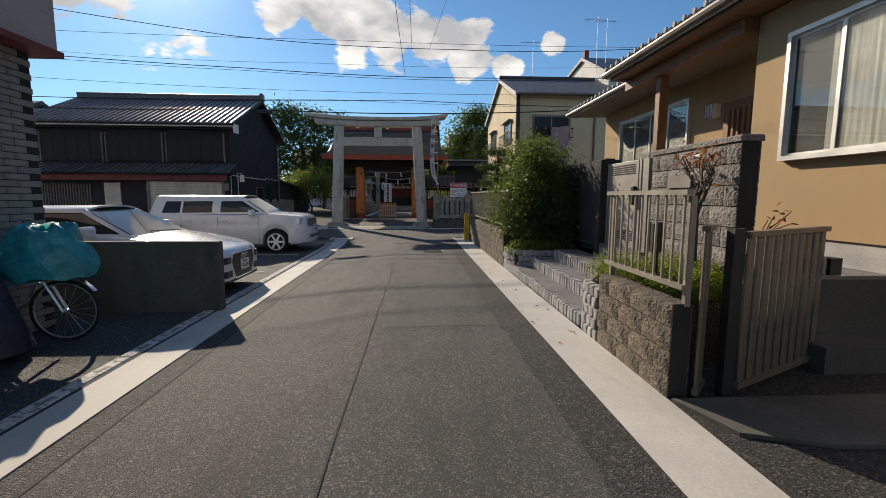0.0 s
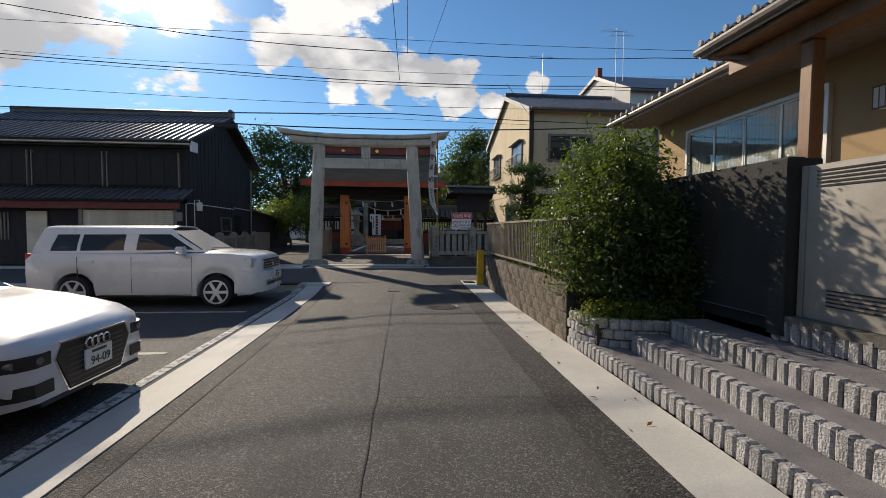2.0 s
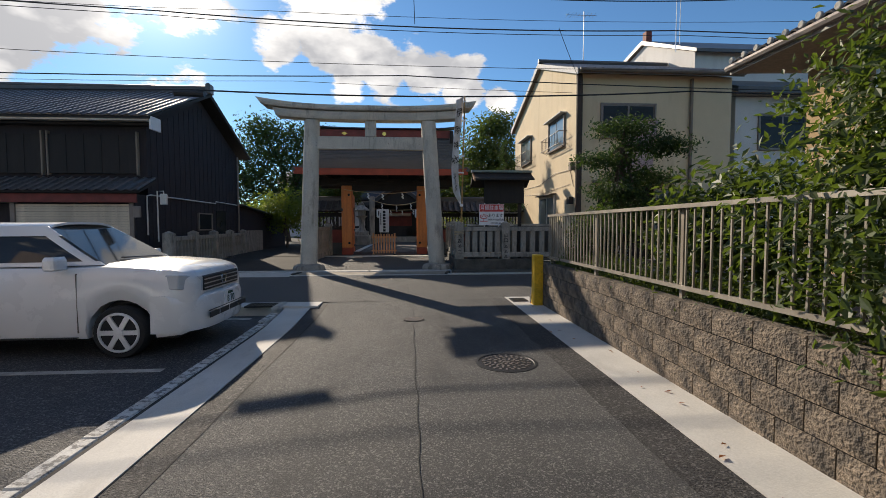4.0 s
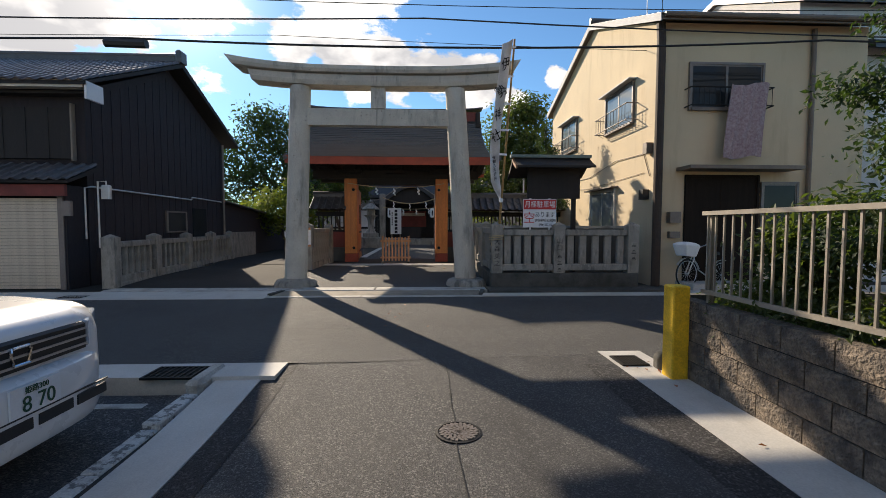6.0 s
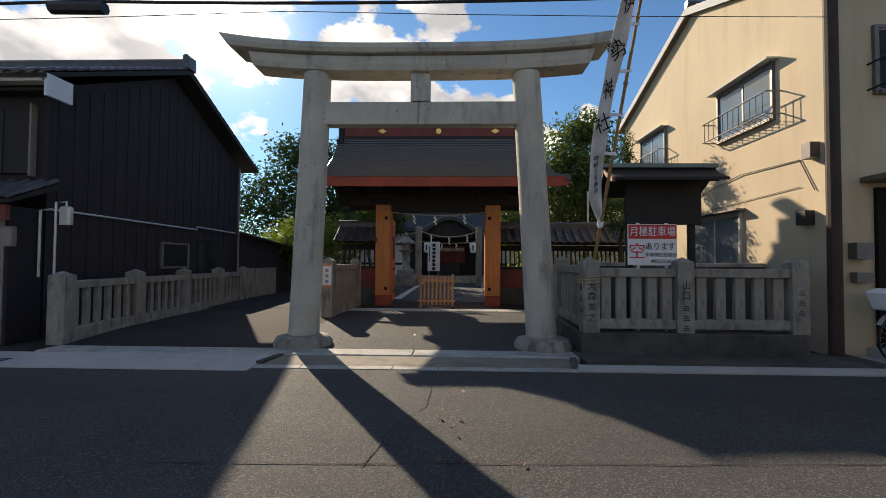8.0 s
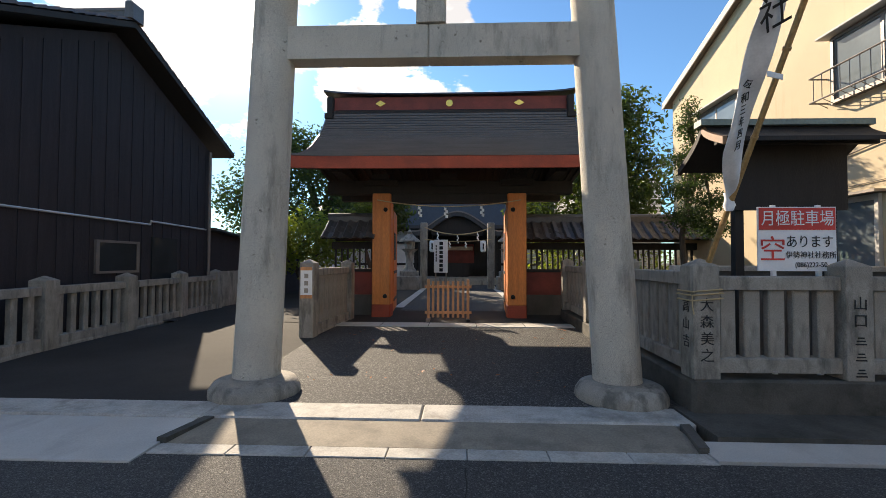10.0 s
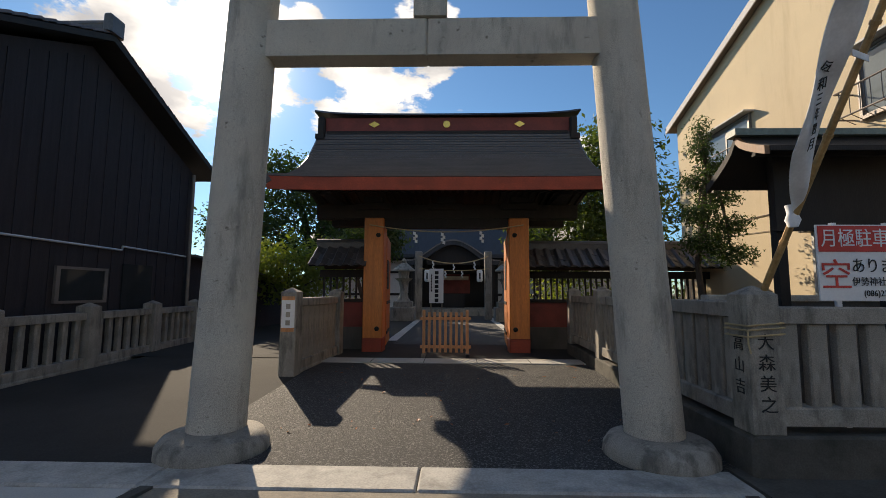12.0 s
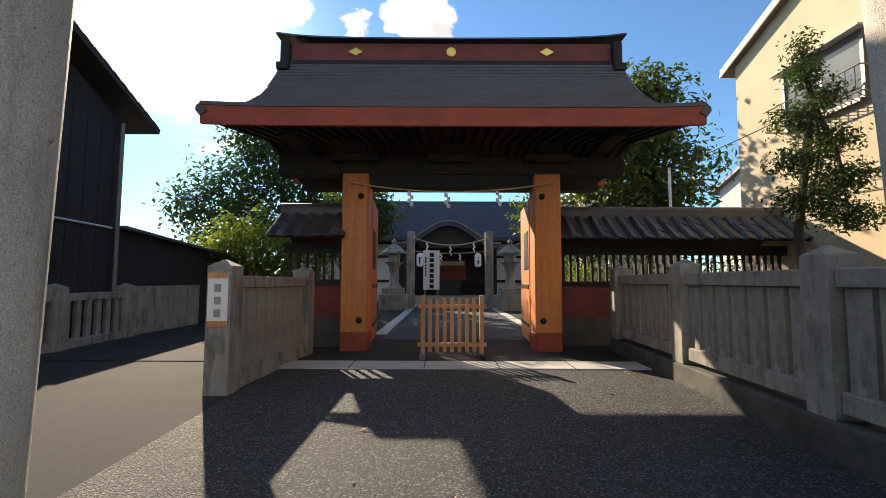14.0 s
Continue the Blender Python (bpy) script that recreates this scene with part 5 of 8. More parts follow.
# ---- shrine board, sign, banner behind the street fence ----
def notice_shelter():
    t = thing("notice_shelter", "dark roofed timber notice shelter behind the stone fence", "shelter", at=(2.55, 21.35, 0.1))
    for x in (2.03, 3.12):
        part("post", B((x - 0.05, x + 0.05, 21.375, 21.47, 0.1, 2.9)), M_DARKD, t)
    part("board", B((1.93, 3.24, 21.3, 21.37, 2.1, 2.93)), M_DARKD, t, "black stained board")
    for s, eave in ((-1, (20.84, 2.86)), (1, (21.84, 2.70))):
        bm = bmesh.new()
        ridge = (21.27, 3.10)
        top = [(ridge[0] + (eave[0] - ridge[0]) * k / 8, ridge[1] + (eave[1] - ridge[1]) * (k / 8) ** 0.7) for k in range(9)]
        prism(bm, top + [(y, z - 0.05) for y, z in top[::-1]], "x", 1.58, 3.46)
        part("roof", bm, M_DARKD, t, "swept shingle roof slope")
        bm = bmesh.new()
        prism(bm, [(y, z - 0.002) for y, z in top] + [(y, z - 0.085) for y, z in top[::-1]], "x", 1.53, 1.577)
        part("barge_board", bm, M_WOODB if s < 0 else M_DARKD, t, "split warm timber barge board" if s < 0 else "dark barge board")
    part("ridge", B((1.49, 3.48, 21.19, 21.35, 3.09, 3.16)), M_COPPERG, t, "green copper ridge")
    part("rafter_beam", B((1.62, 3.44, 21.1, 21.16, 2.84, 2.9)), M_DARKD, t)


notice_shelter()
bm = B((1.45, 4.62, 21.75, 21.87, 0.0, 1.36))
setting("wall_yard", bm, M_CONC, "dark stained block wall behind the stone fence", "wall")
bm = bmesh.new()
cbox(bm, 1.43, 4.63, 21.72, 21.90, 1.363, 1.43, 0.012)
setting("wall_yard_cap", bm, M_KERB, "pale coping of the yard wall", "wall")


def parking_sign():
    t = thing("parking_sign", "red and white parking rental sign on two posts", "sign", at=(2.01, 20.48, 0.1))
    for x in (1.80, 2.24):
        part("post", B((x - 0.02, x + 0.02, 20.465, 20.495, 0.1, 2.05)), M_WHITEP, t)
    part("panel", B((1.63, 2.39, 20.445, 20.46, 1.39, 2.03)), M_WHITEP, t, "white panel")
    part("red_band", B((1.64, 2.38, 20.438, 20.443, 1.80, 2.02)), M_SIGNR, t, "red heading band")
    R = (90, 0, 0)
    words("月極駐車場", 0.165, pose(2.01, 20.434, 1.905, *R), M_WHITEP, t, 0.86)
    words("空", 0.27, pose(1.77, 20.440, 1.59, *R), M_SIGNR, t)
    words("あります", 0.135, pose(2.13, 20.440, 1.675, *R), M_INK, t, 0.86)
    words("伊勢神社社務所", 0.078, pose(2.14, 20.440, 1.545, *R), M_INK, t, 0.9)
    words("(086)222-50", 0.07, pose(2.14, 20.440, 1.45, *R), M_INK, t, 0.9)


parking_sign()


def banner():
    t = thing("banner", "tall white cloth banner with black writing on a leaning bamboo pole", "banner", at=(1.05, 20.3, 1.42))
    base, top = Vector((1.06, 20.3, 1.46)), Vector((0.87, 17.9, 4.52))
    pole = part("pole", T([base.lerp(top, i / 8) for i in range(9)], 0.026, 8, 0.017), M_BAMBOO, t)
    for f in (0.12, 0.33, 0.5, 0.68, 0.86):
        p, d = base.lerp(top, f), (top - base).normalized() * 0.012
        part("node", T([p - d, p + d], 0.029, 8), M_BAMBOO, pole, "raised bamboo node")

    def edge(g):
        """Gap from the pole to the cloth, and the cloth's width; g runs from the top to the knot."""
        gap = 0.03 + 0.10 * max(0, math.sin(math.pi * min(1, g * 1.02) ** 1.6))
        return gap, 0.185 * (1 - 0.8 * max(0, (g - 0.86) / 0.14) ** 1.3)

    def spot(g, u):
        p = base.lerp(top, 1 - 0.79 * g)
        gap, width = edge(g)
        y = 0.035 * math.sin(u * 4 + g * 17) + 0.05 * math.sin(g * 6)
        return p + Vector((-(gap + u * width), y - 0.02, -0.10 * u))
    n = 72
    bm = bmesh.new()
    rows = [[spot(j / n, i / 10) for i in range(11)] for j in range(n + 1)]
    loft(bm, [r + [v + Vector((0.0, 0.006, 0.002)) for v in r[::-1]] for r in rows])
    part("cloth", bm, M_CLOTH, t, "twisted white banner cloth", smooth=True)
    for g in (0.04, 0.2, 0.36, 0.53, 0.70):
        p, c = base.lerp(top, 1 - 0.79 * g), spot(g, 0.05)
        bm = bmesh.new()
        loft(bm, [[q0 + Vector((0, dy, dz)) for dy, dz in ((-0.03, -0.02), (-0.03, 0.02), (-0.024, 0.02), (-0.024, -0.02))] for q0 in (p + Vector((0.03, 0, 0)), c)])
        part("tie", bm, M_CLOTH, t, "white cloth loop round the pole")

    def stand(g, u):
        a, b, c = spot(g, u), spot(g, u - 0.1), spot(g - 0.02, u)
        x = (b - a).normalized()
        z = x.cross(c - a).normalized()
        m = Matrix((x, z.cross(x), z)).transposed().to_4x4()
        return Matrix.Translation(a + z * 0.012) @ m
    for k, (ch, size) in enumerate((("伊", 0.24), ("勢", 0.24), ("神", 0.24), ("社", 0.26))):
        words(ch, size, stand(0.12 + 0.145 * k, 0.5), M_INK, t, 0.85)
    for k, ch in enumerate("令和三年四月"):
        words(ch, 0.085, stand(0.70 + 0.032 * k, 0.55), M_INK, t)
    bm = bmesh.new()
    p = base.lerp(top, 0.175)
    lathe(bm, [(0.03, p.z - 0.07), (0.05, p.z - 0.02), (0.034, p.z + 0.03), (0.045, p.z + 0.09)], p.x - 0.01, p.y, 10)
    part("knot", bm, M_CLOTH, t, "cloth knotted round the pole", smooth=True)


banner()


# ---- inner court: second torii, lanterns, hall ----
def inner_shrine():
    t = thing("inner_torii", "small grey stone gate posts hung with a rope", "torii", at=(-1.5, 38, 0.12))
    for x in (-3.15, 0.2):
        bm = bmesh.new()
        cbox(bm, x - 0.17, x + 0.17, 37.8, 38.15, 0.12, 3.4, 0.03)
        part("post", bm, M_STONE, t)
    rope_line((-3.1, 37.75, 3.15), (0.2, 37.75, 3.15), 0.35, (0.2, 0.5, 0.8), 0.03, 0.4)
    rope_line((-3.1, 37.7, 2.55), (0.2, 37.7, 2.55), 0.1, (0.15, 0.38, 0.62, 0.85), 0.02, 0.3)
    for x in (-3.78, 0.98):
        l = thing("stone_lantern", "grey stone lantern on a stepped base", "lantern", "court lanterns", at=(x, 37.2, 0.12))
        bm = bmesh.new()
        for w, a, b in ((1.1, 0.12, 0.75), (0.85, 0.75, 1.0)):
            cbox(bm, x - w / 2, x + w / 2, 37.2 - w / 2, 37.2 + w / 2, a, b, 0.03)
        part("base", bm, M_STONE, l)
        bm = bmesh.new()
        lathe(bm, [(0.34, 1.0), (0.2, 1.2), (0.17, 1.6), (0.24, 1.9), (0.42, 2.05)], x, 37.2, 12)
        part("shaft", bm, M_STONE, l, smooth=True)
        bm = bmesh.new()
        lathe(bm, [(0.24, 2.05), (0.26, 2.4)], x, 37.2, 6)
        part("fire_box", bm, M_STONE, l)
        bm = bmesh.new()
        lathe(bm, [(0.52, 2.4), (0.5, 2.47), (0.2, 2.72), (0.07, 2.78), (0.12, 2.88), (0.02, 3.02)], x, 37.2, 6)
        part("roof", bm, M_STONE, l)
    h = thing("worship_hall", "dark timber worship hall with curved gable porch", "shrine hall", at=(-1.5, 46, 0.12))
    for xa, xb in ((-9, -4.2), (1.2, 6.5)):
        part("wall", B((xa, xb, 44.5, 50, 0.1, 3.6)), M_WHITEW, h, "white plaster wall")
    # closed block, near black in place of the hall's shaded inside
    part("interior_shade_block", B((-4.2, 1.2, 45.5, 50, 0.1, 3.6)), M_DARKD, h, "solid block coloured dark for the open front's shade")
    part("timber_frame", B(*[(x - 0.1, x + 0.1, 44.35, 44.5, 0.1, 3.6) for x in (-9, -6.6, -4.2, 1.2, 3.8, 6.4)], *[(-9, 6.5, 44.38, 44.48, z, z + 0.15) for z in (1.2, 2.6, 3.4)]), M_DARKD, h)
    bm = bmesh.new()
    prism(bm, [(43.2, 3.7), (47.2, 6.4), (51.2, 3.7), (51.2, 3.5), (43.2, 3.5)], "x", -10.5, 8)
    part("main_roof", bm, M_TILEF, h, "dark grey main roof")
    bm = bmesh.new()
    top, bot = [], []
    for i in range(33):
        u = 2 * i / 32 - 1
        z = 3.25 + 1.15 * (0.5 + 0.5 * math.cos(math.pi * min(1, abs(u) * 1.12))) ** 0.8
        top.append((-1.5 + 2.7 * u, z))
        bot.append((-1.5 + 2.55 * u, z - 0.28))
    prism(bm, top + bot[::-1], "y", 41.6, 45)
    part("porch_roof", bm, M_TILEF, h, "undulating gable porch roof")
    bm = bmesh.new()
    prism(bm, [(x, z + 0.015) for x, z in top] + [(x, z - 0.06) for x, z in top[::-1]], "y", 41.55, 41.6)
    part("porch_edge", bm, M_GUTTER, h, "bright metal porch edge")
    bm = bmesh.new()
    prism(bm, bot[6:27] + [(0.0, 3.0), (-3.0, 3.0)], "y", 42.0, 42.15)
    part("porch_gable", bm, M_DARKD, h)
    for x in (-3.7, 0.7):
        part("porch_post", B((x - 0.12, x + 0.12, 41.9, 42.15, 0.1, 3.1)), M_DARKD, h)
    part("step", B((-4.2, 1.2, 41.2, 44.3, 0.1, 0.5)), M_STONE, h)
    part("offering_box", B((-2.2, -0.8, 43.3, 44, 0.5, 1.3)), M_DARKD, h)
    part("lattice_door", B((-2.6, -0.4, 45.42, 45.49, 1.2, 2.6)), M_REDB, h)
    part("lantern_board", B((-2.6, -0.5, 45.36, 45.41, 2.2, 2.45)), M_SHUT, h)
    for x in (-2.95, 0.0):
        l = thing("paper_lantern", "white paper lantern with black characters", "lantern", "court lanterns", at=(x, 41.5, 2.3))
        bm = bmesh.new()
        lathe(bm, [(0.1, 2.0), (0.17, 2.08), (0.17, 2.6), (0.1, 2.68)], x, 41.5, 14)
        part("shade", bm, M_PAPER, l, smooth=True)
        part("cord", T([(x, 41.5, 2.68), (x, 41.5, 3.2)], 0.01, 4), M_CABLE, l)
        part("writing", B((x - 0.04, x + 0.04, 41.31, 41.33, 2.15, 2.5)), M_INK, l)
    s = thing("standing_board", "white upright board with a column of black characters", "sign board", at=(-2.15, 36, 0.12))
    part("panel", B((-2.52, -1.9, 36.0, 36.05, 0.95, 2.45)), M_PAPER, s)
    part("leg", B((-2.48, -2.42, 36.05, 36.1, 0.12, 2.3), (-2.0, -1.94, 36.05, 36.1, 0.12, 2.3)), M_WOODG, s)
    part("writing", B(*[(-2.28, -2.12, 35.99, 35.997, 2.2 - k * 0.2, 2.35 - k * 0.2) for k in range(7)], *[(-2.45, -2.40, 35.99, 35.997, 2.1 - k * 0.13, 2.2 - k * 0.13) for k in range(6)]), M_INK, s)
    # tall office block beyond
    o = thing("office_block", "distant grey-blue office block with banded windows", "building", at=(9, 90, 0))
    part("wall", B((6.5, 13, 88, 98, 0, 13.6)), M_PLINTH, o)
    for k in range(12):
        part("window_band", B((6.6, 12.9, 87.96, 87.995, 1.2 + k * 1.05, 1.85 + k * 1.05)), M_GLASS, o)
    b = thing("low_building", "pale blue slatted building behind the court", "building", at=(8, 40, 0))
    part("wall", B((4.6, 9, 39, 44, 0, 5.8)), M_PLINTH, b)
    for k in range(18):
        part("louvre", B((4.6, 9, 38.94, 38.995, 2.5 + k * 0.18, 2.62 + k * 0.18)), M_ALUW, b)


inner_shrine()
# distant houses close the lanes
for k, (x0, x1, y0, y1, h) in enumerate(((-34, -20.5, 22, 30, 4.6), (-16, -11, 60, 70, 6.5), (10.2, 20, 21, 29, 5.8), (14, 30, 34, 44, 6.5), (-34, -21, -4, 8, 5.5), (21, 34, 21, 30, 6))):
    t = thing("distant_house", "pale rendered house with a dark tiled roof, partly hidden", "house", "houses around", at=((x0 + x1) / 2, (y0 + y1) / 2, 0))
    ym = (y0 + y1) / 2
    bm = bmesh.new()
    prism(bm, [(y0, -0.2), (y1, -0.2), (y1, h), (ym, h + 1.6), (y0, h)], "x", x0, x1)
    part("wall", bm, M_WHITEW, t)
    for sg in (-1, 1):
        bm = bmesh.new()
        prism(bm, [(ym, h + 1.85), (ym + sg * (y1 - y0 + 1) / 2, h - 0.02), (ym + sg * (y1 - y0 + 1) / 2, h - 0.2), (ym, h + 1.65)], "x", x0 - 0.3, x1 + 0.3)
        part("roof", bm, M_TILE, t)
    for j in range(3):
        xx = x0 + (x1 - x0) * (j + 0.5) / 3
        window(t, "y", y0, xx - 0.8, xx + 0.8, h - 1.9, h - 0.8, -1, M_GUTTER, M_GLASSD, 2)


def white_annex():
    t = thing("white_house", "white rendered house with a stepped roofline behind the tan one", "house", at=(12, 27, 0))
    bm = bmesh.new()
    prism(bm, [(22.5, 0), (31, 0), (31, 8.4), (26, 9.2), (22.5, 7.6)], "x", 9.75, 15)
    part("wall", bm, M_WHITEW, t)
    bm = bmesh.new()
    prism(bm, [(22.2, 7.62), (26, 9.4), (31.3, 8.55), (31.3, 8.4), (26, 9.22), (22.2, 7.5)], "x", 9.6, 15.2)
    part("roof", bm, M_TILE, t)
    part("chimney", B((9.7, 9.95, 25.8, 26.1, 9.25, 9.75)), M_REDB, t, "small red-brown roof block")


white_annex()


# ---- ochre house ----
def ochre_house():
    t = thing("ochre_house", "single-storey ochre rendered house with deep tiled eaves", "house", at=(7, 5, 0.62))
    # front block and recessed wing
    part("front_wall", B((4.92, 9.0, -8, 6.3, 0.92, 3.95)), M_OCHRE, t)
    part("foundation", B((4.95, 8.9, -8, 6.28, -0.1, 0.918)), M_PLINTH, t, "grey concrete foundation")
    part("wing_wall", B((6.02, 9.0, 6.305, 13.9, 0.6, 4.05)), M_OCHRE, t)
    # eave 1: long front eave with soffit, gutter and tiles
    for (xe, ze, ya, yb, name) in ((4.30, 4.02, -9.0, 10.0, "front_roof"), (4.95, 3.93, 10.02, 14.25, "wing_roof")):
        bm = bmesh.new()
        prism(bm, [(xe, ze), (xe, ze + 0.12), (9.2, ze + 0.12 + (9.2 - xe) * 0.42), (9.2, ze + (9.2 - xe) * 0.30), (xe + 1.8, ze + 0.05)], "y", ya, yb)
        part(name, bm, M_WOODG, t, "timber eave boards")
        part("gutter", T([(xe - 0.06, ya, ze + 0.06), (xe - 0.06, yb, ze + 0.06)], 0.06, 8), M_GUTTER, t, "brown eave gutter")
        part("fascia", B((xe - 0.012, xe - 0.002, ya, yb, ze - 0.02, ze + 0.15)), M_WHITEW, t, "pale fascia edge")
        nx = int((yb - ya) / 0.26)
        L = math.hypot(9.2 - xe, (9.2 - xe) * 0.42)
        ny = int(L / 0.25)
        tile_slope(t, (9.2, ya, ze + 0.15 + (9.2 - xe) * 0.42), (0, 1, 0), (-1, 0, -0.42), (yb - ya) / nx, L / ny, nx, ny, M_TILE, lambda i, j: j > ny - 4)
        # round tile ends along the eave
        bm = bmesh.new()
        loft(bm, [[(-d, r * math.cos(k * math.tau / 10), r * math.sin(k * math.tau / 10)) for k in range(10)] for d, r in ((0, 0.05), (0.03, 0.05), (0.035, 0.04))])
        me = finish(bm)
        me.materials.append(M_KERB)
        for i in range(nx):
            piece("tile_end", me, t, pose(xe - 0.03, ya + (i + 0.7) * (yb - ya) / nx, ze + 0.19))
    part("soffit_board", B((4.36, 4.9, -8.9, 9.9, 3.955, 4.0)), M_WOODB, t, "brown soffit boards")
    bm = bmesh.new()
    prism(bm, [(4.35, 4.1), (9.2, 6.2), (9.2, 4.0), (4.95, 4.0)], "y", 9.92, 9.98)
    part("gable_end", bm, M_WOODG, t)
    # upper roof seen over the eave
    bm = bmesh.new()
    prism(bm, [(6.2, 5.6), (6.2, 5.75), (9.2, 7.0), (9.2, 5.6)], "y", -9, 5.6)
    part("upper_roof", bm, M_TILE, t, "upper tiled roof")
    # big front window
    # no room is built; backing and lace carry its shade in their colour
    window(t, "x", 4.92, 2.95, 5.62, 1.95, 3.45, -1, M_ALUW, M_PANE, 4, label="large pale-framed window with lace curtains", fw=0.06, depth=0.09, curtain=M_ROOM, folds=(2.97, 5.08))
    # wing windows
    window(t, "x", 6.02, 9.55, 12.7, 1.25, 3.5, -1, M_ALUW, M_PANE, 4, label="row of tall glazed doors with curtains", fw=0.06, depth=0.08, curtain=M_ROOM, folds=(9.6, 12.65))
    # porch: post, beam, entrance, lamp
    bm = bmesh.new()
    cbox(bm, 4.78, 4.96, 8.58, 8.76, 0.62, 3.75, 0.015)
    part("porch_post", bm, M_WOODB, t, "warm brown porch post")
    part("porch_beam", B((4.7, 5.02, 6.31, 9.9, 3.75, 3.95)), M_WOODB, t)
    part("porch_ceiling", B((4.96, 6.01, 6.31, 9.9, 3.9, 3.945)), M_WOODG, t)
    d = part("entrance_frame", B((5.94, 6.018, 6.6, 8.35, 0.62, 3.2)), M_WOODB, t, "brown slatted entrance")
    for k in range(12):
        part("slat", B((5.905, 5.938, 6.68 + k * 0.135, 6.73 + k * 0.135, 0.8, 3.05)), M_WOODB, d)
    l = part("wall_lamp", B((5.84, 6.018, 8.55, 8.78, 2.98, 3.24)), M_PAPER, t, "boxy white porch lamp with dark ribs")
    part("rib", B(*[(5.832, 5.838, 8.55 + k * 0.076, 8.56 + k * 0.076, 2.98, 3.24) for k in range(4)], (5.83, 5.838, 8.54, 8.79, 3.24, 3.26), (5.83, 5.838, 8.54, 8.79, 2.96, 2.98)), M_WOODB, l)
    part("downpipe", T([(4.38, 9.8, 4.0), (4.9, 9.4, 3.8), (4.98, 8.9, 3.75), (4.98, 8.9, 0.62)], 0.04, 8), M_GUTTER, t)
    part("vent", B((5.96, 6.018, 13.1, 13.6, 1.4, 1.75)), M_WHITEP, t, "white wall vent")


ochre_house()


# ---- block walls: split-face blocks, course by course ----
def block_mesh(l, h, material, rough=0.014, depth=0.15):
    bm = bmesh.new()
    n, k = 5, 3
    V = [[bm.verts.new((-rough * (0.4 + random.random()) if 0 < i < n and 0 < j < k else 0.0, 0.005 + (l - 0.01) * i / n, 0.005 + (h - 0.01) * j / k)) for i in range(n + 1)] for j in range(k + 1)]
    for j in range(k):
        for i in range(n):
            bm.faces.new((V[j][i], V[j + 1][i], V[j + 1][i + 1], V[j][i + 1]))
    R = [V[0][i] for i in range(n + 1)] + [V[j][n] for j in range(1, k + 1)] + [V[k][i] for i in range(n - 1, -1, -1)] + [V[j][0] for j in range(k - 1, 0, -1)]
    W = [bm.verts.new((depth, v.co.y, v.co.z)) for v in R]
    for i in range(len(R)):
        j = (i + 1) % len(R)
        bm.faces.new((R[i], R[j], W[j], W[i]))
    bm.faces.new(W)
    me = finish(bm)
    me.materials.append(material)
    return me


def block_wall(name, x, ya, yb, z0, courses, h, material, label, cap=None, face=-1, thick=0.15):
    t = thing(name, label, "wall", at=(x, ya, z0))
    tagged(t, kind="structure")
    part("core", B((x + 0.012, x + thick - 0.012, ya + 0.004, yb - 0.004, z0 - 0.1, z0 + courses * h - 0.006)), M_JOINT, t, "recessed mortar")
    L = 0.4
    kinds = [block_mesh(L, h, material, depth=thick) for _ in range(4)]
    half = [block_mesh(L / 2, h, material, depth=thick) for _ in range(2)]
    for c in range(courses):
        y = ya
        if c % 2:
            piece("block", random.choice(half), t, pose(x, y, z0 + c * h))
            y += L / 2
        while y + L <= yb + 0.01:
            piece("block", random.choice(kinds), t, pose(x, y, z0 + c * h))
            y += L
        if yb - y > 0.1:
            piece("block", random.choice(half), t, pose(x, y, z0 + c * h) @ Matrix.Diagonal((1, (yb - y) / (L / 2), 1, 1)))
    if cap:
        bm = bmesh.new()
        cbox(bm, x - 0.02, x + thick + 0.02, ya - 0.02, yb + 0.02, z0 + courses * h, z0 + courses * h + cap, 0.015)
        part("cap", bm, material, t, "flat cap stones")
    return t


block_wall("wall_far", 1.80, 8.75, 14.6, -0.01, 4, 0.187, M_SPLIT, "tan split-face block wall, darkly weathered along the top")
block_wall("wall_near", 1.80, 2.86, 4.08, -0.01, 4, 0.173, M_SPLIT, "short tan split-face block wall under a rail")
block_wall("wall_pier", 3.10, 4.05, 5.62, 0.3, 8, 0.205, M_SPLITD, "dark split-face block wall with a mail slot", 0.06, thick=0.2)
part("mail_slot", B((3.07, 3.098, 4.75, 5.2, 1.52, 1.66)), M_GUTTER, thing("mail_slot_plate", "dark metal mail slot in the block wall", "mail slot", at=(3.1, 4.97, 1.5)))
bm = bmesh.new()
cbox(bm, 3.10, 3.26, 7.05, 9.2, 0.5, 2.03, 0.01)
setting("wall_garden", bm, M_BLACKW, "mossy concrete garden wall, coloured dark for the shrub's shade", "wall")
bm = bmesh.new()
cbox(bm, 2.98, 3.3, 6.93, 7.1, 0.5, 2.0, 0.01)
setting("wall_garden_end", bm, M_BLACKW, "dark gate post", "wall")
# earth behind the walls
bm = B((1.96, 3.09, 8.9, 14.55, -0.1, 0.60), (2.0, 3.05, 3.5, 4.3, -0.1, 0.52))
setting("planting_bed", bm, M_SOIL, "dark soil of the planting bed", "ground")
bm = B((3.25, 12, 9.25, 14.6, 0.0, 0.618))
setting("garden_ground", bm, M_SOIL, "garden soil", "ground")
bm = B((1.8, 30, 14.62, 14.75, -0.1, 0.75))
setting("wall_street", bm, M_CONC, "grey wall along the cross street", "wall")
bm = B((1.8, 4.94, -14, 2.84, -0.1, 0.004), (2.0, 4.94, 2.84, 3.58, -0.1, 0.003))
setting("driveway", bm, M_EDGE, "dark asphalt driveway beside the house", "ground")
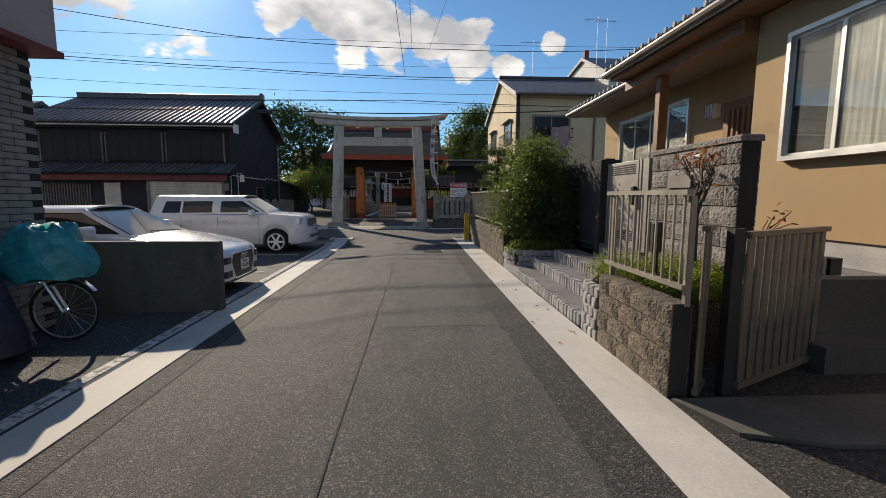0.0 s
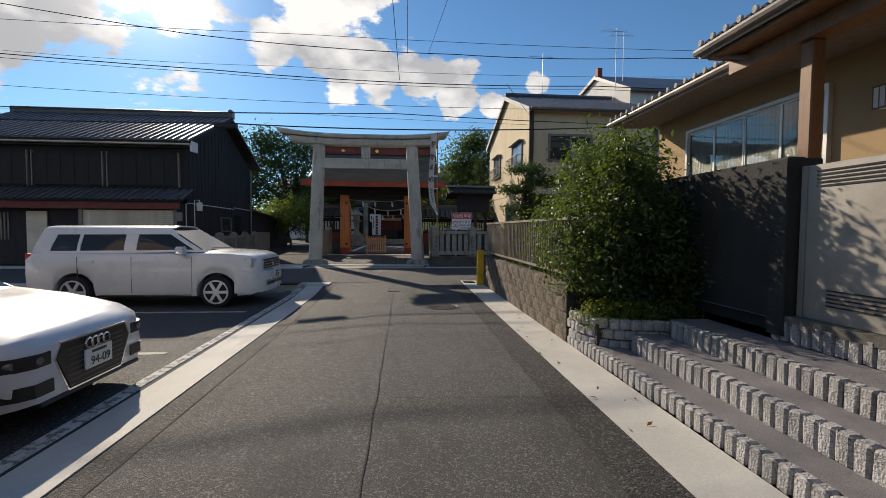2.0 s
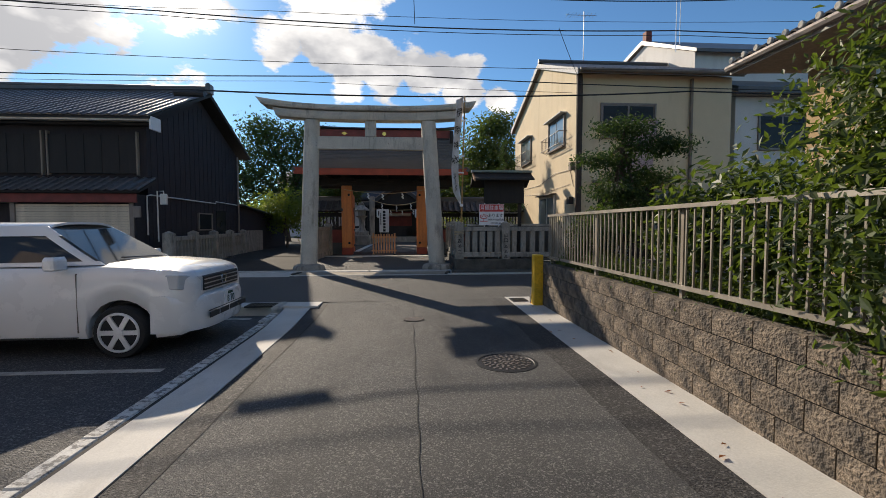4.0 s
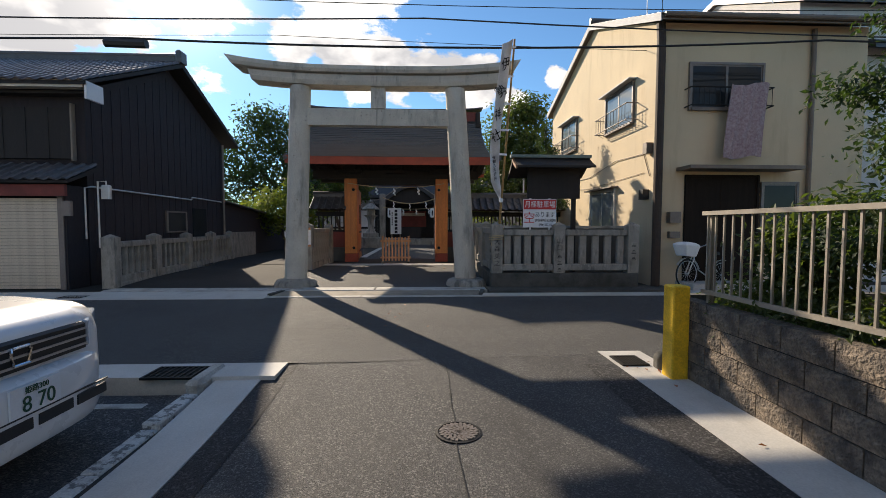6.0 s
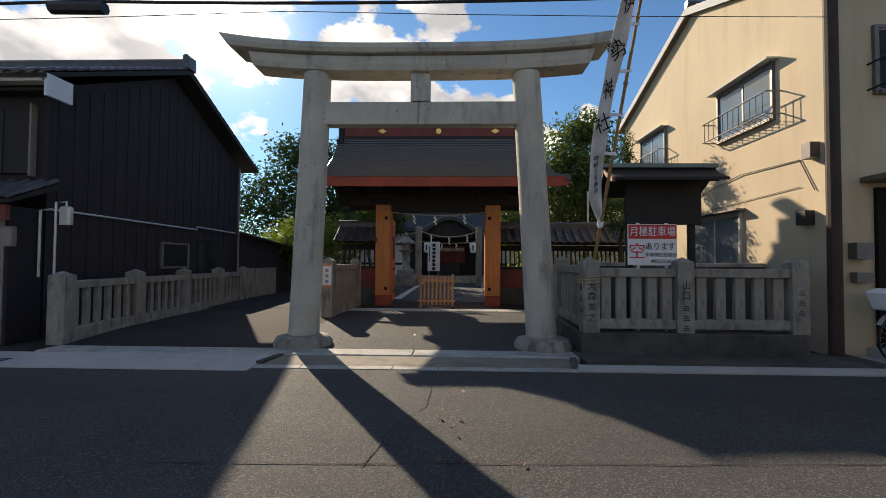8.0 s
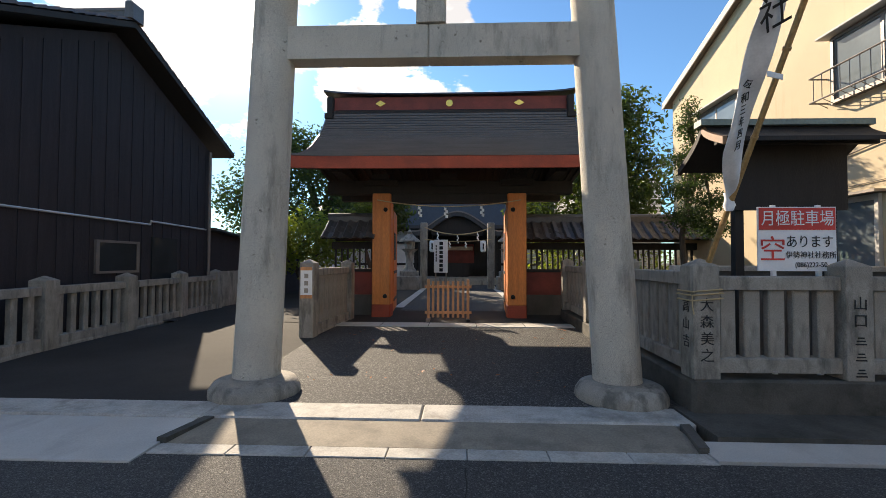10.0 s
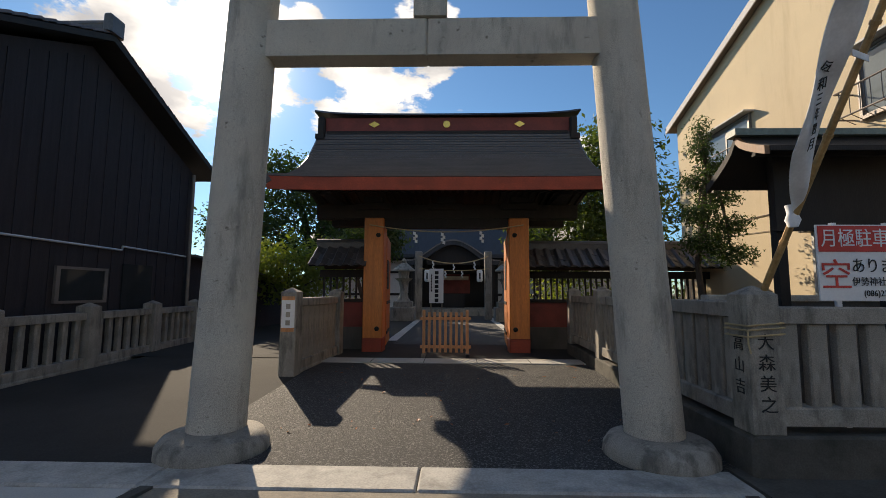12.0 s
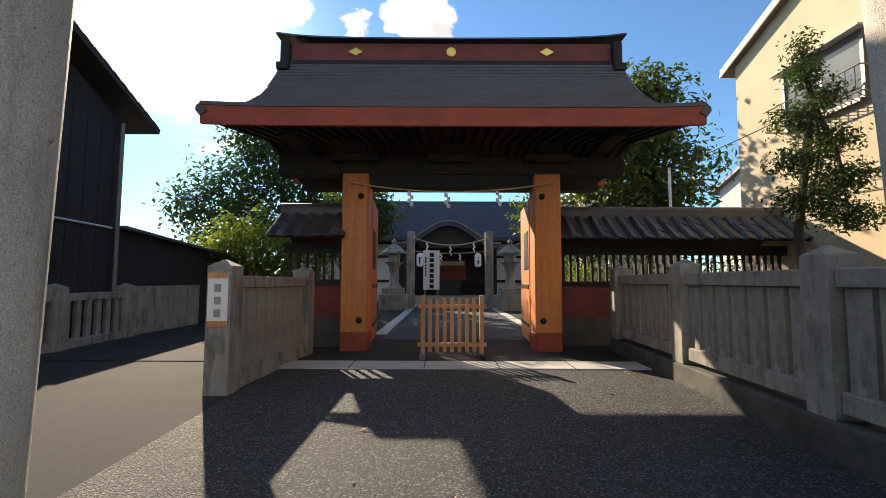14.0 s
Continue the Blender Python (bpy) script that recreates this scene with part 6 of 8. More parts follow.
bm = B((3.05, 4.94, 3.585, 3.75, -0.1, 0.70), (3.3, 4.94, 3.2, 3.58, -0.1, 0.22))
setting("wall_terrace", bm, M_CONC, "grey concrete edge and step of the terrace", "wall")
bm = bmesh.new()
prism(bm, [(1.8, 2.8), (1.95, 2.35), (2.4, 2.2), (5, 2.0), (5, 2.8)], "z", 0.0, 0.03)
setting("driveway_edge", bm, M_CONC, "worn concrete threshold of the driveway", "pavement")


def rail_fence(x, ya, yb, zb, z0, z1, label, step=0.105):
    t = thing("rail_fence", label, "railing", "aluminium railings", at=(x, ya, zb))
    part("top_rail", B((x - 0.025, x + 0.025, ya, yb, z1 - 0.035, z1)), M_ALU, t)
    part("bottom_rail", B((x - 0.018, x + 0.018, ya, yb, z0, z0 + 0.035)), M_ALU, t)
    n = max(1, round((yb - ya) / 1.9))
    for k in range(n + 1):
        y = ya + 0.04 + (yb - ya - 0.08) * k / n
        part("post", B((x - 0.02 + 0.045, x + 0.02 + 0.045, y - 0.02, y + 0.02, zb - 0.02, z1 - 0.04)), M_ALU, t)
    me = finish(B((-0.0075, 0.0075, -0.0075, 0.0075, z0 + 0.035, z1 - 0.035)))
    me.materials.append(M_ALU)
    n = int((yb - ya) / step)
    for k in range(n):
        piece("baluster", me, t, pose(x, ya + (k + 0.5) * (yb - ya) / n, 0))


rail_fence(1.86, 8.84, 14.3, 0.73, 0.82, 1.55, "bronze aluminium railing on the long block wall")
rail_fence(1.86, 2.84, 4.08, 0.68, 0.78, 1.46, "bronze aluminium railing on the short block wall")


# ---- steps of granite setts ----
def sett(l, h, d):
    bm = bmesh.new()
    cbox(bm, 0.0, d, 0.004, l - 0.004, 0.0, h, 0.014)
    for v in bm.verts:
        v.co += Vector((random.uniform(-0.006, 0.006), random.uniform(-0.003, 0.003), random.uniform(-0.005, 0.005)))
    me = finish(bm)
    me.materials.append(M_COBBLE)
    return me


def sett_row(parent, pts, z, h, l=0.098, d=0.09, shift=0.0):
    """Setts stood along a line of points, outer face on the line."""
    kinds = [sett(l, h, d) for _ in range(4)]
    P = [Vector((x, y, 0)) for x, y in pts]
    run = [0.0]
    for p, r in zip(P, P[1:]):
        run.append(run[-1] + (r - p).length)

    def on(s):
        i = max(i for i in range(len(P) - 1) if run[i] <= s + 1e-6)
        return P[i].lerp(P[i + 1], min(1.0, (s - run[i]) / (run[i + 1] - run[i])))
    n = max(1, round(run[-1] / l))
    step = run[-1] / n
    for k in range(n if not shift else n - 1):
        p, r = on((k + shift) * step), on(min(run[-1], (k + shift + 1) * step))
        a = math.degrees(math.atan2(r.y - p.y, r.x - p.x)) - 90
        piece("sett", random.choice(kinds), parent, pose(p.x, p.y, z + random.uniform(-0.004, 0.003), 0, 0, a + random.uniform(-1.2, 1.2)))


def entry_steps():
    t = thing("entry_steps", "broad gravel-faced steps edged with rough granite setts", "steps", at=(2.4, 6.4, 0))
    R = [((1.82, 4.6), (1.82, 8.35), 0.0, 0.14), ((2.16, 5.0), (2.16, 7.85), 0.13, 0.17), ((2.52, 5.2), (2.52, 7.75), 0.29, 0.17), ((3.0, 5.62), (3.0, 7.08), 0.46, 0.18)]
    for (a, b, z, h) in R:
        sett_row(t, [a, b], z, h)
    for x0, x1, ya, yb, z in ((1.90, 2.17, 4.5, 8.4, 0.128), (2.25, 2.53, 4.6, 7.95, 0.288), (2.61, 3.02, 4.6, 7.9, 0.45), (3.08, 3.4, 5.6, 7.1, 0.632)):
        part("tread", B((x0, x1, ya, yb, -0.05, z)), M_TREAD, t, "washed gravel tread")
    p = thing("sett_planter", "curved planter wall of rough granite setts", "planter", "sett planters", at=(2.2, 8.3, 0))
    curve = [(1.80, 8.72), (1.80, 8.35), (1.90, 8.12), (2.15, 7.98), (2.55, 7.90), (3.08, 7.86)]
    for c in range(4):
        sett_row(p, curve[::-1], c * 0.108, 0.096, 0.118, 0.1, 0.5 * (c % 2))
    part("soil", B((1.9, 3.08, 8.1, 8.74, -0.1, 0.36)), M_SOIL, p)
    p = thing("sett_planter", "low planter corner of rough granite setts beside the steps", "planter", "sett planters", at=(1.9, 4.5, 0))
    line = [(1.80, 4.09), (1.80, 4.5), (2.05, 4.92), (2.45, 5.12), (3.05, 5.3)]
    for c in range(5):
        sett_row(p, line, c * 0.108, 0.096, 0.118, 0.1, 0.5 * (c % 2))
    part("soil", B((1.92, 3.05, 4.05, 4.55, -0.1, 0.46), (2.2, 3.05, 4.55, 5.0, -0.1, 0.46)), M_SOIL, p)


entry_steps()


def panel_gate():
    t = thing("panel_gate", "closed champagne metal panel gate with slotted vents", "gate", at=(3.1, 6.3, 0.64))
    for ya, yb in ((5.93, 6.9), (5.66, 5.9)):
        bm = bmesh.new()
        cbox(bm, 3.09, 3.14, ya, yb, 0.68, 1.92, 0.01)
        p = part("leaf", bm, M_GATE, t)
        part("stile", B((3.078, 3.09, ya, ya + 0.05, 0.68, 1.92), (3.078, 3.09, yb - 0.05, yb, 0.68, 1.92)), M_GATE, p)
        for z in (1.74, 0.8):
            for k in range(5):
                if yb - ya > 0.5:
                    part("slot", B((3.082, 3.089, ya + 0.1, yb - 0.25 + (0.12 if z > 1 else 0), z + k * 0.03, z + k * 0.03 + 0.012)), M_JOINT, p)
    bm = bmesh.new()
    cbox(bm, 3.02, 3.078, 5.94, 6.02, 1.3, 1.56, 0.01)
    part("handle", bm, M_BLACKP, t, "black gate handle")
    part("threshold", B((3.0, 3.2, 5.64, 6.95, 0.6, 0.675)), M_CONC, t)


panel_gate()


def folding_gate():
    t = thing("folding_gate", "bronze aluminium folding driveway gate, pushed open", "gate", at=(2.6, 3.1, 0))
    for (xa, ya), (xb, yb), z0, z1 in (((1.98, 2.83), (2.16, 3.02), 0.03, 1.22), ((2.30, 2.86), (3.42, 3.42), 0.06, 1.18)):
        L = math.hypot(xb - xa, yb - ya)
        m = pose(xa, ya, 0, 0, 0, math.degrees(math.atan2(yb - ya, xb - xa)))
        bm = bmesh.new()
        box(bm, 0, L, -0.025, 0.025, z1 - 0.04, z1, m)
        p = part("top_rail", bm, M_ALUD, t)
        bm = bmesh.new()
        box(bm, 0, L, -0.02, 0.02, z0, z0 + 0.05, m)
        part("bottom_rail", bm, M_ALUD, t)
        n = max(4, int(L / 0.06))
        bm = bmesh.new()
        cbox(bm, 0.004, L / n - 0.012, -0.014, 0.014, z0 + 0.05, z1 - 0.04, 0.008)
        me = finish(bm)
        me.materials.append(M_ALUD)
        for k in range(n):
            piece("slat", me, p, m @ pose(k * L / n, 0.012 * (k % 2), 0))
    part("post", B((2.19, 2.27, 2.84, 2.92, 0, 1.2)), M_BLACKP, t, "dark gate post")
    part("latch", B((3.42, 3.52, 3.36, 3.48, 0.78, 0.92)), M_BLACKP, t, "black latch box")


folding_gate()
bm = bmesh.new()
cbox(bm, 2.02, 2.12, 3.55, 3.65, 0.5, 0.62, 0.01)
box(bm, 2.05, 2.09, 3.58, 3.62, 0.62, 1.15)
cbox(bm, 2.02, 2.12, 3.55, 3.65, 0.95, 1.2, 0.01)
solo("garden_lamp", bm, M_BLACKP, "small dark garden lamp behind the railing", "lamp")


# ---- brick-tiled building and low wall beside the parking lot ----
def brick_building():
    t = thing("brick_building", "grey brick-tiled building with an overhanging pinkish upper floor", "building", at=(-7, 1, 0))
    part("lower_wall", B((-11, -4.18, -6, 5.3, -0.15, 3.0)), M_JOINT, t, "dark mortar")
    part("upper_wall", B((-11, -3.98, -6, 5.45, 3.0, 6.6)), M_PINKW, t, "pinkish rendered upper storey")
    part("eave_band", B((-11, -3.94, -6, 5.49, 2.93, 2.998)), M_REDB, t, "dark red band")
    bm = bmesh.new()
    cbox(bm, 0, 0.035, 0.003, 0.297, 0.003, 0.067, 0.006)
    me = finish(bm)
    me.materials.append(M_BRICKT)
    rows = 42
    for r in range(rows):
        z = -0.1 + r * 0.072
        y = 5.3 - 0.3 - (0.15 if r % 2 else 0)
        k = 0
        while y > 3.1 and k < 7:
            piece("brick", me, t, pose(-4.195, y, z))
            y -= 0.3
            k += 1
    verts, faces = [], []
    src, poly = [v.co.copy() for v in me.vertices], [tuple(p.vertices) for p in me.polygons]
    for r in range(rows):
        for k in range(30):
            m = pose(-4.195, 5.3 - 0.3 - (0.15 if r % 2 else 0) - (k + 7) * 0.3, -0.1 + r * 0.072)
            n = len(verts)
            verts += [m @ v for v in src]
            faces += [tuple(n + a for a in f) for f in poly]
    mm = bpy.data.meshes.new("bricks")
    mm.from_pydata(verts, [], faces)
    mm.materials.append(M_BRICKT)
    part("brick_field", None, M_BRICKT, t, mesh=mm)["kind"] = "stuff"


brick_building()
bm = bmesh.new()
cbox(bm, -5.6, -2.55, 5.93, 6.08, -0.2, 0.80, 0.012)
setting("wall_parking", bm, M_CONC, "low dark stained concrete wall at the parking lot", "wall")


def torus(bm, c, axis, R, r, seg=24, tseg=6):
    rings = []
    a, b = (Vector((1, 0, 0)), Vector((0, 0, 1))) if axis == "y" else (Vector((0, 1, 0)), Vector((0, 0, 1)))
    n = a.cross(b)
    for i in range(seg):
        th = i * math.tau / seg
        d = a * math.cos(th) + b * math.sin(th)
        rings.append([Vector(c) + d * (R + r * math.cos(k * math.tau / tseg)) + n * r * math.sin(k * math.tau / tseg) for k in range(tseg)])
    rings.append(rings[0])
    loft(bm, rings, caps=False)
    bmesh.ops.remove_doubles(bm, verts=bm.verts[:], dist=1e-5)


def cycle_wheel(parent, x, y, z, R, tyre=0.018, lab=""):
    bm = bmesh.new()
    torus(bm, (x, y, z), "y", R - tyre, tyre)
    w = part("wheel", bm, M_RUBBER, parent, lab, smooth=True)
    bm = bmesh.new()
    torus(bm, (x, y, z), "y", R - tyre * 2.2, 0.009)
    part("rim", bm, M_SILVER, w, smooth=True)
    bm = bmesh.new()
    for k in range(18):
        th = k * math.tau / 18
        tube(bm, [(x, y + (0.02 if k % 2 else -0.02), z), (x + (R - 0.04) * math.cos(th), y, z + (R - 0.04) * math.sin(th))], 0.0022, 3)
    tube(bm, [(x, y - 0.04, z), (x, y + 0.04, z)], 0.02, 8)
    part("spoke", bm, M_SILVER, w)


def bicycle(x, y, z, flip, label, basket):
    t = thing("bicycle", label, "bicycle", "parked bicycles", at=(0, 0, 0))
    cycle_wheel(t, 0, 0, 0.33, 0.33)
    cycle_wheel(t, 1.08, 0, 0.33, 0.33)
    bm = bmesh.new()
    for P in ([(0, 0.04, 0.33), (0.13, 0.04, 0.66), (0.2, 0, 0.86)], [(0, -0.04, 0.33), (0.13, -0.04, 0.66), (0.2, 0, 0.86)], [(0.16, 0, 0.72), (0.3, 0, 0.45), (0.62, 0, 0.30)], [(0.62, 0, 0.3), (0.76, 0, 0.78)], [(0.62, 0.03, 0.3), (1.08, 0.05, 0.33)], [(0.73, 0.02, 0.66), (1.08, 0.05, 0.33)]):
        tube(bm, P, 0.015, 6)
    part("frame", bm, M_SILVER, t)
    part("handlebar", T([(0.42, 0.28, 0.96), (0.25, 0.22, 1.0), (0.2, 0, 0.9), (0.25, -0.22, 1.0), (0.42, -0.28, 0.96)], 0.012, 6), M_SILVER, t)
    bm = bmesh.new()
    cbox(bm, 0.66, 0.9, -0.09, 0.09, 0.80, 0.87, 0.03)
    part("saddle", bm, M_BLACKP, t)
    for xx in (0.0, 1.08):
        bm = bmesh.new()
        rings = [[(xx + 0.355 * math.cos(a), s, 0.33 + 0.355 * math.sin(a)) for s in (-0.03, 0.03)] + [(xx + 0.362 * math.cos(a), s, 0.33 + 0.362 * math.sin(a)) for s in (0.03, -0.03)] for a in [radians(20 + 10 * k) for k in range(14)]]
        loft(bm, rings)
        part("mudguard", bm, M_SILVER, t)
    if basket:
        bm = bmesh.new()
        loft(bm, [[(-0.22, -0.14, 0.72), (0.1, -0.14, 0.72), (0.1, 0.14, 0.72), (-0.22, 0.14, 0.72)], [(-0.30, -0.2, 0.98), (0.13, -0.2, 0.98), (0.13, 0.2, 0.98), (-0.30, 0.2, 0.98)], [(-0.2, -0.12, 1.04), (0.06, -0.12, 1.03), (0.06, 0.12, 1.03), (-0.2, 0.12, 1.04)]])
        part("basket", bm, M_PAPER, t, "front basket under a white cover", bevel=0.02)
    part("kickstand", T([(1.08, -0.06, 0.33), (1.2, -0.12, 0.02)], 0.01, 5), M_SILVER, t)
    part("crank", T([(0.62, -0.08, 0.3), (0.74, -0.1, 0.2)], 0.012, 5), M_BLACKP, t)
    t.matrix_basis = pose(x, y, z, 0, 4, flip)
    return t


bicycle(5.22, 20.02, 0.03, 18, "silver city bicycle with a white-covered basket, parked", True)
bicycle(-3.60, 4.75, -0.13, 187, "dark old bicycle leaning by the low wall", False)


def cover():
    t = thing("cover", "crumpled turquoise plastic sheet thrown over a bicycle", "cover", at=(-3.6, 4.6, 0.4))
    bm = bmesh.new()
    rows = []
    n, m = 26, 18
    for j in range(m + 1):
        f = j / m
        r = []
        for i in range(n):
            a = i * math.tau / n
            rad = (0.35 + 0.65 * math.sin(min(1, f * 1.25) * math.pi / 2)) * (1.0 + 0.22 * noise.noise((math.cos(a) * 2.2, math.sin(a) * 2.2, f * 3)))
            z = 1.08 - 0.70 * max(0, f - 0.25) ** 1.1 + 0.09 * noise.noise((math.cos(a) * 3, math.sin(a) * 3, f * 4 + 5)) + 0.02 * math.sin(a * 7) * f
            r.append((-3.70 + 0.40 * rad * math.cos(a), 4.68 + 0.26 * rad * math.sin(a), z))
        rows.append(r)
    loft(bm, rows, caps=True)
    part("sheet", bm, M_TURQ, t, smooth=True)
    t2 = thing("cover", "dark navy sheet over a parked scooter", "cover", at=(-4.2, 4.3, 0.3))
    bm = bmesh.new()
    rows = []
    for j in range(m + 1):
        f = j / m
        rows.append([(-4.35 + (0.3 + 0.5 * f) * (1 + 0.1 * noise.noise((math.cos(i * math.tau / n) * 2, math.sin(i * math.tau / n) * 2, f * 3 + 9))) * math.cos(i * math.tau / n), 4.15 + (0.2 + 0.3 * f) * math.sin(i * math.tau / n), 1.16 - 1.2 * f ** 1.4) for i in range(n)])
    loft(bm, rows)
    part("sheet", bm, M_NAVY, t2, smooth=True)


cover()


# ---- cars ----
M_PLATEG = mat("plate_green", (0.01, 0.07, 0.035), 0.5, bump=0)
M_LAMP = glass_mat("headlight_lens", (0.5, 0.52, 0.54), 0.08)

def car(label, spec, paint, plate, lamp_mat):
    L, W, H = spec["L"], spec["W"] / 2, spec["H"]
    t = thing("car", label, "car", "parked cars")

    def at(u, table):
        return float(np.interp(u, [a for a, b in table], [b for a, b in table]))
    us = sorted(set([0, 0.03, 0.08, 0.15, 0.25] + [round(k * 0.1, 3) for k in range(3, int(L * 10))] + [round(w + s * d, 3) for w in spec["wheels"] for s in (-1, 1) for d in (0.385, 0.37, 0.34)] + [L - 0.12, L - 0.05, L]))
    wr, ar = spec["wr"], spec["wr"] + 0.065
    rings = []
    for u in us:
        w = W * at(u, spec["plan"])
        zt = at(u, spec["top"])
        zb = at(u, spec["low"])
        for uw in spec["wheels"]:
            if abs(u - uw) < ar:
                zb = max(zb, wr + math.sqrt(ar * ar - (u - uw) ** 2))
        za = min(zb + 0.10, zt - 0.12)
        zm = max(za + 0.04, 0.60 * zt + 0.05)
        half = [(0.0, zb), (w * 0.94, zb), (w * 0.985, za), (w, zm), (w * 0.985, zt - 0.10), (w * 0.93, zt - 0.02), (w * 0.7, zt + 0.012), (0.0, zt + 0.022)]
        rings.append([(-u, y, z) for y, z in half] + [(-u, -y, z) for y, z in half[-2:0:-1]])
    bm = bmesh.new()
    loft(bm, rings)
    body = part("body", bm, paint, t, smooth=True)
    # glasshouse, with roof and pillars over it
    G = spec["cabin"]          # u at belt front, u at roof front, u at roof rear, u at belt rear
    zb = at((G[0] + G[3]) / 2, spec["top"])
    bw, rw = W * 0.90, W * 0.70

    def cab(grow):
        R = []
        for f in (0.0, 0.35, 0.7, 0.92, 1.0):
            e = f ** 1.15
            ua, ub = G[0] + (G[1] - G[0]) * f, G[3] + (G[2] - G[3]) * e
            za = at(G[0], spec["top"]) * (1 - f) + (H - 0.05) * f
            zc = at(G[3], spec["top"]) * (1 - f) + (H - 0.06) * f
            w = bw + (rw - bw) * f ** 1.3 + grow
            row = []
            for k in range(9):
                u = ua + (ub - ua) * k / 8
                row.append((-u, w * (1 - 0.10 * (abs(k - 4) / 4) ** 3), za + (zc - za) * k / 8))
            R.append(row)
        return R
    R = cab(0.0)
    bm = bmesh.new()
    loft(bm, [r + [(x, -y, z) for x, y, z in r[::-1]] for r in R])
    part("glass", bm, M_CGLASS, t, "tinted windows", smooth=True)
    top = R[-1]
    bm = bmesh.new()
    rows = []
    for f in (1.03, 0.9, 0.5, 0.0, -0.5, -0.9, -1.03):
        rows.append([(x + (0.03 if k == 0 else -0.03 if k == 8 else 0), y * f, z + 0.05 * (1 - abs(f) ** 4) + (0.0 if abs(f) < 1 else -0.03)) for k, (x, y, z) in enumerate(top)])
    rows2 = [[(x, y, z - 0.03) for x, y, z in r] for r in rows]
    loft(bm, [r + r2[::-1] for r, r2 in zip(rows, rows2)])
    part("roof", bm, paint, t, smooth=True)
    Rg = cab(0.008)
    Q = [0.0, 0.35, 0.7, 0.92, 1.0]

    def side_pt(i, u, side):
        row = Rg[i]
        u0, u1 = -row[0][0], -row[8][0]
        k = min(7.999, max(0.0, 8 * (u - u0) / (u1 - u0)))
        j = int(k)
        p = Vector(row[j]).lerp(Vector(row[j + 1]), k - j)
        return Vector((p.x, p.y * side, p.z))
    for side in (1, -1):
        nn = Vector((0, side * 0.006, 0))
        for (ub, ut, wid) in spec["pillars"]:
            bm = bmesh.new()
            rows = []
            for i, f in enumerate(Q):
                u = ub + (ut - ub) * f
                a, b = side_pt(i, u - wid, side), side_pt(i, u + wid, side)
                rows.append([a + nn, b + nn, b - nn * 3, a - nn * 3])
            loft(bm, rows)
            part("window_pillar", bm, paint, t)
        for i0, i1, fa, fb, name in ((0, 1, 0.0, 0.28, "belt_moulding"), (3, 4, spec.get("rail", -0.6), 1.0, "roof_rail")):
            bm = bmesh.new()
            rows = []
            for k in range(25):
                ring = []
                for f in (fa, fb):
                    ra, rb = Rg[i0], Rg[i1]
                    kk = min(7.999, 8 * k / 24)
                    j = int(kk)
                    p = Vector(ra[j]).lerp(Vector(ra[j + 1]), kk - j).lerp(Vector(rb[j]).lerp(Vector(rb[j + 1]), kk - j), f)
                    ring.append(Vector((p.x, p.y * side, p.z)))
                rows.append([ring[0] + nn, ring[1] + nn, ring[1] - nn * 3, ring[0] - nn * 3])
            loft(bm, rows)
            part(name, bm, paint, t)
    # wheels
    for uw in spec["wheels"]:
        for side in (1, -1):
            y = side * (W - 0.10)
            bm = bmesh.new()
            rr = [(wr - 0.07, -0.1), (wr - 0.02, -0.1), (wr, -0.07), (wr, 0.07), (wr - 0.02, 0.1), (wr - 0.07, 0.1)]
            loft(bm, [[(-uw + r * math.cos(k * math.tau / 28), y + d, wr + r * math.sin(k * math.tau / 28)) for k in range(28)] for r, d in rr])
            wh = part("wheel", bm, M_RUBBER, t, smooth=True)
            bm = bmesh.new()
            ro = wr - 0.085
            yo = y + side * 0.106
            torus(bm, (-uw, yo, wr), "y", ro, 0.016, 28, 6)
            for k in range(spec["spokes"]):
                a = k * math.tau / spec["spokes"]
                m = Matrix.Translation((-uw, yo, wr)) @ Matrix.Rotation(-a, 4, "Y")
                box(bm, 0.02, ro, -0.012, 0.012, -0.026, 0.026, m)
            loft(bm, [[(-uw + 0.05 * math.cos(k * math.tau / 14), yo + d, wr + 0.05 * math.sin(k * math.tau / 14)) for k in range(14)] for d in (-0.02, 0.025)])
            part("rim", bm, M_RIM, wh, "silver spoked rim", smooth=True)
    part("underbody", B((-L + 0.25, -0.25, -W + 0.22, W - 0.22, 0.18, 0.62)), M_BLACKP, t, "dark underbody")
    # front: lamps, grille, bumper intake, plate
    for side in (1, -1):
        bm = bmesh.new()
        x0, z0, z1, ya, yb = spec["lamp"]
        P = [(0.0, ya, z0), (0.0, ya, z1), (-0.15, yb, z1 + 0.04), (-0.16, yb, z0 + 0.05)]
        u1 = spec["lamp_in"]
        loft(bm, [[(x0 + x, side * y, z) for x, y, z in P], [(x0 + x - u1, side * y * 0.98, z) for x, y, z in P]])
        part("headlight", bm, lamp_mat, t, "clear headlight", smooth=False, bevel=0.01)
        bm = bmesh.new()
        xm, zm = spec["mirror"]
        cbox(bm, -xm - 0.09, -xm + 0.06, min(side * (W - 0.02), side * (W + 0.19)), max(side * (W - 0.02), side * (W + 0.19)), zm, zm + 0.15, 0.03)
        part("mirror", bm, paint, t, bevel=0.015)
        for u in spec["handles"]:
            ww = W * 1.0
            part("door_handle", B((-u - 0.09, -u + 0.09, min(side * ww, side * (ww + 0.025)), max(side * ww, side * (ww + 0.025)), spec["hz"], spec["hz"] + 0.035)), paint, t)
        for u in spec["seams"]:
            zz = at(u, spec["top"]) - 0.08
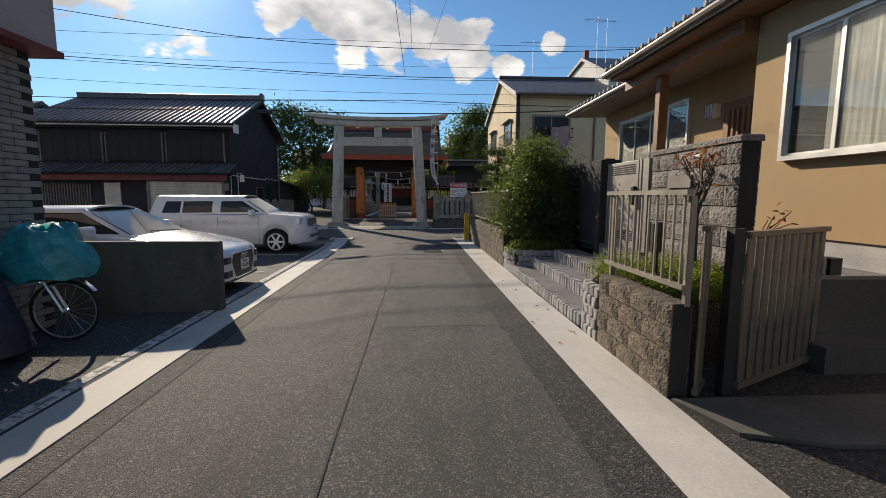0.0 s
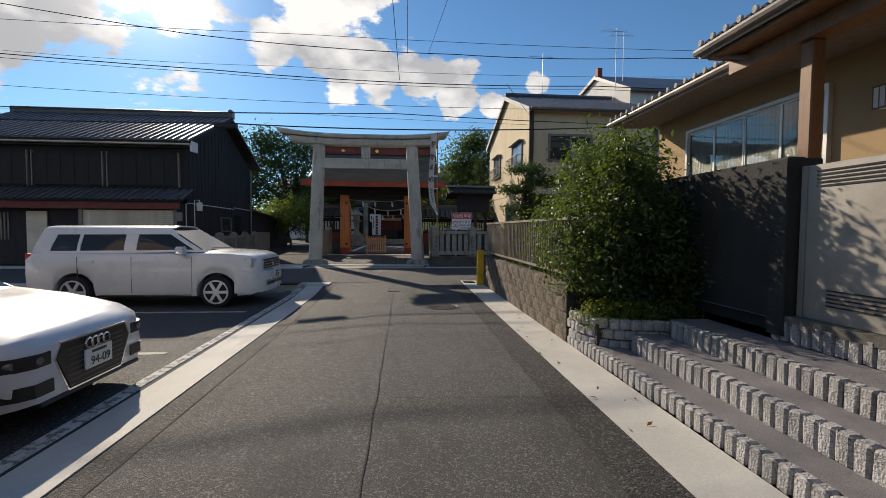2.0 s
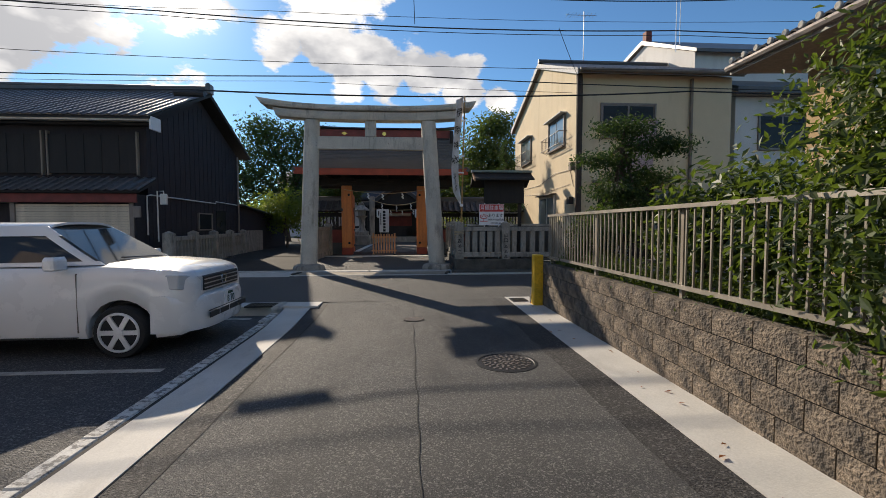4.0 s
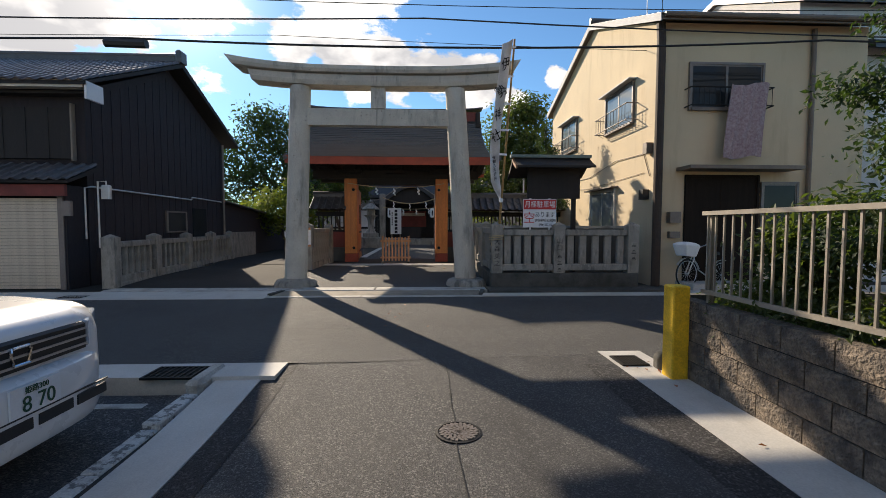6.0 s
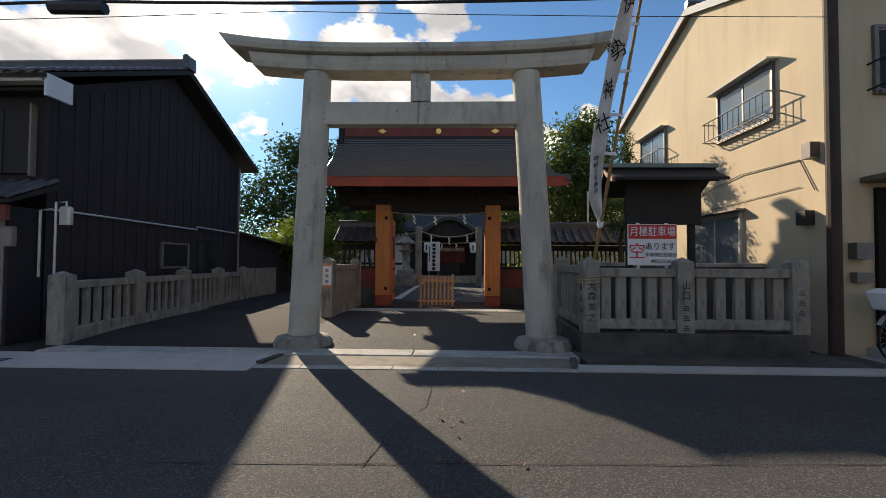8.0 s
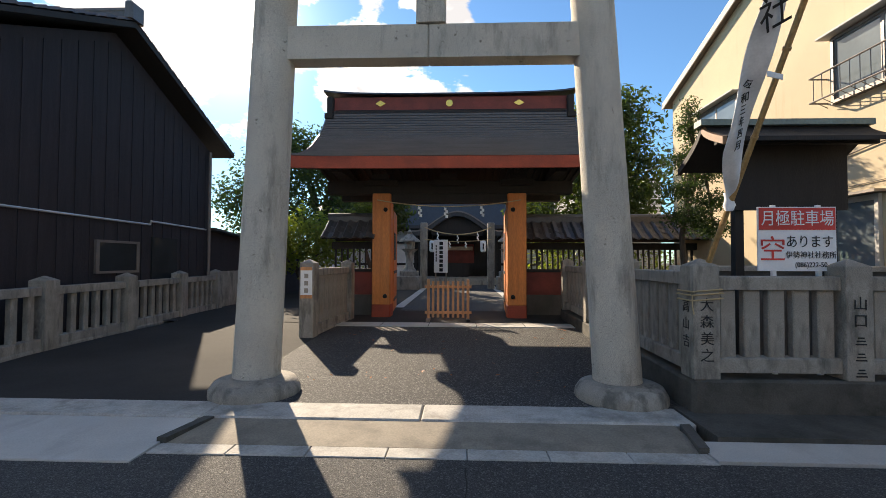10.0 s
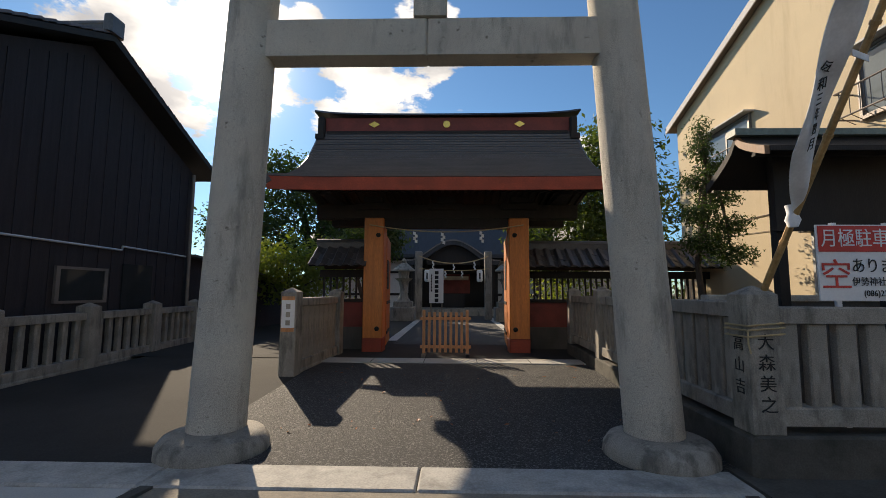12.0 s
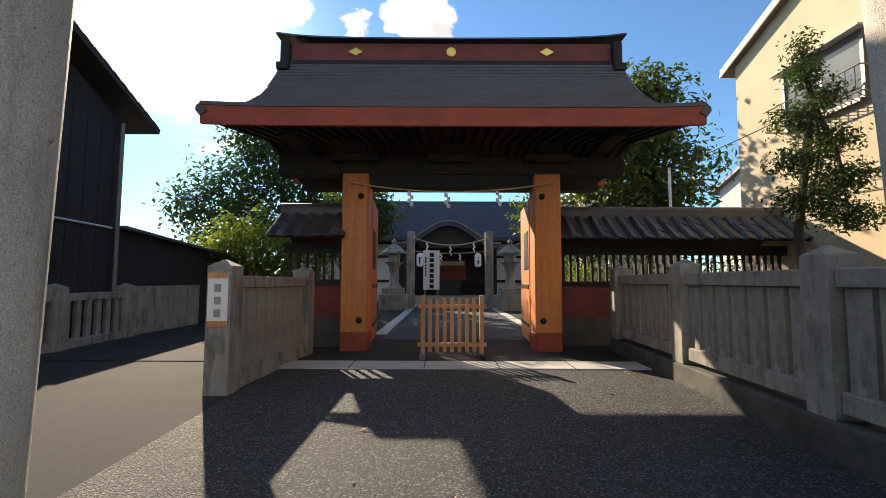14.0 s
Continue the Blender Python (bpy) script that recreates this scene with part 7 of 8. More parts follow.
            part("door_seam", B((-u - 0.0025, -u + 0.0025, min(side * (W * 0.97), side * (W * 1.002)), max(side * (W * 0.97), side * (W * 1.002)), 0.3, zz)), M_GUTTER, t)
        part("sill_line", B((-spec["wheels"][1] + 0.45, -spec["wheels"][0] - 0.45, min(side * W * 0.97, side * W * 1.004), max(side * W * 0.97, side * W * 1.004), 0.24, 0.25)), M_BLACKP, t)
    spec["front"](t, W)
    px, pz = spec["plate"]
    p = part("number_plate", B((px, px + 0.012, -0.165, 0.165, pz, pz + 0.165)), M_WHITEP, t, "white number plate")
    words(plate, 0.125 if len(plate) < 5 else 0.105, pose(px + 0.016, 0.012, pz + 0.055, 90, 0, 90), M_PLATEG, t)
    if spec.get("region"):
        words(spec["region"], 0.045, pose(px + 0.016, 0.0, pz + 0.133, 90, 0, 90), M_PLATEG, t)
    else:
        part("plate_line", B((px + 0.013, px + 0.015, -0.09, 0.09, pz + 0.125, pz + 0.148)), M_PLATEG, p)
    # rear lamps
    ta, tb, tc, td = spec.get("tail", (0.66, 0.92, 0.72, 0.89))
    for side in (1, -1):
        part("tail_light", B((-L - 0.006, -L + 0.10, min(side * W * tc, side * W * td), max(side * W * tc, side * W * td), ta, tb)), M_SIGNR, t, "red tail light")
    part("wiper", T([(-G[0] + 0.02, 0.45, at(G[0], spec["top"]) + 0.035), (-G[0] - 0.06, -0.3, at(G[0], spec["top"]) + 0.06)], 0.008, 4), M_BLACKP, t)
    return t


def van_front(t, W):
    bm = bmesh.new()
    cbox(bm, -0.06, 0.018, -0.52, 0.52, 0.725, 0.905, 0.015)
    g = part("grille", bm, M_BLACKP, t, "dark grey bar grille")
    for k in range(3):
        part("grille_bar", B((0.018, 0.026, -0.51, 0.51, 0.748 + k * 0.052, 0.762 + k * 0.052)), M_SILVER, g)
    bm = bmesh.new()
    tube(bm, [(0.036, 0.062 * a, 0.815 + 0.05 * b) for a, b in ((-0.8, 1), (0.8, 1), (1, 0.6), (0.8, -1), (-0.8, -1), (-1, 0.6), (-0.8, 1))], 0.01, 6)
    part("badge", bm, M_CHROME, g, "plain chrome badge ring", smooth=True)
    bm = bmesh.new()
    rings = []
    for k in range(17):
        y = -0.825 + 1.65 * k / 16
        x = 0.10 - 0.30 * abs(y / 0.825) ** 4.5
        rings.append([(x - 0.25, y, 0.27), (x - 0.03, y, 0.27), (x - 0.005, y, 0.33), (x, y, 0.47), (x, y, 0.60), (x - 0.02, y, 0.665), (x - 0.08, y, 0.70), (x - 0.25, y, 0.705)])
    loft(bm, rings)
    part("bumper", bm, M_CARW, t, smooth=True)
    for k in range(4):
        part("intake", B((0.09, 0.105, -0.56 + k * 0.29, -0.31 + k * 0.29, 0.40, 0.465)), M_BLACKP, t, "dark intake slot")
    part("bumper_line", B((0.09, 0.103, -0.58, 0.58, 0.485, 0.493)), M_BLACKP, t)


def sedan_front(t, W):
    bm = bmesh.new()
    prism(bm, [(-0.38, 0.61), (0.38, 0.61), (0.44, 0.50), (0.31, 0.23), (-0.31, 0.23), (-0.44, 0.50)], "x", -0.1, 0.012)
    g = part("grille", bm, M_BLACKP, t, "tall black grille")
    bm = bmesh.new()
    prism(bm, [(-0.40, 0.625), (0.40, 0.625), (0.462, 0.50), (0.325, 0.215), (-0.325, 0.215), (-0.462, 0.50)], "x", -0.1, 0.006)
    part("grille_surround", bm, M_CHROME, g, "thin chrome surround")
    bm = bmesh.new()
    for k in range(4):
        torus(bm, (0.022, -0.105 + k * 0.07, 0.545), "x", 0.042, 0.008, 16, 5)
    part("badge", bm, M_CHROME, g, "row of chrome rings", smooth=True)
    for k in range(8):
        part("grille_bar", B((0.012, 0.017, -0.34, 0.34, 0.25 + k * 0.042, 0.256 + k * 0.042)), M_GUTTER, g)
    for s in (1, -1):
        bm = bmesh.new()
        prism(bm, [(0.008, s * 0.47), (0.004, s * 0.64), (-0.055, s * 0.72), (-0.16, s * 0.78), (-0.3, s * 0.74), (-0.3, s * 0.47)], "z", 0.27, 0.37)
        part("intake", bm, M_BLACKP, t, "long dark side intake")
        bm = bmesh.new()
        prism(bm, [(0.006, s * 0.49), (0.004, s * 0.63), (-0.05, s * 0.725), (-0.17, s * 0.80), (-0.42, s * 0.865), (-0.42, s * 0.7), (-0.2, s * 0.49)], "z", 0.485, 0.585)
        part("headlight_housing", bm, M_BLACKP, t, "dark sweeping headlight")
        bm = bmesh.new()
        for xx, yy in ((-0.02, 0.60), (-0.10, 0.735)):
            loft(bm, [[(xx + d, s * yy + 0.03 * math.cos(k * math.tau / 14), 0.535 + 0.028 * math.sin(k * math.tau / 14)) for k in range(14)] for d in (-0.06, 0.035)])
        part("headlight_lens", bm, M_GLASS, t, "dim round lenses", smooth=True)
    bm = bmesh.new()
    cbox(bm, -0.3, 0.012, -0.60, 0.60, 0.185, 0.215, 0.01)
    part("lip", bm, M_BLACKP, t)


VAN = dict(L=4.2, W=1.69, H=1.56, wheels=(0.78, 3.33), wr=0.30, spokes=6,
           plan=[(0, 0.74), (0.03, 0.81), (0.08, 0.87), (0.15, 0.92), (0.25, 0.955), (0.6, 1.0), (3.6, 1.0), (4.05, 0.96), (4.2, 0.90)],
           top=[(0, 0.87), (0.03, 0.93), (0.08, 0.97), (0.15, 0.995), (0.25, 1.02), (0.7, 1.055), (1.05, 1.06), (1.3, 1.05), (4.05, 1.05), (4.2, 1.0)],
           low=[(0, 0.30), (0.15, 0.24), (0.4, 0.22), (3.9, 0.24), (4.2, 0.34)],
           cabin=(1.0, 1.72, 3.98, 4.14), pillars=[(1.10, 1.82, 0.06), (2.36, 2.36, 0.11), (3.28, 3.26, 0.03), (3.98, 3.84, 0.17)], rail=-2.2, tail=(0.72, 1.02, 0.78, 0.885),
           lamp=(0.016, 0.725, 0.905, 0.53, 0.81), lamp_in=0.16, mirror=(1.35, 1.02), handles=(2.15, 3.05), hz=0.86, region="姫路300", seams=(1.22, 2.3, 3.25), plate=(0.102, 0.50), front=van_front)
SEDAN = dict(L=4.6, W=1.82, H=1.38, wheels=(0.88, 3.6), wr=0.32, spokes=10,
             plan=[(0, 0.70), (0.08, 0.82), (0.25, 0.92), (0.6, 0.98), (1.2, 1.0), (3.7, 1.0), (4.3, 0.93), (4.6, 0.82)],
             top=[(0, 0.60), (0.06, 0.68), (0.3, 0.76), (0.8, 0.86), (1.35, 0.93), (2.0, 0.95), (3.6, 1.0), (4.4, 1.0), (4.6, 0.92)],
             low=[(0, 0.22), (0.2, 0.19), (4.2, 0.22), (4.6, 0.36)],
             cabin=(1.25, 2.05, 3.25, 4.2), pillars=[(1.33, 2.12, 0.05), (2.72, 2.70, 0.05), (3.75, 3.25, 0.10), (4.1, 3.3, 0.12)],
             lamp=(-0.30, 0.49, 0.57, 0.50, 0.62), lamp_in=0.05, mirror=(1.75, 0.94), handles=(2.6, 3.4), hz=0.80, seams=(1.55, 2.75, 3.7), plate=(0.018, 0.33), front=sedan_front)
van = car("white boxy station wagon with silver six-spoke wheels", VAN, M_CARW, "8 70", M_LAMP)
van.matrix_basis = pose(-2.98, 13.05, -0.14, 0, 0, 0)
sed = car("glossy white sedan with a tall black grille", SEDAN, M_CARW2, "94-09", M_LAMP)
sed.matrix_basis = pose(-2.86, 7.55, -0.14, 0, 0, 0)
third = copy_thing(sed, pose(-7.9, 10.3, -0.14, 0, 0, 0))
tagged(third, "white sedan parked at the back of the lot")
bm = bmesh.new()
for y in (5.3 + 0.95, 9.05, 11.75, 14.3):
    box(bm, -8, -3.05, y - 0.05, y + 0.05, -0.139, -0.135)
setting("parking_lines", bm, M_KERB, "worn white parking bay lines", "ground")
for y in (7.1, 8.0, 12.6, 13.5):
    bm = bmesh.new()
    cbox(bm, -7.6, -7.45, y - 0.25, y + 0.25, -0.14, -0.04, 0.02)
    solo("wheel_stop", bm, M_KERB, "concrete wheel stop in the parking bay", "wheel stop", "wheel stops")


# ---- overhead wires and aerials ----
def wire(pts, r, label="black overhead cable across the street"):
    P = []
    for (a, b) in zip(pts, pts[1:]):
        a, b = Vector(a), Vector(b)
        n = 12
        for i in range(n):
            f = i / n
            P.append(a.lerp(b, f) - Vector((0, 0, 0.012 * (b - a).length * 4 * f * (1 - f))))
    P.append(Vector(pts[-1]))
    return solo("overhead_wire", T(P, r, 5), M_CABLE, label, "wire", "overhead wires")


wire([(-30, 19.2, 5.5), (-6.2, 19.2, 4.93), (7.5, 19.2, 5.17), (30, 19.2, 5.9)], 0.022)
wire([(-30, 19.25, 5.9), (-0.6, 19.2, 5.42), (30, 19.2, 5.9)], 0.015)
wire([(-30, 22.02, 4.3), (-16, 19.3, 6.1), (16, 19.3, 6.1), (24, 21.02, 5.6)], 0.008)
wire([(-32, 17.3, 8.1), (-5.9, 17.3, 6.05), (5.8, 17.3, 5.98), (30, 17.3, 7.0)], 0.014)
wire([(-32, 17.35, 7.9), (-5.9, 17.35, 5.98), (5.8, 17.35, 5.9), (30, 17.35, 6.8)], 0.008)
wire([(-34, 18.8, 12), (-7.4, 18.8, 7.7), (1.5, 18.8, 7.38), (8.7, 18.8, 7.55), (30, 18.8, 9)], 0.014)
wire([(-40, 21, 6.6), (-4, 20.9, 5.75), (30, 21, 6.3)], 0.007)
wire([(-0.9, -2, 8.8), (-0.35, 17.3, 5.95)], 0.008, "thin drop wire along the lane")
wire([(-0.3, -2, 9.6), (-0.1, 18.8, 7.35)], 0.008, "thin drop wire along the lane")
wire([(0.6, 18.8, 7.35), (2.6, 4, 10)], 0.006, "thin drop wire along the lane")
wire([(3.0, 17.3, 5.95), (4.7, 20.3, 5.7)], 0.007, "thin drop wire to the tan house")
wire([(-30, 22.02, 4.4), (-16, 18.2, 6.95), (-4, 18.2, 6.55), (16, 18.2, 7.1), (24, 21.02, 5.7)], 0.006)
wire([(-36, 16.6, 8.3), (-3, 16.6, 6.9), (30, 16.6, 8.0)], 0.007)
part("mast", T([(3.75, 29.7, 0.05), (3.75, 29.7, 4.05)], 0.035, 8), M_ALUW, thing("cable_pole", "thin pale steel pole behind the court wall", "pole", at=(3.75, 29.7, 0.1)))
wire([(3.75, 29.7, 4.02), (4.62, 26.3, 4.35)], 0.01, "pale sagging cable to the tan house")
bm = bmesh.new()
tube(bm, [(-6.6, 19.2, 4.84), (-6.5, 19.2, 4.84), (-5.95, 19.2, 4.83), (-5.85, 19.2, 4.83)], 0.085, 8)
solo("cable_closure", bm, M_BLACKP, "dark cable joint box hanging on the wire", "cable joint", smooth=True)


def aerial(x, y, z, h):
    t = thing("aerial", "thin metal rooftop television aerial", "aerial", "rooftop aerials", at=(x, y, z))
    part("mast", T([(x, y, z - 0.3), (x, y, z + h)], 0.018, 5), M_SILVER, t)
    boom = part("boom", T([(x - 0.7, y, z + h - 0.15), (x + 0.5, y, z + h - 0.15)], 0.01, 4), M_SILVER, t)
    for k in range(8):
        xx = x - 0.65 + k * 0.15
        part("element", T([(xx, y - 0.22, z + h - 0.15), (xx, y + 0.22, z + h - 0.15)], 0.006, 4), M_SILVER, boom)


aerial(6.3, 24.2, 7.7, 2.0)
aerial(9.2, 22.8, 8.0, 2.4)
aerial(10.4, 24.5, 8.4, 2.6)


# ---- planting ----
def leaves(name, blobs, count, size, material, parent, label="", seed=1, flat=0.5, shell=0.55, long=1.9):
    """A crown of single folded leaves gathered round twig ends inside the blobs (centre, radii)."""
    rng = np.random.default_rng(seed)
    vol = np.array([b[1][0] * b[1][1] * b[1][2] for b in blobs]) ** 0.7
    pick = rng.choice(len(blobs), count, p=vol / vol.sum())
    C = np.array([b[0] for b in blobs])[pick]
    Rr = np.array([b[1] for b in blobs])[pick]
    # twigs: a limited set of directions, so that leaves gather in sprays with gaps between
    tw = max(12, count // 26)
    d = rng.normal(size=(tw, 3))
    d /= np.linalg.norm(d, axis=1)[:, None]
    tr = shell + (1.32 - shell) * rng.random(tw) ** 1.6
    ti = rng.integers(0, tw, count)
    P = C + Rr * (d[ti] * tr[ti][:, None]) * (0.9 + 0.2 * rng.random((count, 1))) + rng.normal(size=(count, 3)) * size * 1.7
    nrm = d[ti] * (1 - flat) + np.array([0, 0, 1]) * flat + rng.normal(size=(count, 3)) * 0.55
    nrm /= np.linalg.norm(nrm, axis=1)[:, None]
    ax = np.cross(nrm, rng.normal(size=(count, 3)))
    ax /= np.linalg.norm(ax, axis=1)[:, None]
    bx = np.cross(nrm, ax)
    s = size * (0.6 + 0.8 * rng.random((count, 1)))
    tip, base = P + ax * s * long / 2, P - ax * s * long / 2
    l, r = P + bx * s * 0.42 + nrm * s * 0.16, P - bx * s * 0.42 + nrm * s * 0.16
    V = np.stack([base, l, tip, r], 1).reshape(-1, 3)
    i = np.arange(count) * 4
    F = np.concatenate([np.stack([i, i + 1, i + 2], 1), np.stack([i, i + 2, i + 3], 1)])
    me = bpy.data.meshes.new("leaves")
    me.from_pydata(V.tolist(), [], F.tolist())
    return part(name, None, material, parent, label, mesh=me)


def limbs(bm, base, blobs, r, seed):
    rng = random.Random(seed)
    base = Vector(base)
    for (c, rad) in blobs:
        c = Vector(c)
        mid = base.lerp(c, 0.5) + Vector((rng.uniform(-0.1, 0.1), rng.uniform(-0.1, 0.1), 0.1)) * (c - base).length * 0.5
        tube(bm, [base, mid, c], r, 6, r * 0.35)
        for k in range(5):
            d = Vector((rng.uniform(-1, 1), rng.uniform(-1, 1), rng.uniform(-0.4, 1))).normalized()
            e = c + Vector((d.x * rad[0], d.y * rad[1], d.z * rad[2])) * 0.8
            tube(bm, [c.lerp(base, 0.15), c.lerp(e, 0.5) + Vector((0, 0, 0.04)), e], r * 0.35, 5, r * 0.1)


def tree(name, label, x, y, z, h, blobs, count, size, material, seed, trunk=0.14, fork=0.4, cat="tree", group=""):
    t = thing(name, label, cat, group, at=(x, y, z))
    bm = bmesh.new()
    f = Vector((x + 0.05 * h * math.sin(seed), y, z + h * fork))
    tube(bm, [(x, y, z - 0.1), (x + 0.03 * math.cos(seed) * h, y + 0.02 * h, z + h * fork * 0.5), f], trunk, 8, trunk * 0.7)
    limbs(bm, f, blobs, trunk * 0.5, seed)
    part("trunk", bm, M_BARK, t, smooth=True)
    leaves("crown", blobs, count, size, material, t, "", seed)
    return t


tree("broadleaf_tree", "broad leafy tree in the shrine grounds, backlit", -10.5, 44, 0.1, 10.0, [((-13.6, 44, 6.4), (2.4, 2.0, 1.8)), ((-11.2, 43.5, 7.8), (2.3, 2.0, 1.7)), ((-9.0, 43, 6.4), (2.1, 1.9, 1.7)), ((-12.2, 43.3, 9.0), (1.6, 1.6, 1.0)), ((-15.4, 43, 5.2), (1.5, 1.5, 1.2)), ((-7.6, 43, 8.0), (1.5, 1.5, 1.1)), ((-7.2, 43, 5.0), (1.5, 1.4, 1.3)), ((-11.8, 42.6, 4.8), (2.2, 1.6, 1.3)), ((-9.6, 42.8, 3.6), (2.4, 1.5, 1.3)), ((-13.4, 42.8, 3.4), (2.2, 1.5, 1.2)), ((-9.4, 43.4, 8.6), (1.3, 1.2, 0.8))], 15000, 0.15, M_LEAFD, 3, 0.26, 0.3)
tree("broadleaf_tree", "bright yellow-green young tree behind the fence", -7.6, 33, 0.1, 3.2, [((-7.6, 33, 2.3), (1.4, 1.1, 1.0)), ((-6.4, 33.2, 2.0), (1.1, 1.0, 1.0)), ((-8.7, 33.2, 2.0), (1.0, 1.0, 0.9))], 5000, 0.10, M_LEAFY, 5, 0.08, 0.3)
tree("broadleaf_tree", "rounded green tree between gate and tan house", 4.3, 32.5, 0.1, 7.8, [((4.2, 32.6, 6.2), (1.5, 1.3, 1.4)), ((3.3, 32.3, 4.8), (1.4, 1.2, 1.3)), ((5.0, 32.5, 4.6), (1.4, 1.2, 1.4)), ((4.2, 32.3, 3.5), (1.6, 1.2, 1.0)), ((4.5, 32.4, 7.1), (0.9, 0.9, 0.6))], 12000, 0.11, M_LEAF, 7, 0.15, 0.3)
tree("conifer", "slim dark podocarpus with layered branches", 3.46, 25.3, 0.1, 4.75, [((3.46, 25.3, 4.64), (0.16, 0.16, 0.27)), ((3.4, 25.21, 4.23), (0.23, 0.22, 0.15)), ((3.63, 25.21, 3.91), (0.26, 0.25, 0.14)), ((3.23, 25.21, 3.59), (0.3, 0.26, 0.15)), ((3.69, 25.21, 3.28), (0.36, 0.29, 0.15)), ((3.2, 25.12, 2.96), (0.39, 0.3, 0.16)), ((3.76, 25.12, 2.73), (0.43, 0.33, 0.16)), ((3.33, 25.12, 2.41), (0.46, 0.37, 0.16)), ((3.82, 25.12, 2.18), (0.43, 0.37, 0.14))], 8500, 0.034, M_LEAFD, 9, 0.07, 0.8)
tree("broadleaf_tree", "leafy tree glimpsed over the court wall", 1.9, 33.5, 0.1, 4.6, [((1.7, 33.5, 3.4), (1.0, 0.9, 0.9)), ((2.6, 33.3, 2.7), (1.0, 0.9, 0.9))], 3500, 0.1, M_LEAF, 11, 0.1, 0.4)
tree("broadleaf_tree", "leafy tree beside the court lantern", -4.9, 33.0, 0.1, 4.4, [((-4.7, 33, 3.2), (0.9, 0.8, 0.8)), ((-4.1, 33.3, 3.5), (0.7, 0.7, 0.6))], 3500, 0.1, M_LEAF, 12, 0.1, 0.4)
t = thing("hedge", "yellow-green clipped hedge behind the lattice wall", "hedge", at=(3.2, 30.5, 0.1))
leaves("foliage", [((1.6 + k * 0.8, 30.6, 0.95), (0.6, 0.5, 0.85)) for k in range(7)], 6000, 0.075, M_LEAFY, t, seed=13)
# big shrub in the sett planter
SH = [((2.35, 9.1, 1.35), (0.75, 0.8, 0.65)), ((2.75, 9.5, 1.9), (0.7, 0.75, 0.6)), ((2.2, 8.75, 0.95), (0.6, 0.5, 0.5)), ((2.75, 8.6, 1.25), (0.6, 0.5, 0.6)), ((2.4, 9.3, 2.25), (0.45, 0.5, 0.42)), ((2.95, 9.0, 1.0), (0.5, 0.6, 0.6)), ((2.55, 8.9, 1.75), (0.5, 0.5, 0.45)), ((2.35, 8.35, 1.75), (0.42, 0.36, 0.42)), ((2.3, 8.3, 2.2), (0.34, 0.34, 0.28)), ((2.95, 8.4, 0.85), (0.35, 0.4, 0.45))]
tree("shrub", "large leafy green shrub spilling over the granite planter", 2.5, 9.0, 0.35, 1.6, SH, 27000, 0.038, M_LEAF, 17, 0.05, 0.25, "shrub")
t = thing("ground_cover", "low azalea cushions in the granite planter", "shrub", "low azaleas", at=(2.3, 8.4, 0.36))
leaves("foliage", [((2.0 + 0.22 * k, 8.3 - 0.03 * k, 0.44), (0.2, 0.2, 0.13)) for k in range(5)], 4500, 0.024, M_LEAFY, t, seed=19)
t = thing("ground_cover", "low azalea hedge behind the long railing", "shrub", "low azaleas", at=(2.3, 11.5, 0.6))
leaves("foliage", [((2.15 + 0.18 * (k % 2), 9.9 + 0.3 * k, 0.72), (0.26, 0.28, 0.2)) for k in range(16)], 13000, 0.026, M_LEAF, t, seed=23)
tree("garden_pine", "cloud-pruned garden evergreen behind the railing", 2.5, 12.9, 0.6, 2.3, [((2.45, 12.9, 2.68), (0.36, 0.34, 0.10)), ((2.78, 12.75, 2.42), (0.44, 0.38, 0.10)), ((2.22, 13.0, 2.26), (0.34, 0.34, 0.09)), ((2.72, 13.05, 2.04), (0.46, 0.4, 0.10)), ((2.28, 12.75, 1.82), (0.34, 0.36, 0.10)), ((2.66, 12.85, 1.58), (0.46, 0.42, 0.12)), ((2.4, 13.1, 1.3), (0.42, 0.4, 0.13))], 15000, 0.026, M_LEAFD, 29, 0.05, 0.8)
tree("shrub", "broad-leaved garden shrub behind the railing", 2.6, 11.4, 0.6, 1.6, [((2.6, 11.4, 1.35), (0.42, 0.5, 0.4)), ((2.85, 11.0, 1.6), (0.4, 0.45, 0.32)), ((2.6, 10.4, 1.2), (0.45, 0.5, 0.4)), ((2.9, 11.9, 1.3), (0.4, 0.5, 0.5))], 5000, 0.06, M_LEAF, 31, 0.03, 0.3, "shrub")
tree("shrub", "small-leaved camellia at the end of the bed", 2.5, 13.9, 0.6, 1.2, [((2.5, 13.95, 1.15), (0.36, 0.35, 0.35)), ((2.75, 13.75, 1.4), (0.3, 0.35, 0.25))], 3500, 0.045, M_LEAF, 37, 0.03, 0.3, "shrub")
# low hedge and bare shrub by the short wall
t = thing("ground_cover", "bright clipped hedge behind the short wall", "shrub", "low azaleas", at=(2.4, 4.0, 0.5))
leaves("foliage", [((2.16 + 0.27 * (k % 3), 3.5 + 0.12 * k, 0.64), (0.2, 0.17, 0.15)) for k in range(10)], 34000, 0.015, M_LEAFY, t, seed=41)
t = thing("bare_shrub", "bare red-brown branching shrub with a few dry leaves", "shrub", at=(2.62, 3.9, 0.5))
bm = bmesh.new()
rng = random.Random(5)


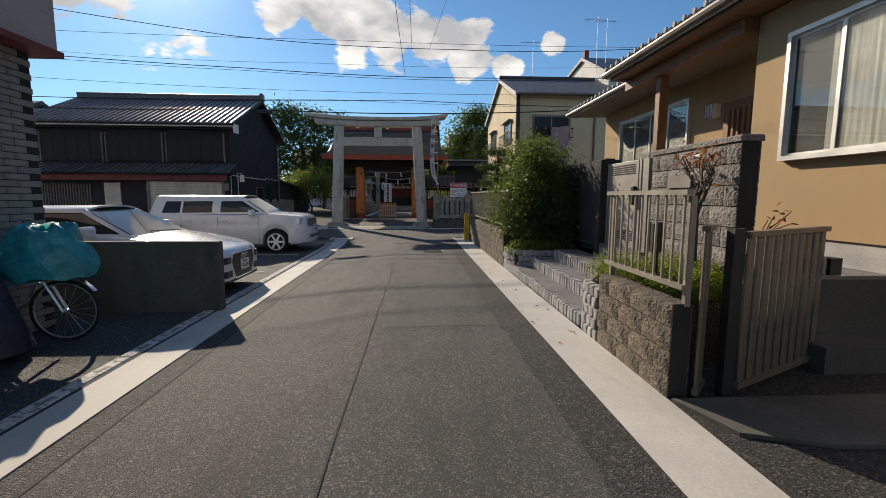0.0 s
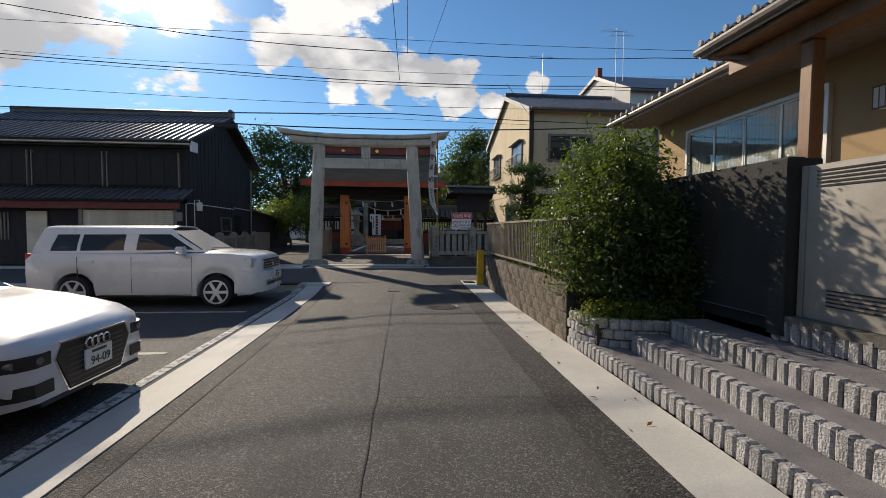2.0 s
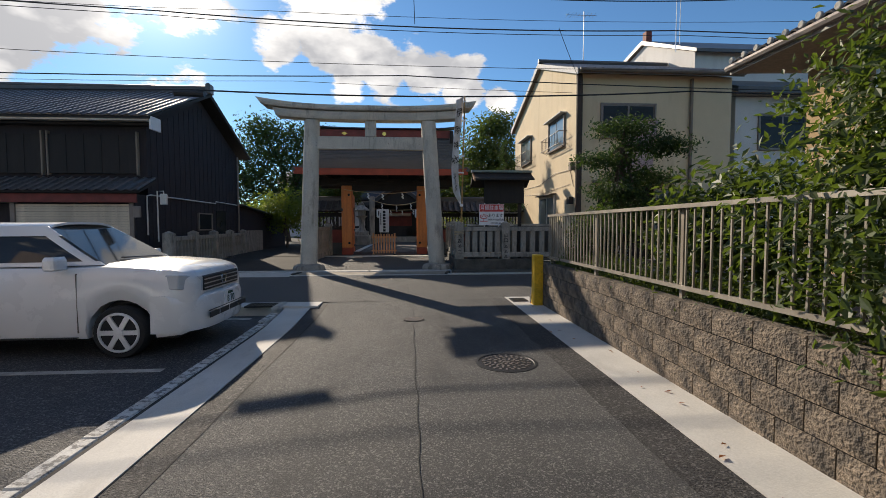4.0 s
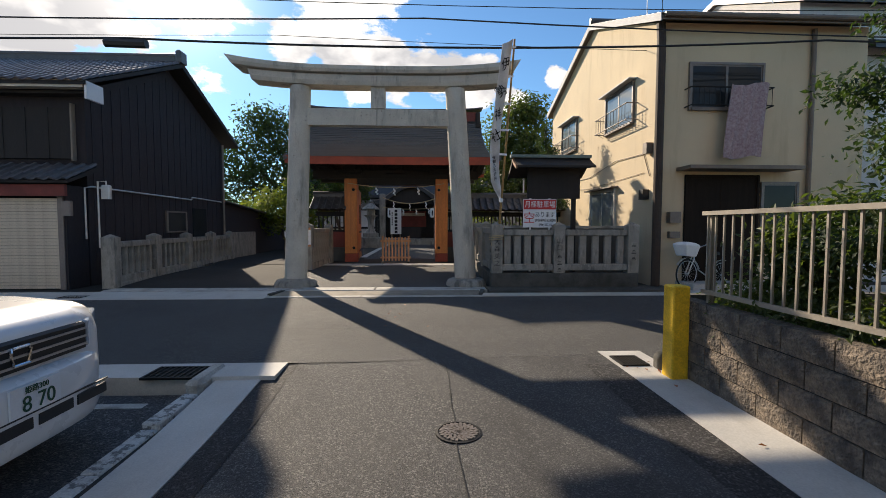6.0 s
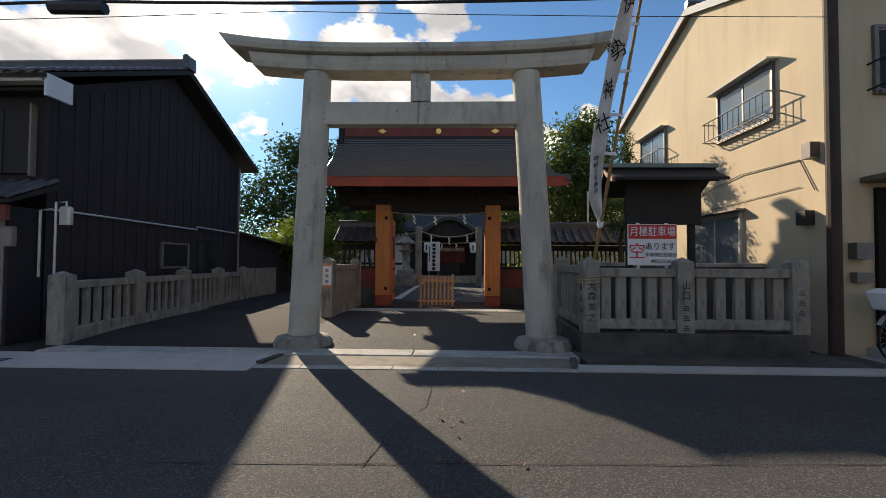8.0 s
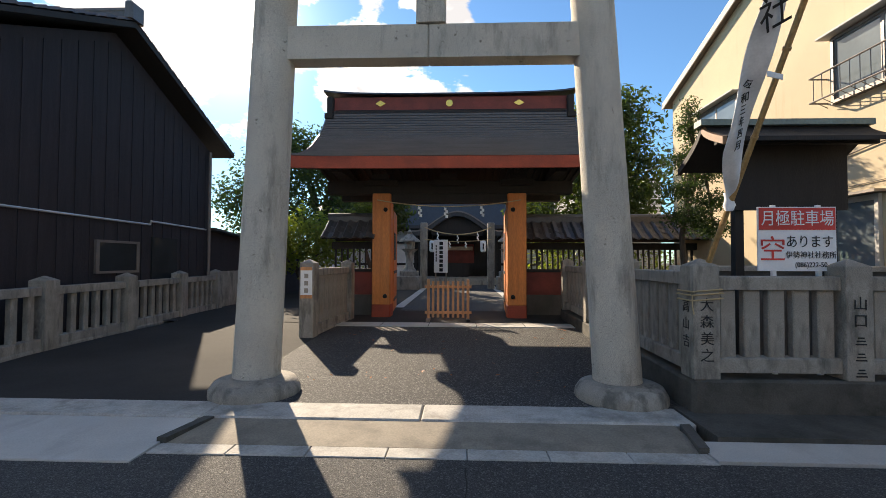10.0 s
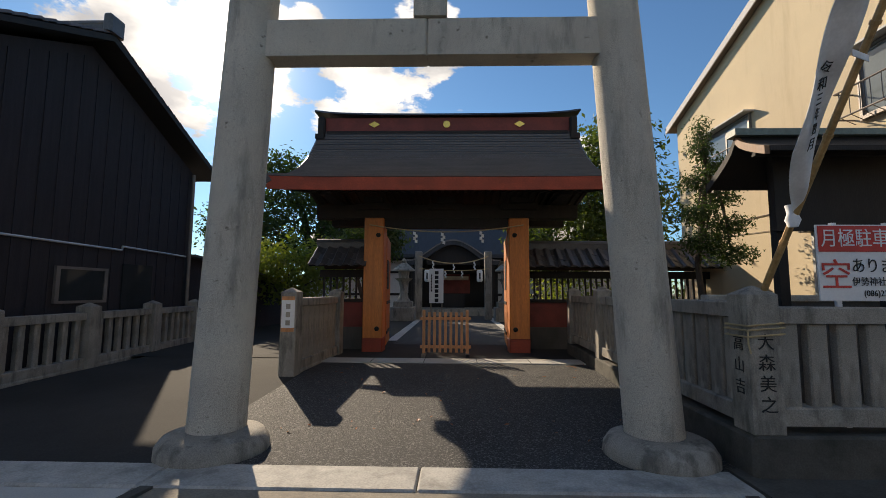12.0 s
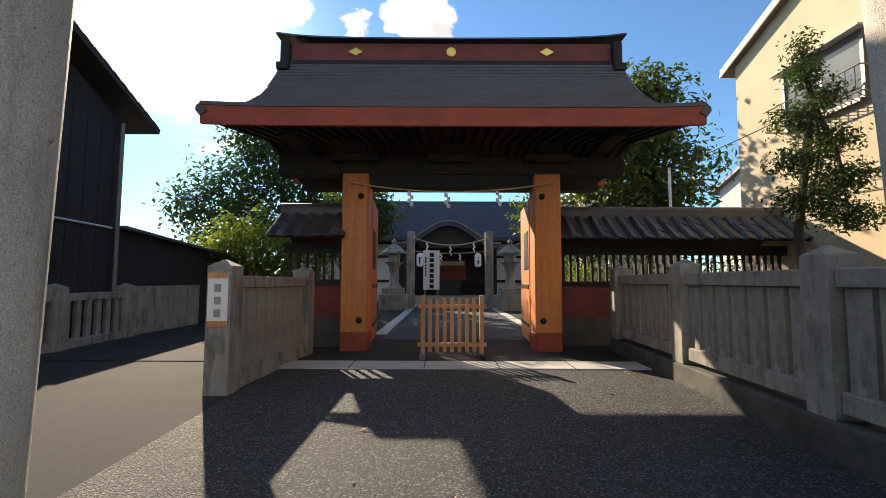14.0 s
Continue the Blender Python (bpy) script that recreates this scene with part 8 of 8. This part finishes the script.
def branch(bm, p, d, l, r, depth):
    e = p + d * l
    tube(bm, [p, p.lerp(e, 0.5) + Vector((rng.uniform(-1, 1), rng.uniform(-1, 1), 0)) * l * 0.08, e], r, 5, r * 0.6)
    if depth:
        for _ in range(3):
            nd = (d + Vector((rng.uniform(-1, 1), rng.uniform(-1, 1), rng.uniform(-0.2, 0.7))) * 0.75).normalized()
            branch(bm, p.lerp(e, rng.uniform(0.55, 1.0)), nd, l * 0.62, r * 0.55, depth - 1)
    else:
        ENDS.append(e)


ENDS = []
branch(bm, Vector((2.62, 3.9, 0.45)), Vector((0.02, 0.05, 1)).normalized(), 0.75, 0.035, 3)
branch(bm, Vector((2.62, 3.9, 0.6)), Vector((0.5, -0.5, 0.6)).normalized(), 0.5, 0.018, 2)
part("branch", bm, M_BARK, t, smooth=True)
M_DRY = leaf_mat("dry_leaf", (0.16, 0.045, 0.025), (0.28, 0.10, 0.05), 0.3)
leaves("dry_leaf_spray", [(tuple(e), (0.04, 0.04, 0.04)) for e in ENDS[::2]], 120, 0.035, M_DRY, t, seed=43)
# fallen leaves
bm = bmesh.new()
for k in range(130):
    a, b = rng.random(), rng.random()
    x, y = (-3.5 + 4.4 * a, 21 + 4.2 * b) if k < 70 else (-1.5 + 5 * a, 16 + 3 * b) if k < 90 else (1.3 + 0.4 * a, 4 + 11 * b)
    if k >= 55 and k < 70:
        x, y = 0.55 + 0.4 * a, 24.6 + 0.4 * b
    z = rise(y) + 0.008 if k < 70 else 0.012
    m = pose(x, y, z, rng.uniform(-20, 20), rng.uniform(-20, 20), rng.uniform(0, 360)) @ Matrix.Scale(rng.uniform(0.5, 1.2), 4)
    V = [bm.verts.new(m @ Vector(p)) for p in ((-0.03, 0, 0.004), (0, 0.015, 0.012), (0.035, 0, 0.006), (0, -0.015, 0.01))]
    bm.faces.new((V[0], V[1], V[2]))
    bm.faces.new((V[0], V[2], V[3]))
solo("fallen_leaves", bm, M_DRY, "scattered dry fallen leaves on the paving", "leaves", kind="stuff")
